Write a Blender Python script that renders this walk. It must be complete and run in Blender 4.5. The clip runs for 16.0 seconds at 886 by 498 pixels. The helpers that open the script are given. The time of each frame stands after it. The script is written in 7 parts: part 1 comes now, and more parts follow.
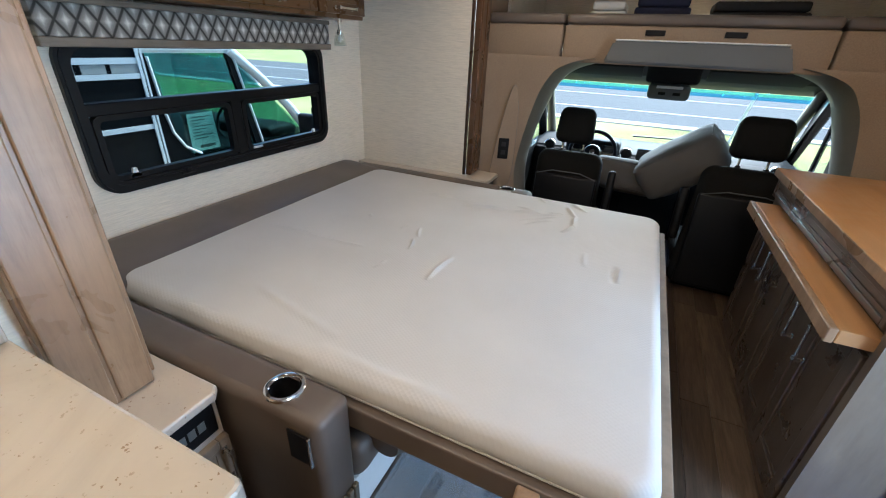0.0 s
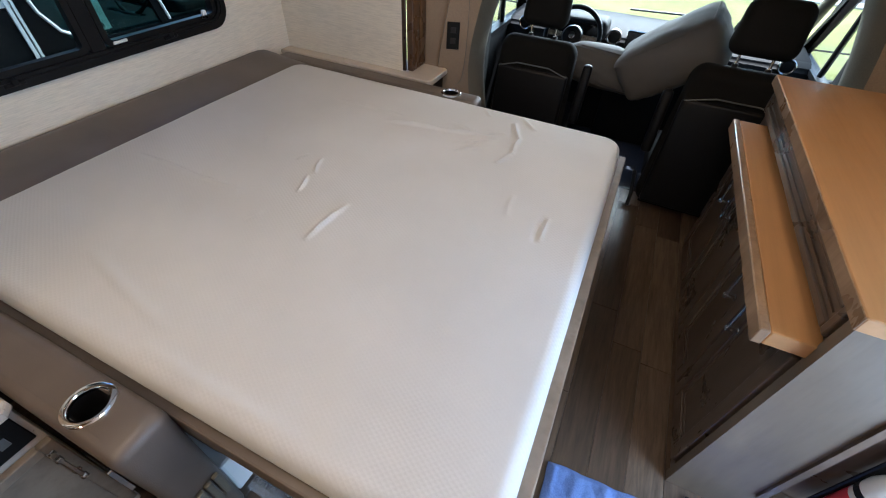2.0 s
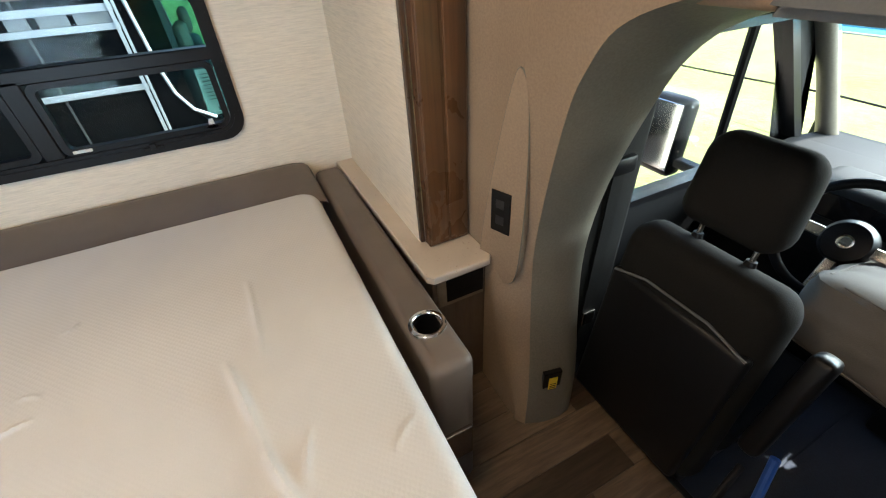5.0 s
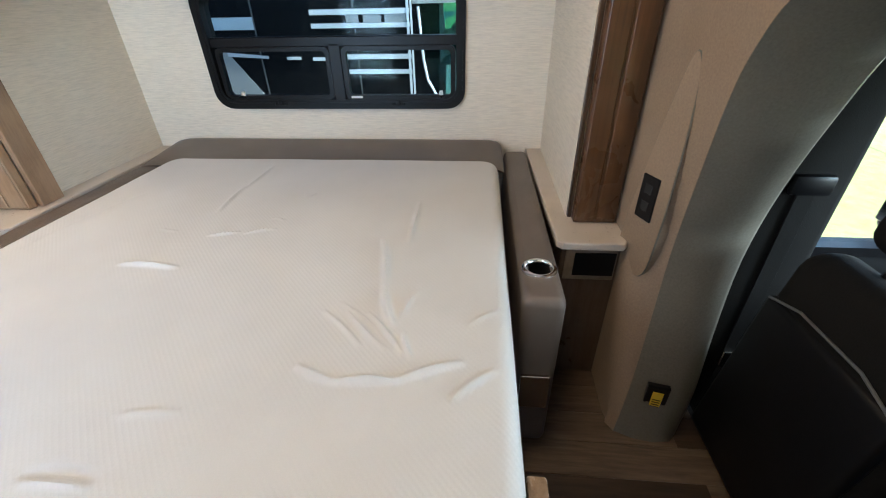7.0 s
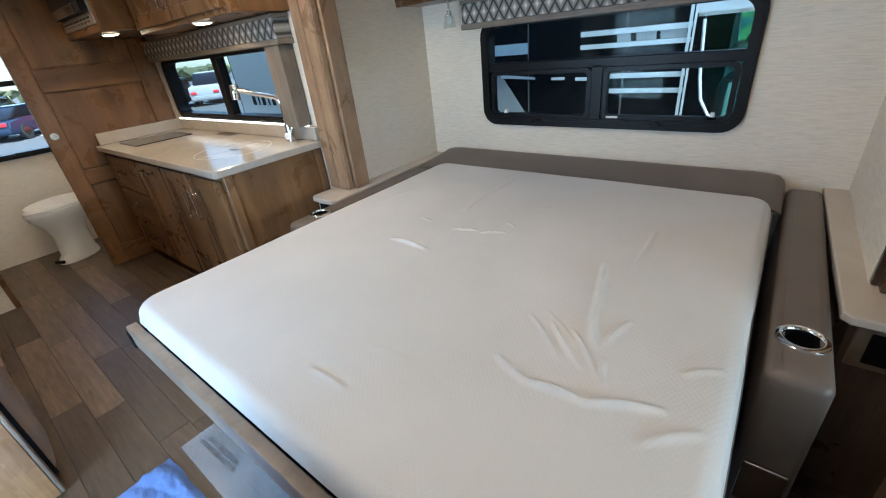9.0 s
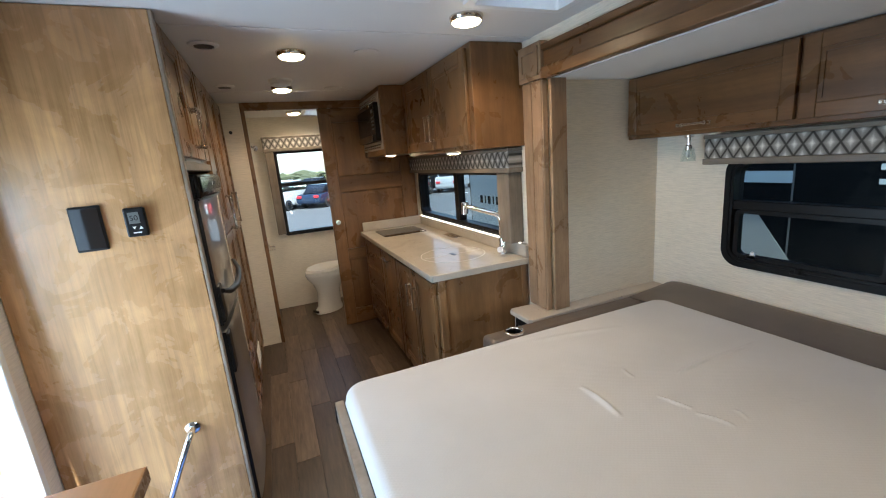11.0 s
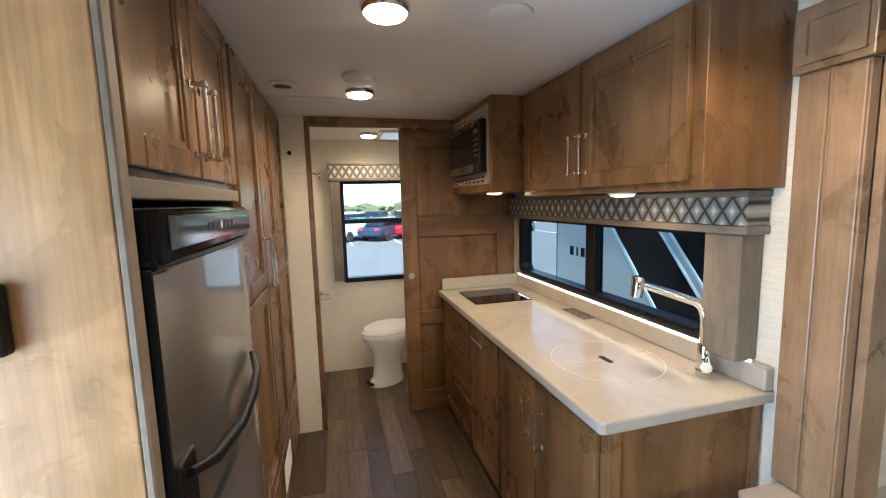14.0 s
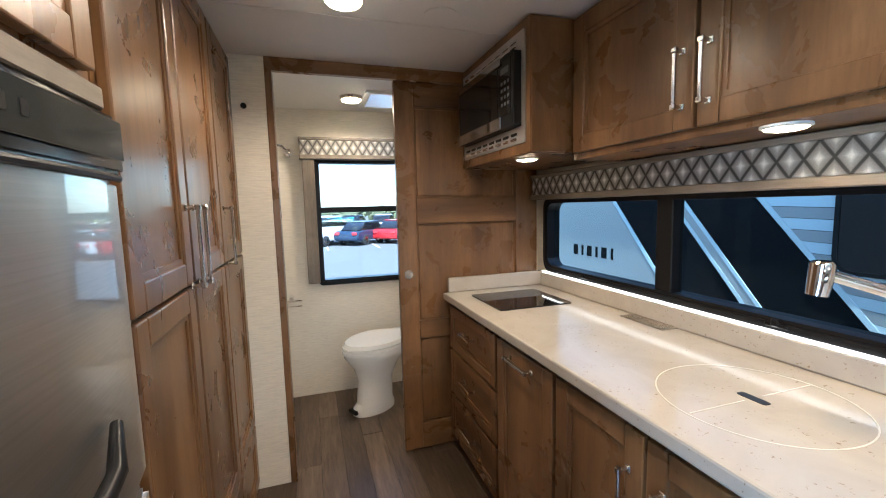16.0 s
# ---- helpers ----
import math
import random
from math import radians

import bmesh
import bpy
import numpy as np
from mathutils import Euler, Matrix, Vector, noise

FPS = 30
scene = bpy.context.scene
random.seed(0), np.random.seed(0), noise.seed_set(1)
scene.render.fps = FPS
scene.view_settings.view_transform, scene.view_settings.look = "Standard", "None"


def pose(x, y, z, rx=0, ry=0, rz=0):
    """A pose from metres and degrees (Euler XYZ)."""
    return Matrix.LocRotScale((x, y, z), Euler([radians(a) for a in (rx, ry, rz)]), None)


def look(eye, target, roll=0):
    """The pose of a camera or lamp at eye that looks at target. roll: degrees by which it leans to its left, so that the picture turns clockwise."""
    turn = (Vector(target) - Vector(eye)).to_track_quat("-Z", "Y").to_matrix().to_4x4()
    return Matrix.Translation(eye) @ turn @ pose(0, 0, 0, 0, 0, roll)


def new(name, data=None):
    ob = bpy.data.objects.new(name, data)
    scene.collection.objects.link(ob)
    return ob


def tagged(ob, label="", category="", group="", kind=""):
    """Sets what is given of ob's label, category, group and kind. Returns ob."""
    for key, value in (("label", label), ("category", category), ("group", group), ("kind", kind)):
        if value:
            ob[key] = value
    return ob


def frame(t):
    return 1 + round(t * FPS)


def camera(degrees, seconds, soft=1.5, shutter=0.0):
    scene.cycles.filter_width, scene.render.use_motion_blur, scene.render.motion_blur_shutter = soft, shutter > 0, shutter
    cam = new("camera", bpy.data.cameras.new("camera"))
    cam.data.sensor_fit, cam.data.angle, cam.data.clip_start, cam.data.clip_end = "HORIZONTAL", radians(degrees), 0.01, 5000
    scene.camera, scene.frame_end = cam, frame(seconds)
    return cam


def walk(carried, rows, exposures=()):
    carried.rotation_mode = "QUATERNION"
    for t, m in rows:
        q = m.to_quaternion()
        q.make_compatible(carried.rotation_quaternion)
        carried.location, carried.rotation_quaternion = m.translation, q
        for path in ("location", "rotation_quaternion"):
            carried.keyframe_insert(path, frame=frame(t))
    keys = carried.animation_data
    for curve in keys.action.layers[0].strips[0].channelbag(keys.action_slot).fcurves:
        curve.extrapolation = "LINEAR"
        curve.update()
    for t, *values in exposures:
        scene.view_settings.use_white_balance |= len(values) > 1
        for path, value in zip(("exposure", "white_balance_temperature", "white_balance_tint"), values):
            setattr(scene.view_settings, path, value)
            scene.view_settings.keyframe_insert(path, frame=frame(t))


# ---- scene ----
cam = camera(94.8, 16.0, 1.1)
PATH = [
    (0, (0.992, -0.209, 1.442), (0.256, 1.419, 0.542), 2.5),
    (0.5, (1.021, -0.175, 1.47), (0.379, 1.344, 0.339), 3.2),
    (1, (1.078, -0.07, 1.477), (0.498, 1.344, 0.186), 3.4),
    (1.5, (1.107, 0.045, 1.487), (0.574, 1.379, 0.1), 3.7),
    (2, (1.145, 0.272, 1.515), (0.583, 1.601, 0.140), 3.4),
    (2.5, (1.143, 0.542, 1.526), (0.53, 1.945, 0.239), 2.7),
    (3, (1.215, 0.831, 1.5), (0.552, 2.252, 0.257), 2.0),
    (3.5, (1.185, 1.085, 1.491), (0.467, 2.489, 0.26), 1.5),
    (4, (1.097, 1.364, 1.498), (0.258, 2.687, 0.255), -0.5),
    (4.5, (1.057, 1.643, 1.483), (-0.144, 2.641, 0.233), -2.6),
    (5, (1.034, 1.928, 1.467), (-0.413, 2.597, 0.26), -3.3),
    (5.2, (1.008, 1.983, 1.443), (-0.513, 2.508, 0.255), -3.7),
    (7.3, (1.383, 2.006, 1.335), (-0.314, 1.83, 0.29), -1.1),
    (7.5, (1.379, 2.001, 1.33), (-0.325, 1.876, 0.291), -0.4),
    (8, (1.388, 2.025, 1.348), (-0.307, 1.844, 0.303), -1.4),
    (8.5, (1.395, 2.024, 1.337), (-0.21, 1.34, 0.359), -5.2),
    (9, (1.410, 2.037, 1.365), (0.062, 0.881, 0.446), -6.5),
    (9.5, (1.413, 2.039, 1.389), (0.177, 0.728, 0.523), -5.7),
    (10, (1.388, 2.013, 1.437), (0.252, 0.553, 0.679), -5.3),
    (10.2, (1.378, 2.008, 1.465), (0.333, 0.447, 0.780), -5.6),
    (12.3, (1.312, 1.751, 1.557), (0.78, -0.16, 1.305), -2.1),
    (12.5, (1.329, 1.658, 1.564), (0.8, -0.255, 1.317), -1.9),
    (13, (1.333, 1.466, 1.559), (0.811, -0.45, 1.323), -1.6),
    (13.5, (1.311, 1.189, 1.561), (0.804, -0.732, 1.331), -1.5),
    (14, (1.316, 0.934, 1.546), (0.812, -0.987, 1.313), -1.5),
    (14.5, (1.345, 0.719, 1.528), (0.843, -1.203, 1.296), -1.5),
    (15, (1.341, 0.609, 1.478), (0.775, -1.3, 1.285), -1.4),
    (15.5, (1.339, 0.422, 1.442), (0.717, -1.468, 1.248), -1.3),
    (16, (1.31, 0.27, 1.391), (0.698, -1.623, 1.183), -1.4),
]
EXPOSURES = [(0.0, 1.58, 5300, 6), (1.5, 1.6, 5400, 10), (2.5, 1.3, 5500, 8), (3.5, 1.38, 5800, 6), (5.0, 2.05, 6000, 6), (7.5, 1.86, 5350, 6), (9.0, 1.64, 5250, 4), (10.2, 1.58, 5300, 4), (12.5, 1.38, 6600, 10), (13.5, 1.65, 6500, 11), (14.0, 1.92, 5600, 6), (14.5, 2.1, 5250, 6), (16.0, 2.18, 5050, 5)]
walk(cam, [(t, look(eye, target, roll)) for t, eye, target, roll in PATH], EXPOSURES)

# ---- light ----
SUN_DIR = Vector((-0.08, -0.48, -0.87)).normalized()
world = bpy.data.worlds.new("world")
scene.world = world
world.use_nodes = True
wn = world.node_tree.nodes
sky = wn.new("ShaderNodeTexSky")
sky.sky_type = "NISHITA"
sky.sun_disc = False
sky.sun_elevation = math.asin(-SUN_DIR.z)
sky.sun_rotation = math.atan2(-SUN_DIR.x, -SUN_DIR.y)
wn["Background"].inputs["Strength"].default_value = 0.15
world.node_tree.links.new(sky.outputs[0], wn["Background"].inputs[0])

sun_data = bpy.data.lights.new("sun", "SUN")
sun_data.energy, sun_data.angle, sun_data.color = 5.0, radians(0.6), (1.0, 0.94, 0.85)
sun = new("sun", sun_data)
sun.rotation_mode = "QUATERNION"
sun.rotation_quaternion = SUN_DIR.to_track_quat("-Z", "Y")


def window_light(name, centre, aim, w, h, watts, color):
    data = bpy.data.lights.new(name, "AREA")
    data.shape, data.size, data.size_y, data.energy, data.color = "RECTANGLE", w, h, watts, color
    ob = new(name, data)
    m = look(centre, aim)
    ob.location, ob.rotation_mode, ob.rotation_quaternion = m.translation, "QUATERNION", m.to_quaternion()
    return ob


def spot_light(name, place, watts, size=0.05, color=(1.0, 0.66, 0.36), cone=150, blend=0.8):
    data = bpy.data.lights.new(name, "SPOT")
    data.energy, data.color, data.shadow_soft_size, data.spot_size, data.spot_blend = watts, color, size, radians(cone), blend
    ob = new(name, data)
    ob.location = place
    return ob


# daylight entering through the entry door, the windshield, the windows and the roof hatch
window_light("door_daylight", (2.45, 0.65, 0.85), (0.6, 0.9, 0.6), 0.65, 1.4, 12, (0.62, 0.81, 1.0))
window_light("windshield_daylight", (1.16, 4.95, 1.40), (1.1, 2.3, 0.7), 1.9, 0.7, 52, (0.95, 1.0, 0.94))
# the last two are unseen lamps, added as warm fill for the front
for n, p in enumerate([(1.146, -0.289), (1.165, -1.19), (0.475, 0.311), (1.02, -2.45), (0.475, 1.90), (1.62, 1.60)]):
    spot_light("ceiling_lamp_light", (p[0], p[1], 2.045), 7.5 if n < 4 else 6.0, 0.06, (1.0, 0.71, 0.44), 164, 0.55)
spot_light("bunk_lamp_light", (1.15, 3.3, 2.05), 6, 0.06, (1.0, 0.70, 0.42))
spot_light("under_cabinet_light", (0.255, -0.40, 1.525), 3.6)
spot_light("under_microwave_light", (0.40, -1.33, 1.555), 4.0)

# ---- materials ----
def nodes_of(name, rough=0.5, metal=0.0, color=(0.5, 0.5, 0.5)):
    m = bpy.data.materials.new(name)
    m.use_nodes = True
    nt = m.node_tree
    b = nt.nodes["Principled BSDF"]
    b.inputs["Roughness"].default_value, b.inputs["Metallic"].default_value = rough, metal
    b.inputs["Base Color"].default_value = (*color, 1)
    return m, nt, b


def coords(nt, scale, random_shift=False):
    tc = nt.nodes.new("ShaderNodeTexCoord")
    src = tc.outputs["Object"]
    if random_shift:
        oi = nt.nodes.new("ShaderNodeObjectInfo")
        mul = nt.nodes.new("ShaderNodeVectorMath")
        mul.operation = "MULTIPLY_ADD"
        com = nt.nodes.new("ShaderNodeCombineXYZ")
        for k in range(3):
            nt.links.new(oi.outputs["Random"], com.inputs[k])
        nt.links.new(com.outputs[0], mul.inputs[0])
        mul.inputs[1].default_value = (37.0, 91.0, 53.0)
        nt.links.new(src, mul.inputs[2])
        src = mul.outputs[0]
    mp = nt.nodes.new("ShaderNodeMapping")
    mp.inputs["Scale"].default_value = scale
    nt.links.new(src, mp.inputs[0])
    return mp.outputs[0]


def noise_node(nt, vec, scale=1.0, detail=4.0, rough=0.55, distort=0.0):
    n = nt.nodes.new("ShaderNodeTexNoise")
    n.inputs["Scale"].default_value, n.inputs["Detail"].default_value = scale, detail
    n.inputs["Roughness"].default_value, n.inputs["Distortion"].default_value = rough, distort
    nt.links.new(vec, n.inputs["Vector"])
    return n.outputs["Fac"]


def ramp(nt, fac, stops):
    r = nt.nodes.new("ShaderNodeValToRGB")
    while len(r.color_ramp.elements) < len(stops):
        r.color_ramp.elements.new(0.5)
    for e, (p, c) in zip(r.color_ramp.elements, stops):
        e.position, e.color = p, (*c, 1)
    nt.links.new(fac, r.inputs[0])
    return r.outputs[0]


def mix(nt, a, b, fac, mode="MIX"):
    n = nt.nodes.new("ShaderNodeMix")
    n.data_type, n.blend_type = "RGBA", mode
    for sock, v in ((n.inputs[0], fac), (n.inputs[6], a), (n.inputs[7], b)):
        if isinstance(v, (int, float)):
            sock.default_value = v
        elif isinstance(v, tuple):
            sock.default_value = (*v, 1)
        else:
            nt.links.new(v, sock)
    return n.outputs[2]


def bump(nt, b, height, strength=0.2, dist=0.002):
    n = nt.nodes.new("ShaderNodeBump")
    n.inputs["Strength"].default_value, n.inputs["Distance"].default_value = strength, dist
    nt.links.new(height, n.inputs["Height"])
    nt.links.new(n.outputs[0], b.inputs["Normal"])


def math_node(nt, op, a, b=None):
    n = nt.nodes.new("ShaderNodeMath")
    n.operation = op
    for k, v in enumerate((a, b)):
        if v is None:
            continue
        if isinstance(v, (int, float)):
            n.inputs[k].default_value = v
        else:
            nt.links.new(v, n.inputs[k])
    return n.outputs[0]


def shade(c, k):
    return tuple(min(1.0, v * k) for v in c)


def plain(name, color, rough=0.5, metal=0.0, grain=60.0, vary=0.12, bump_by=0.05, spec=None):
    m, nt, b = nodes_of(name, rough, metal, color)
    v = coords(nt, (1, 1, 1))
    big = noise_node(nt, v, 2.3, 3)
    fine = noise_node(nt, v, grain, 3)
    c = mix(nt, ramp(nt, big, [(0.3, shade(color, 1 - vary)), (0.7, shade(color, 1 + vary))]), ramp(nt, fine, [(0.3, shade(color, 1 - vary)), (0.7, shade(color, 1 + vary))]), 0.5)
    nt.links.new(c, b.inputs["Base Color"])
    if spec is not None:
        b.inputs["Specular IOR Level"].default_value = spec
    if bump_by:
        bump(nt, b, fine, bump_by, 0.002)
    return m


def wood(name, dark, light, grain=(14, 14, 1.4), rough=0.29, knots=True, shift=False, k=1.0):
    """Stained boards: soft figure along the grain, fine pores, cloudy stain and a few small knots."""
    m, nt, b = nodes_of(name, rough)
    v = coords(nt, grain, shift)
    iso = coords(nt, (1, 1, 1), shift)
    broad = noise_node(nt, v, 0.42, 4, 0.5, 0.3)
    streak = noise_node(nt, v, 2.2, 4, 0.6, 0.25)
    fine = noise_node(nt, v, 8.0, 5, 0.65, 0.1)
    blotch = noise_node(nt, iso, 5.5, 4, 0.6, 0.6)
    c = ramp(nt, broad, [(0.30, dark), (0.5, tuple((p + q) / 2 for p, q in zip(dark, light))), (0.72, light)])
    calm = noise_node(nt, v, 0.30, 1, 0.4, 0.15)
    rings = math_node(nt, "SINE", math_node(nt, "MULTIPLY", calm, 70.0))
    c = mix(nt, c, ramp(nt, math_node(nt, "ADD", math_node(nt, "MULTIPLY", rings, 0.5), 0.5), [(0.0, (0.86, 0.84, 0.82)), (0.45, (1.0, 1.0, 1.0)), (1.0, (1.06, 1.05, 1.04))]), min(1.0, 0.4 * k), "MULTIPLY")
    c = mix(nt, c, ramp(nt, streak, [(0.30, (0.74, 0.71, 0.68)), (0.55, (1.0, 1.0, 1.0)), (0.75, (1.12, 1.11, 1.10))]), min(1.0, 0.7 * k), "MULTIPLY")
    c = mix(nt, c, ramp(nt, fine, [(0.30, (0.72, 0.69, 0.66)), (0.52, (1.0, 1.0, 1.0)), (0.75, (1.10, 1.09, 1.08))]), min(1.0, 0.6 * k), "MULTIPLY")
    c = mix(nt, c, ramp(nt, blotch, [(0.30, (0.74, 0.72, 0.70)), (0.68, (1.14, 1.14, 1.14))]), min(1.0, 0.8 * k), "MULTIPLY")
    if knots:
        vo = nt.nodes.new("ShaderNodeTexVoronoi")
        kv = coords(nt, tuple(3.4 if g > 5 else 1.7 for g in grain), shift)
        nt.links.new(kv, vo.inputs["Vector"])
        vo.inputs["Scale"].default_value = 1.0
        sep = nt.nodes.new("ShaderNodeSeparateColor")
        nt.links.new(vo.outputs["Color"], sep.inputs[0])
        some = math_node(nt, "GREATER_THAN", sep.outputs[0], 0.62)
        wob = math_node(nt, "ADD", vo.outputs["Distance"], math_node(nt, "MULTIPLY", fine, 0.05))
        kf = ramp(nt, wob, [(0.045, (1, 1, 1)), (0.10, (0.35, 0.35, 0.35)), (0.17, (0, 0, 0))])
        c = mix(nt, c, shade(dark, 0.35), math_node(nt, "MULTIPLY", math_node(nt, "MULTIPLY", kf, some), 0.45))
    nt.links.new(c, b.inputs["Base Color"])
    nt.links.new(ramp(nt, blotch, [(0.3, (rough * 0.85,) * 3), (0.7, (rough * 1.2,) * 3)]), b.inputs["Roughness"])
    bump(nt, b, fine, 0.06, 0.001)
    return m


WOOD = wood("stained_maple", (0.105, 0.052, 0.021), (0.255, 0.137, 0.056))
# same stain as WOOD, with shade put in against the close ceiling lamps
WOOD_Y = wood("stained_maple_long_shaded", (0.088, 0.042, 0.017), (0.215, 0.112, 0.045), (14, 1.4, 14))
WOOD_X = wood("stained_maple_across", (0.105, 0.052, 0.021), (0.255, 0.137, 0.056), (1.4, 14, 14))
WOOD_DARK = wood("walnut_stain", (0.06, 0.042, 0.03), (0.13, 0.095, 0.07))
WOOD_DARK_Y = wood("walnut_stain_long", (0.06, 0.042, 0.03), (0.13, 0.095, 0.07), (14, 1.4, 14))
# the front twin of the post, darker and more strongly streaked
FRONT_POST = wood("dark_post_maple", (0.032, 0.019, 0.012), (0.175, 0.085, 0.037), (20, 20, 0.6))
# paler than WOOD: daylight on the rear post is put into this colour
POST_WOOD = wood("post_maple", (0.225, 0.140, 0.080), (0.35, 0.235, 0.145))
OAK = wood("knotty_oak_laminate", (0.33, 0.175, 0.075), (0.58, 0.345, 0.160), (13, 13, 0.55), 0.27, True, False, 1.3)
GREY_LAMINATE = wood("grey_brown_laminate", (0.20, 0.155, 0.115), (0.33, 0.27, 0.21), (3, 3, 3), 0.45, False)
END_LAMINATE = wood("beige_grained_laminate", (0.108, 0.080, 0.054), (0.175, 0.133, 0.092), (7, 7, 1.2), 0.5, True, False, 0.6)
BUTCHER = wood("maple_tray", (0.34, 0.17, 0.06), (0.43, 0.225, 0.085), (14, 0.7, 14), 0.4, False, False, 0.35)


def plank_mat():
    m, nt, b = nodes_of("vinyl_plank", 0.38)
    v = coords(nt, (22, 2.0, 22), True)
    fine = noise_node(nt, v, 2.6, 6, 0.68, 0.4)
    broad = noise_node(nt, v, 0.5, 3, 0.6, 0.8)
    oi = nt.nodes.new("ShaderNodeObjectInfo")
    base = ramp(nt, oi.outputs["Random"], [(0.0, (0.062, 0.042, 0.028)), (0.5, (0.110, 0.077, 0.052)), (1.0, (0.195, 0.143, 0.100))])
    c = mix(nt, base, ramp(nt, fine, [(0.28, (0.35, 0.34, 0.33)), (0.72, (1.25, 1.2, 1.15))]), 0.9, "MULTIPLY")
    c = mix(nt, c, ramp(nt, broad, [(0.3, (0.6, 0.58, 0.56)), (0.7, (1.2, 1.2, 1.2))]), 0.7, "MULTIPLY")
    nt.links.new(c, b.inputs["Base Color"])
    bump(nt, b, fine, 0.25, 0.001)
    return m


PLANK = plank_mat()


def linen(name, color, along=(1, 1, 1)):
    m, nt, b = nodes_of(name, 0.62)
    v = coords(nt, along)
    thread = noise_node(nt, v, 1.0, 5, 0.7)
    big = noise_node(nt, coords(nt, (1, 1, 1)), 3.0, 3)
    c = mix(nt, ramp(nt, thread, [(0.30, shade(color, 0.72)), (0.60, shade(color, 1.08))]), ramp(nt, big, [(0.3, shade(color, 0.93)), (0.7, shade(color, 1.05))]), 0.45)
    nt.links.new(c, b.inputs["Base Color"])
    bump(nt, b, thread, 0.12, 0.001)
    return m


WALL = linen("linen_wallboard", (0.77, 0.70, 0.59), (14, 14, 190))
WALL_BATH = linen("bath_wallboard", (0.74, 0.69, 0.60), (14, 14, 190))
CEIL = plain("ceiling_vinyl", (0.70, 0.69, 0.68), 0.6, grain=180, vary=0.03, bump_by=0.03)
WHITE = plain("white_plastic", (0.74, 0.74, 0.73), 0.35, vary=0.03, bump_by=0.0)
PORCELAIN = plain("porcelain", (0.80, 0.80, 0.78), 0.08, vary=0.02, bump_by=0.0)
BLACK = plain("black_plastic", (0.006, 0.006, 0.007), 0.38, vary=0.2, bump_by=0.02, spec=0.22)
RUBBER = plain("black_rubber", (0.016, 0.016, 0.017), 0.75, vary=0.25, grain=140)
BLACKGLASS = plain("black_glass", (0.008, 0.008, 0.009), 0.05, vary=0.1, bump_by=0.0)
CHROME = plain("chrome", (0.86, 0.86, 0.86), 0.08, 1.0, vary=0.02, bump_by=0.0)
NICKEL = plain("brushed_nickel", (0.62, 0.58, 0.53), 0.22, 1.0, vary=0.04, bump_by=0.0)
SEATFAB = plain("black_seat_fabric", (0.009, 0.0086, 0.008), 0.85, grain=260, vary=0.3, bump_by=0.25, spec=0.15)
CABTRIM = plain("cab_grey_plastic", (0.11, 0.114, 0.112), 0.55, grain=300, vary=0.1, bump_by=0.1)
DASH = plain("dark_dash_plastic", (0.012, 0.0125, 0.0135), 0.65, grain=300, vary=0.15, bump_by=0.1, spec=0.15)
UPHOLSTERY = plain("beige_cab_upholstery", (0.27, 0.197, 0.135), 0.75, grain=170, vary=0.18, bump_by=0.2)
PILLARTRIM = plain("pillar_vinyl", (0.145, 0.133, 0.104), 0.5, grain=160, vary=0.22, bump_by=0.2)
GREYCUSH = plain("grey_cushion_fabric", (0.115, 0.105, 0.096), 0.85, grain=320, vary=0.1, bump_by=0.25)
CARPET = plain("cab_carpet", (0.030, 0.036, 0.050), 0.95, grain=200, vary=0.35, bump_by=0.5)
REDPAINT = plain("red_print", (0.60, 0.03, 0.04), 0.4, vary=0.05, bump_by=0.0)
YELLOW = plain("yellow_label", (0.80, 0.55, 0.03), 0.45, vary=0.08, bump_by=0.0)
BLUEPLASTIC = plain("blue_plastic", (0.04, 0.12, 0.45), 0.35, vary=0.1, bump_by=0.0)
PAPER = plain("paper", (0.75, 0.75, 0.72), 0.7, vary=0.03, bump_by=0.0)
VALANCE_WOOD = wood("grey_valance_board", (0.135, 0.115, 0.09), (0.22, 0.19, 0.155), (14, 14, 1.4), 0.5, False)
VALANCE_WOOD_Y = wood("grey_valance_rail", (0.135, 0.115, 0.09), (0.22, 0.19, 0.155), (14, 1.4, 14), 0.5, False)


def vinyl_mat():
    m, nt, b = nodes_of("taupe_leatherette", 0.42)
    v = coords(nt, (1, 1, 1))
    vo = nt.nodes.new("ShaderNodeTexVoronoi")
    vo.inputs["Scale"].default_value = 420
    nt.links.new(v, vo.inputs["Vector"])
    big = noise_node(nt, v, 4.0, 4)
    nt.links.new(ramp(nt, big, [(0.3, (0.105, 0.083, 0.068)), (0.7, (0.145, 0.117, 0.097))]), b.inputs["Base Color"])
    bump(nt, b, vo.outputs["Distance"], 0.2, 0.001)
    return m


VINYL = vinyl_mat()


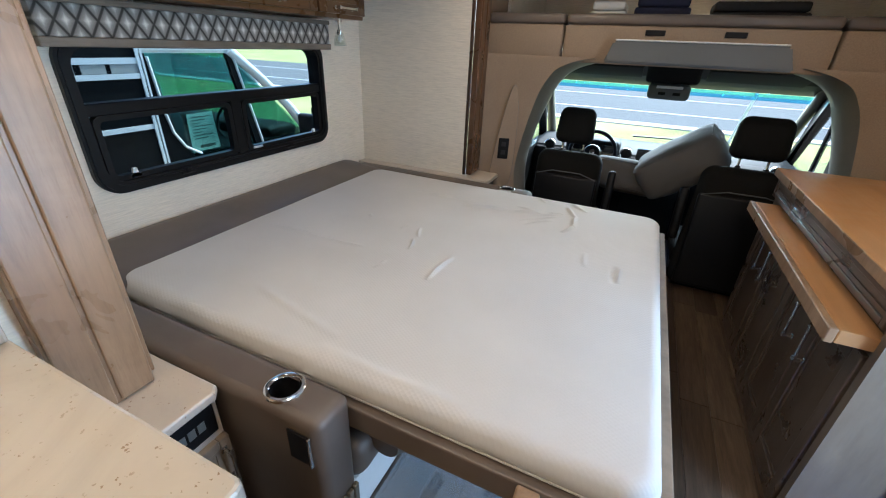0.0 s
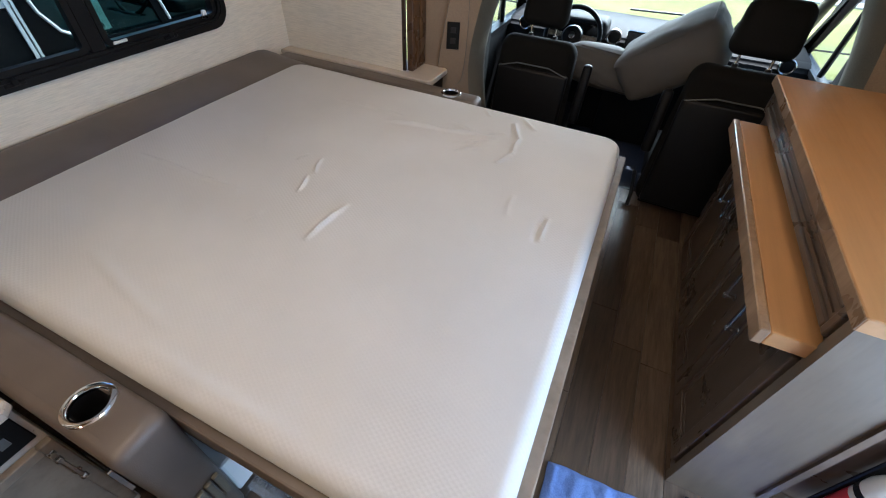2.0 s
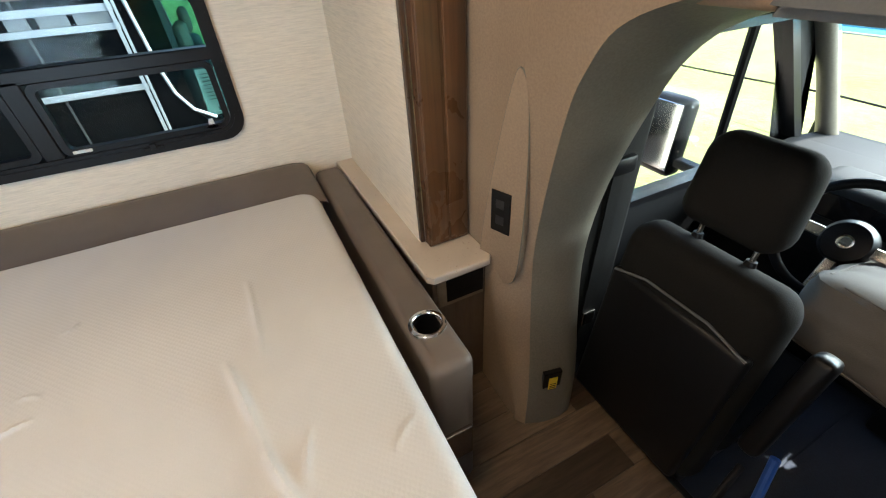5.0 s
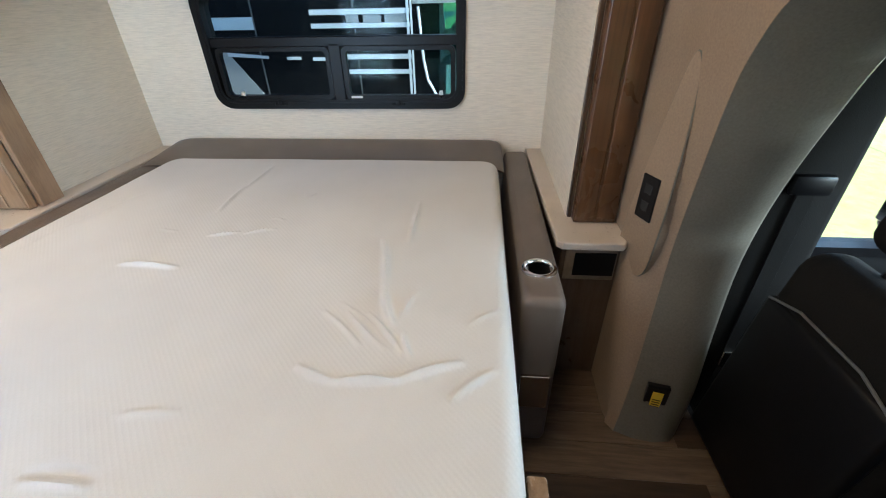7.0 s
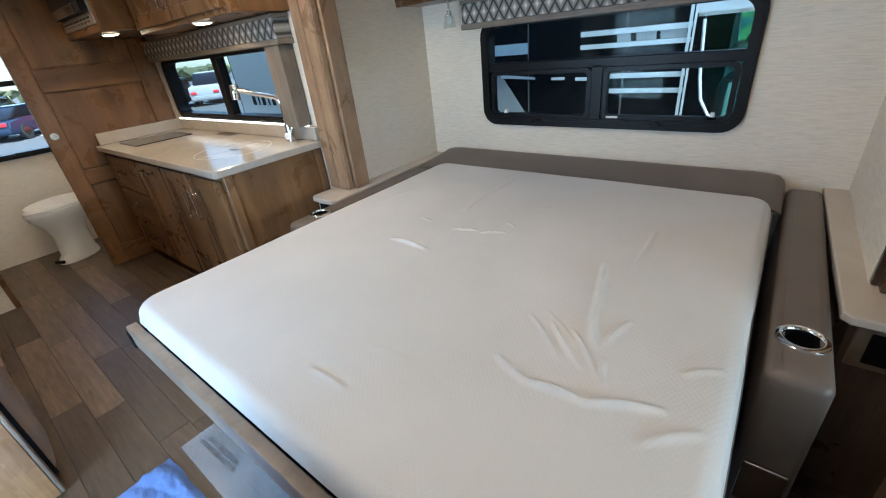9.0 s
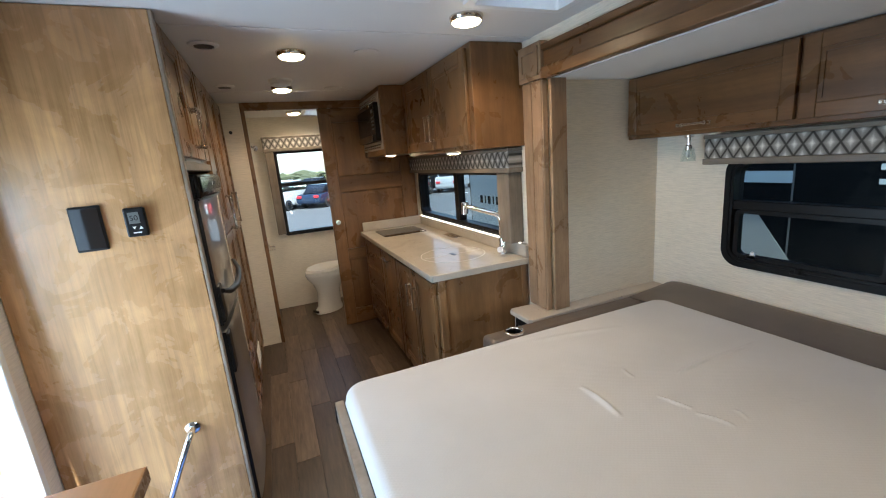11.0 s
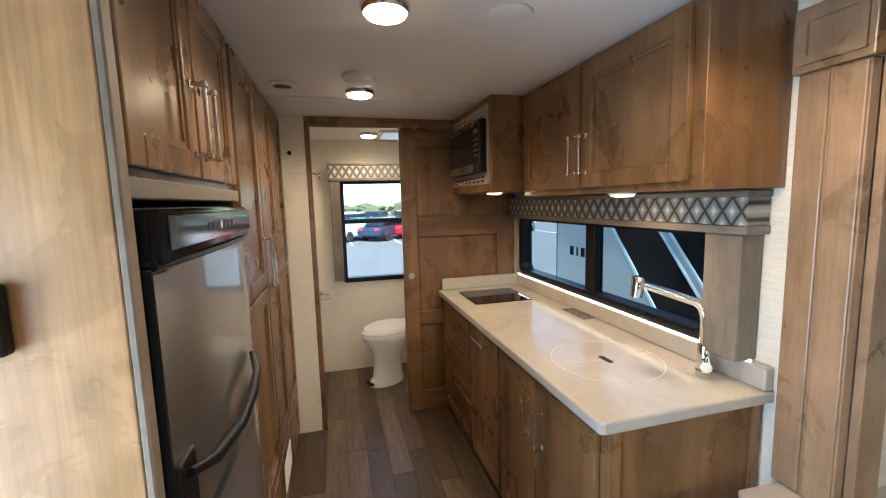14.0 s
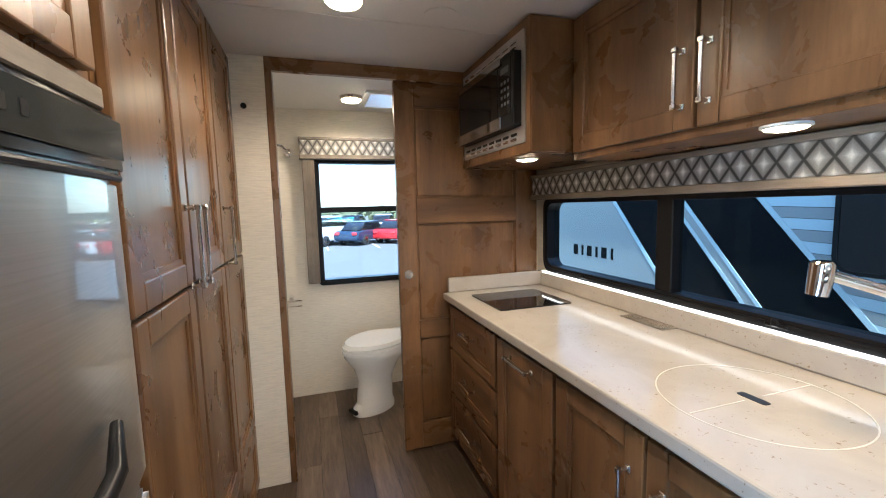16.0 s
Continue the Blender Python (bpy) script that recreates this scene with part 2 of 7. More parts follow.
def mattress_mat():
    m, nt, b = nodes_of("white_knit_ticking", 0.8)
    v = coords(nt, (1, 1, 1))
    turn = nt.nodes.new("ShaderNodeMapping")
    turn.inputs["Rotation"].default_value = (0, 0, radians(38))
    turn.inputs["Scale"].default_value = (1.0, 1.35, 1.0)
    nt.links.new(v, turn.inputs[0])
    vo = nt.nodes.new("ShaderNodeTexVoronoi")
    vo.voronoi_dimensions = "2D"
    vo.inputs["Scale"].default_value = 85
    vo.inputs["Randomness"].default_value = 0.12
    nt.links.new(turn.outputs[0], vo.inputs["Vector"])
    big = noise_node(nt, v, 3.0, 4)
    fine = noise_node(nt, v, 400, 3)
    c = mix(nt, ramp(nt, big, [(0.3, (0.535, 0.525, 0.515)), (0.7, (0.60, 0.59, 0.58))]), ramp(nt, fine, [(0.3, (0.515, 0.505, 0.495)), (0.7, (0.615, 0.605, 0.595))]), 0.3)
    nt.links.new(c, b.inputs["Base Color"])
    bump(nt, b, vo.outputs["Distance"], 0.2, 0.003)
    b.inputs["Sheen Weight"].default_value = 0.2
    return m


MATTRESS = mattress_mat()


def speckled(name, base, fleck, rough=0.16):
    m, nt, b = nodes_of(name, rough)
    v = coords(nt, (1, 1, 1))
    big = noise_node(nt, v, 3.5, 5, 0.6, 1.2)
    sp = noise_node(nt, v, 120, 2, 0.5)
    sp2 = noise_node(nt, v, 14, 3, 0.5)
    c = ramp(nt, big, [(0.3, shade(base, 0.9)), (0.5, base), (0.7, shade(base, 1.08))])
    f = math_node(nt, "MULTIPLY", ramp(nt, sp, [(0.66, (0, 0, 0)), (0.70, (1, 1, 1))]), ramp(nt, sp2, [(0.45, (0, 0, 0)), (0.6, (1, 1, 1))]))
    nt.links.new(mix(nt, c, fleck, f), b.inputs["Base Color"])
    return m


COUNTER = speckled("cream_solid_surface", (0.40, 0.365, 0.32), (0.22, 0.16, 0.11))
LEDGE = speckled("cream_ledge", (0.52, 0.455, 0.385), (0.30, 0.22, 0.16), 0.3)


def towel_mat():
    m, nt, b = nodes_of("blue_terry", 0.95)
    v = coords(nt, (1, 1, 1))
    f = noise_node(nt, v, 240, 4, 0.7)
    big = noise_node(nt, v, 7, 3)
    c = mix(nt, ramp(nt, f, [(0.25, (0.04, 0.08, 0.24)), (0.7, (0.20, 0.31, 0.62))]), ramp(nt, big, [(0.3, (0.11, 0.17, 0.40)), (0.7, (0.20, 0.29, 0.56))]), 0.4)
    nt.links.new(c, b.inputs["Base Color"])
    bump(nt, b, f, 0.7, 0.004)
    return m


TOWEL = towel_mat()


def steel_mat():
    m, nt, b = nodes_of("stainless_steel", 0.24, 1.0)
    v = coords(nt, (260, 2.0, 260))
    f = noise_node(nt, v, 1.0, 3)
    nt.links.new(ramp(nt, f, [(0.3, (0.56, 0.56, 0.55)), (0.7, (0.64, 0.64, 0.63))]), b.inputs["Base Color"])
    nt.links.new(ramp(nt, f, [(0.2, (0.06, 0.06, 0.06)), (0.8, (0.12, 0.12, 0.12))]), b.inputs["Roughness"])
    return m


STEEL = steel_mat()


def coated_steel():
    m, nt, b = nodes_of("clear_coated_steel", 0.34, 0.95)
    f = noise_node(nt, coords(nt, (260, 2.0, 260)), 1.0, 3)
    nt.links.new(ramp(nt, f, [(0.3, (0.46, 0.465, 0.46)), (0.7, (0.53, 0.535, 0.53))]), b.inputs["Base Color"])
    b.inputs["Coat Weight"].default_value, b.inputs["Coat Roughness"].default_value = 1.0, 0.03
    return m


FRIDGE_STEEL = coated_steel()
TRIMSTEEL = plain("brushed_trim_steel", (0.60, 0.58, 0.56), 0.38, 0.85, vary=0.04, bump_by=0.02)


def diamond_mat(name, axis, size, z0, h):
    m, nt, b = nodes_of(name, 0.75)
    tc = nt.nodes.new("ShaderNodeTexCoord")
    sep = nt.nodes.new("ShaderNodeSeparateXYZ")
    nt.links.new(tc.outputs["Object"], sep.inputs[0])
    u = math_node(nt, "FRACT", math_node(nt, "DIVIDE", math_node(nt, "ADD", sep.outputs["xyz".index(axis)], 20.0), size))
    a = math_node(nt, "MULTIPLY", math_node(nt, "ABSOLUTE", math_node(nt, "SUBTRACT", u, 0.5)), 2.0)
    vv = math_node(nt, "DIVIDE", math_node(nt, "SUBTRACT", sep.outputs[2], z0 + h / 2), h / 2)
    d = math_node(nt, "ADD", a, math_node(nt, "ABSOLUTE", vv))
    e = math_node(nt, "ABSOLUTE", math_node(nt, "SUBTRACT", d, 1.0))
    f = noise_node(nt, coords(nt, (1, 1, 1)), 300, 3)
    c = ramp(nt, e, [(0.0, (0.035, 0.032, 0.028)), (0.10, (0.05, 0.047, 0.042)), (0.2, (0.20, 0.19, 0.175)), (0.55, (0.33, 0.32, 0.30)), (0.9, (0.72, 0.71, 0.68))])
    nt.links.new(mix(nt, c, ramp(nt, f, [(0.3, (0.75, 0.75, 0.75)), (0.7, (1.1, 1.1, 1.1))]), 0.6, "MULTIPLY"), b.inputs["Base Color"])
    bump(nt, b, f, 0.2, 0.001)
    return m


def glass_mat(name, tint=(0.93, 0.96, 0.95), base=0.022):
    m = bpy.data.materials.new(name)
    m.use_nodes = True
    nt = m.node_tree
    b = nt.nodes["Principled BSDF"]
    nt.nodes.remove(b)
    out = nt.nodes["Material Output"]
    tr, gl, mx, fr = (nt.nodes.new(k) for k in ("ShaderNodeBsdfTransparent", "ShaderNodeBsdfGlossy", "ShaderNodeMixShader", "ShaderNodeLayerWeight"))
    tr.inputs[0].default_value = (*tint, 1)
    gl.inputs["Roughness"].default_value = 0.0
    fr.inputs[0].default_value = 0.5
    gloss = math_node(nt, "ADD", math_node(nt, "MULTIPLY", math_node(nt, "POWER", fr.outputs["Facing"], 4.0), 0.6), base)
    nt.links.new(gloss, mx.inputs[0])
    nt.links.new(tr.outputs[0], mx.inputs[1])
    nt.links.new(gl.outputs[0], mx.inputs[2])
    nt.links.new(mx.outputs[0], out.inputs[0])
    return m


GLASS = glass_mat("clear_glass")
TINTED = glass_mat("tinted_glass", (0.78, 0.84, 0.84), 0.005)


def glow(name, color, strength):
    m, nt, b = nodes_of(name, 0.4, 0, (0.8, 0.8, 0.8))
    b.inputs["Emission Color"].default_value = (*color, 1)
    b.inputs["Emission Strength"].default_value = strength
    return m


def film_mat():
    # the clear film's bluish reflection is put in as a patchy pale diffuse veil
    m, nt, b = nodes_of("protective_film_painted_sheen", 0.22, 0, (0.62, 0.70, 0.78))
    tr, mx = nt.nodes.new("ShaderNodeBsdfTransparent"), nt.nodes.new("ShaderNodeMixShader")
    f = noise_node(nt, coords(nt, (1, 1, 1)), 6.0, 4)
    nt.links.new(ramp(nt, f, [(0.3, (0.16, 0.16, 0.16)), (0.7, (0.30, 0.30, 0.30))]), mx.inputs[0])
    nt.links.new(tr.outputs[0], mx.inputs[1])
    nt.links.new(b.outputs[0], mx.inputs[2])
    nt.links.new(mx.outputs[0], nt.nodes["Material Output"].inputs[0])
    return m


FILM = film_mat()
LAMP_GLOW = glow("warm_lamp_lens", (1.0, 0.74, 0.40), 7.0)
STRIP_GLOW = glow("led_strip", (1.0, 0.88, 0.70), 1.3)

# ---- tools ----
ORIGIN = {}


def thing(name, at, label="", category="", group="", kind=""):
    ob = new(name)
    ob.empty_display_size = 0.05
    ob.location = at
    ORIGIN[ob] = Vector(at)
    return tagged(ob, label, category, group, kind)


def part(name, bm, material, parent=None, label="", smooth=False):
    me = bpy.data.meshes.new(name)
    bmesh.ops.recalc_face_normals(bm, faces=bm.faces)
    bm.to_mesh(me)
    bm.free()
    me.materials.append(material)
    if smooth:
        for p in me.polygons:
            p.use_smooth = True
        me.set_sharp_from_angle(angle=radians(42))
    ob = new(name, me)
    if parent is not None:
        ob.parent = parent
        ob.matrix_parent_inverse = Matrix.Translation(-ORIGIN.get(parent, Vector((0, 0, 0))))
    if label:
        ob["label"] = label
    return ob


def solid(name, bm, material, label="", category="", group="", kind="", smooth=False):
    return tagged(part(name, bm, material, None, "", smooth), label, category, group, kind)


def B():
    return bmesh.new()


I4 = Matrix.Identity(4)


def bx(bm, a, b, bev=0.0, seg=1, m=I4):
    lo = [min(p, q) for p, q in zip(a, b)]
    hi = [max(p, q) for p, q in zip(a, b)]
    mid = Vector([(p + q) / 2 for p, q in zip(lo, hi)])
    dim = [max(q - p, 1e-4) for p, q in zip(lo, hi)]
    r = bmesh.ops.create_cube(bm, size=1.0, matrix=m @ Matrix.Translation(mid) @ Matrix.Diagonal((*dim, 1)))
    if bev:
        es = list({e for v in r["verts"] for e in v.link_edges})
        bmesh.ops.bevel(bm, geom=es, offset=min(bev, min(dim) * 0.49), segments=seg, affect="EDGES", profile=0.5)
    return bm


def box(a, b, bev=0.0, seg=1, m=I4):
    return bx(B(), a, b, bev, seg, m)


def sweep(bm, pts, r, n=10, cap=True, m=I4):
    """A tube through pts; r is a number or one for each point."""
    pts = [Vector(p) for p in pts]
    rs = r if isinstance(r, (list, tuple)) else [r] * len(pts)
    rings, side = [], None
    for k, p in enumerate(pts):
        d = (pts[min(k + 1, len(pts) - 1)] - pts[max(k - 1, 0)]).normalized()
        if side is None:
            side = d.orthogonal().normalized()
        side = (side - d * side.dot(d)).normalized()
        up = d.cross(side)
        rings.append([bm.verts.new(m @ (p + rs[k] * (math.cos(2 * math.pi * j / n) * side + math.sin(2 * math.pi * j / n) * up))) for j in range(n)])
    for a, b in zip(rings, rings[1:]):
        for j in range(n):
            bm.faces.new((a[j], a[(j + 1) % n], b[(j + 1) % n], b[j]))
    if cap:
        bm.faces.new(rings[0])
        bm.faces.new(rings[-1])
    return bm


def lathe(bm, profile, at, n=24, m=I4):
    """Turns (radius, height) pairs about z through at."""
    rings = [[bm.verts.new(m @ Vector((at[0] + max(r, 1e-4) * math.cos(2 * math.pi * j / n), at[1] + max(r, 1e-4) * math.sin(2 * math.pi * j / n), at[2] + z))) for j in range(n)] for r, z in profile]
    for a, b in zip(rings, rings[1:]):
        for j in range(n):
            bm.faces.new((a[j], a[(j + 1) % n], b[(j + 1) % n], b[j]))
    bm.faces.new(rings[0])
    bm.faces.new(rings[-1])
    return bm


def prism(bm, pts, w0, w1, m=I4):
    """Extrudes the (u, v) outline pts from w0 to w1."""
    a = [bm.verts.new(m @ Vector((u, v, w0))) for u, v in pts]
    b = [bm.verts.new(m @ Vector((u, v, w1))) for u, v in pts]
    n = len(pts)
    for j in range(n):
        bm.faces.new((a[j], a[(j + 1) % n], b[(j + 1) % n], b[j]))
    bm.faces.new(a)
    bm.faces.new(b)
    return bm


def rrect(u0, u1, v0, v1, r, n=6):
    out = []
    for cu, cv, a0 in ((u1 - r, v1 - r, 0), (u0 + r, v1 - r, 90), (u0 + r, v0 + r, 180), (u1 - r, v0 + r, 270)):
        for k in range(n + 1):
            a = radians(a0 + 90 * k / n)
            out.append((cu + r * math.cos(a), cv + r * math.sin(a)))
    return out


def ring(bm, outer, inner, w0, w1, m=I4):
    L = [[bm.verts.new(m @ Vector((u, v, w))) for u, v in loop] for loop, w in ((outer, w0), (outer, w1), (inner, w1), (inner, w0))]
    n = len(outer)
    for a, b in zip(L, L[1:] + L[:1]):
        for j in range(n):
            bm.faces.new((a[j], a[(j + 1) % n], b[(j + 1) % n], b[j]))
    return bm


def face_to(direction, at=(0, 0, 0)):
    """Local u to the side, v up, w out of the wall in the direction given."""
    u = {"+x": (0, 1, 0), "-x": (0, -1, 0), "+y": (-1, 0, 0), "-y": (1, 0, 0)}[direction]
    u, v = Vector(u), Vector((0, 0, 1))
    w = u.cross(v)
    m = Matrix.Identity(4)
    for k in range(3):
        m[k][0], m[k][1], m[k][2], m[k][3] = u[k], v[k], w[k], at[k]
    return m


def wall_panel(axis, p0, p1, u0, u1, z0, z1, holes=()):
    """A wall of the thickness p0 to p1 across axis, with rectangular holes (u0, u1, z0, z1)."""
    if len(holes) == 1 and u0 < holes[0][0] and holes[0][1] < u1 and z0 < holes[0][2] and holes[0][3] < z1:
        a, b, c, d = holes[0]
        turn = {"x": ((0, 0, 1), (1, 0, 0), (0, 1, 0)), "y": ((1, 0, 0), (0, 0, 1), (0, 1, 0)), "z": ((1, 0, 0), (0, 1, 0), (0, 0, 1))}[axis]
        return ring(B(), [(u0, z0), (u1, z0), (u1, z1), (u0, z1)], [(a, c), (b, c), (b, d), (a, d)], p0, p1, Matrix(turn).to_4x4())
    bm = B()
    us = sorted({u0, u1, *[h[k] for h in holes for k in (0, 1)]})
    zs = sorted({z0, z1, *[h[k] for h in holes for k in (2, 3)]})
    for a, b in zip(us, us[1:]):
        for c, d in zip(zs, zs[1:]):
            mu, mz = (a + b) / 2, (c + d) / 2
            if any(h[0] < mu < h[1] and h[2] < mz < h[3] for h in holes):
                continue
            if axis == "x":
                bx(bm, (p0, a, c), (p1, b, d))
            elif axis == "y":
                bx(bm, (a, p0, c), (b, p1, d))
            else:
                bx(bm, (a, c, p0), (b, d, p1))
    return bm


def bar_handle(parent, m, length=0.15, material=None):
    """A bright bar pull along local v, standing off local w."""
    bm = B()
    bx(bm, (-0.005, -length / 2, 0.026), (0.005, length / 2, 0.035), 0.002, 1, m)
    for s in (-1, 1):
        v = s * (length / 2 - 0.006)
        sweep(bm, [(0, v, 0.001), (0, v, 0.030)], 0.0055, 8, True, m)
        bx(bm, (-0.008, v - 0.008, 0.024), (0.008, v + 0.008, 0.038), 0.003, 1, m)
        bx(bm, (-0.009, v - 0.009, 0.0005), (0.009, v + 0.009, 0.005), 0.002, 1, m)
    return part("handle", bm, material or NICKEL, parent, "polished nickel bar handle")


def shaker(parent, m, u0, u1, v0, v1, material, handle=None, name="door", rail=0.055, hl=0.13, tilt=0):
    """A framed cabinet front on local u, v, with its handle at (u, v) and a raised frame round a recessed panel."""
    r = min(rail, (v1 - v0) * 0.3, (u1 - u0) * 0.3)
    bm = box((u0 + 0.004, v0 + 0.004, 0.0), (u1 - 0.004, v1 - 0.004, 0.010), 0, 1, m)
    d = part(name, bm, material, parent)
    for nm, a, b in (("stile", (u0, v0), (u0 + r, v1)), ("stile", (u1 - r, v0), (u1, v1)), ("rail", (u0 + r, v0), (u1 - r, v0 + r)), ("rail", (u0 + r, v1 - r), (u1 - r, v1))):
        part(nm, box((*a, 0.0), (*b, 0.021), 0.004, 2, m), material, d)
    bm = ring(B(), rrect(u0 + r - 0.001, u1 - r + 0.001, v0 + r - 0.001, v1 - r + 0.001, 0.001, 1), rrect(u0 + r + 0.014, u1 - r - 0.014, v0 + r + 0.014, v1 - r - 0.014, 0.001, 1), 0.009, 0.0148, m)
    part("bead", bm, material, d)
    if handle:
        hm = m @ Matrix.Translation((handle[0], handle[1], 0.021)) @ Matrix.Rotation(radians(tilt), 4, "Z")
        bar_handle(d, hm, hl)
    return d


def slab(parent, name, pts, z0, z1, material, bev=0.006, label=""):
    bm = B()
    prism(bm, pts, z0, z1)
    es = [e for e in bm.edges if abs(e.verts[0].co.z - e.verts[1].co.z) < 1e-6]
    bmesh.ops.bevel(bm, geom=es, offset=bev, segments=2, affect="EDGES", profile=0.5)
    return part(name, bm, material, parent, label)


def soft(a, b, r, seg=4, m=I4):
    return box(a, b, r, seg, m)

# ---- the shell of the coach ----
KX, SX, PX = -0.02, -0.845, 2.225          # kitchen wall, slide-out wall, entry side wall
CEILING, SLIDE_TOP = 2.10, 1.875
BATH_Y, BULK_Y, CAB_Y = -2.85, -1.90, 2.84
S0, S1 = 0.155, 2.335                    # the end walls of the slide-out

solid("floor", box((-0.80, -2.95, -0.06), (2.25, CAB_Y, -0.006)), RUBBER, "dark subfloor under grey-brown vinyl planks", "floor", kind="structure")
hatch, bath_hatch = (0.12, 0.54, 0.46, 0.88), (0.57, 0.93, -2.66, -2.30)
solid("ceiling", wall_panel("z", CEILING, CEILING + 0.05, KX - 0.06, PX + 0.06, -2.95, 2.95, [hatch, bath_hatch]), CEIL, "smooth off-white vinyl ceiling with lamps and vents", "ceiling", kind="structure")
for yy in (-1.36, 0.06):
    solid("ceiling_trim", box((KX, yy - 0.012, CEILING - 0.004), (PX, yy + 0.012, CEILING), 0.0015), CEIL, "thin white strip over a ceiling joint", "trim", kind="structure")
solid("wall_kitchen", wall_panel("x", KX - 0.06, KX, -2.95, 0.04, -0.06, CEILING, [(-1.80, -0.24, 1.03, 1.40)]), WALL, "cream linen-look wallboard behind the kitchen counter", "wall", kind="structure")
solid("wall_slide_top", box((KX - 0.06, 0.04, SLIDE_TOP + 0.06), (KX, 2.95, CEILING)), WALL, "cream wallboard above the slide-out opening", "wall", kind="structure")
solid("wall_slide_outer", wall_panel("x", SX - 0.06, SX, S0 - 0.06, S1 + 0.06, -0.06, SLIDE_TOP + 0.05, [(0.62, 1.885, 0.895, 1.385)]), WALL, "cream linen-look wallboard with a black-framed window", "wall", kind="structure")
solid("wall_slide_rear", box((SX, S0 - 0.05, -0.06), (KX - 0.02, S0, SLIDE_TOP)), WALL, "cream linen-look end wall of the slide-out", "wall", kind="structure")
solid("wall_slide_front", box((SX, S1, -0.06), (KX - 0.02, S1 + 0.05, SLIDE_TOP)), WALL, "cream linen-look end wall of the slide-out", "wall", kind="structure")
solid("ceiling_slide", box((SX - 0.06, S0 - 0.05, SLIDE_TOP), (KX - 0.03, S1 + 0.05, SLIDE_TOP + 0.05)), CEIL, "off-white ceiling of the slide-out", "ceiling", kind="structure")
solid("wall_front", box((KX - 0.06, 2.50, -0.06), (KX, 2.95, CEILING)), UPHOLSTERY, "beige fabric side wall beside the cab", "wall", kind="structure")
solid("wall_entry", wall_panel("x", PX, PX + 0.06, -2.95, 2.95, -0.06, CEILING, [(0.36, 1.00, -0.06, 1.70)]), WALL, "cream side wall with the open entry doorway", "wall", kind="structure")
solid("wall_bath", wall_panel("y", BATH_Y - 0.06, BATH_Y, KX - 0.06, PX + 0.06, -0.06, CEILING, [(0.62, 1.235, 0.865, 1.73)]), WALL_BATH, "pale bathroom rear wall with a window", "wall", kind="structure")
solid("wall_bath_side", box((1.62, BATH_Y, 0), (1.66, BULK_Y - 0.03, CEILING)), WALL_BATH, "pale bathroom side wall", "wall", kind="structure")
solid("wall_bulkhead", wall_panel("y", BULK_Y - 0.03, BULK_Y + 0.055, 1.475, 1.66, 0, CEILING), WALL, "cream wallboard beside the bathroom doorway", "wall", kind="structure")
solid("wall_bulkhead_hidden", wall_panel("y", BULK_Y - 0.05, BULK_Y - 0.032, KX, 0.84, 0, CEILING), WALL, "cream wallboard behind the sliding door", "wall", kind="structure")
trim = thing("door_frame", (1.46, BULK_Y, 0), "stained wood casing round the bathroom doorway", "door frame", kind="structure")
part("jamb", box((1.445, BULK_Y - 0.035, 0), (1.475, BULK_Y + 0.062, CEILING - 0.05), 0.003), WOOD, trim)
part("head", box((0.05, BULK_Y + 0.028, CEILING - 0.062), (1.475, BULK_Y + 0.062, CEILING), 0.003), WOOD_X, trim)

# ---- sliding bathroom door: stiles, rails and sunken panels ----
door = thing("door_1", (0.5, BULK_Y, 0), "brown stained wood sliding door, half open", "door", kind="structure")
m = face_to("+y", (0, BULK_Y - 0.012, 0))
bm = B()
bx(bm, (-0.865, 0.015, 0.0), (-0.02, 2.04, 0.012), 0, 1, m)
part("core", bm, WOOD, door)
bm = B()
for u0, u1 in ((-0.865, -0.76), (-0.16, -0.02)):
    bx(bm, (u0, 0.012, 0.0), (u1, 2.045, 0.032), 0.004, 2, m)
part("stile", bm, WOOD, door)
for v0, v1 in ((0.012, 0.16), (0.66, 0.76), (1.30, 1.44), (1.92, 2.045)):
    part("rail", box((-0.76, v0, 0.0), (-0.16, v1, 0.032), 0.004, 2, m), WOOD_X, door)
for v0, v1 in ((0.16, 0.66), (0.76, 1.30), (1.44, 1.92)):
    part("panel", box((-0.75, v0 + 0.01, 0.010), (-0.17, v1 - 0.01, 0.016), 0.004, 1, m), WOOD, door)
bm = B()
mr = m @ Matrix.Translation((-0.815, 1.025, 0.032))
ring(bm, rrect(-0.024, 0.024, -0.024, 0.024, 0.0239, 6), rrect(-0.017, 0.017, -0.017, 0.017, 0.0169, 6), 0, 0.003, mr)
lathe(bm, [(0.018, 0.0), (0.018, 0.0012)], (0, 0, 0), 20, mr)
part("ring_pull", bm, NICKEL, door, "round nickel ring pull", True)

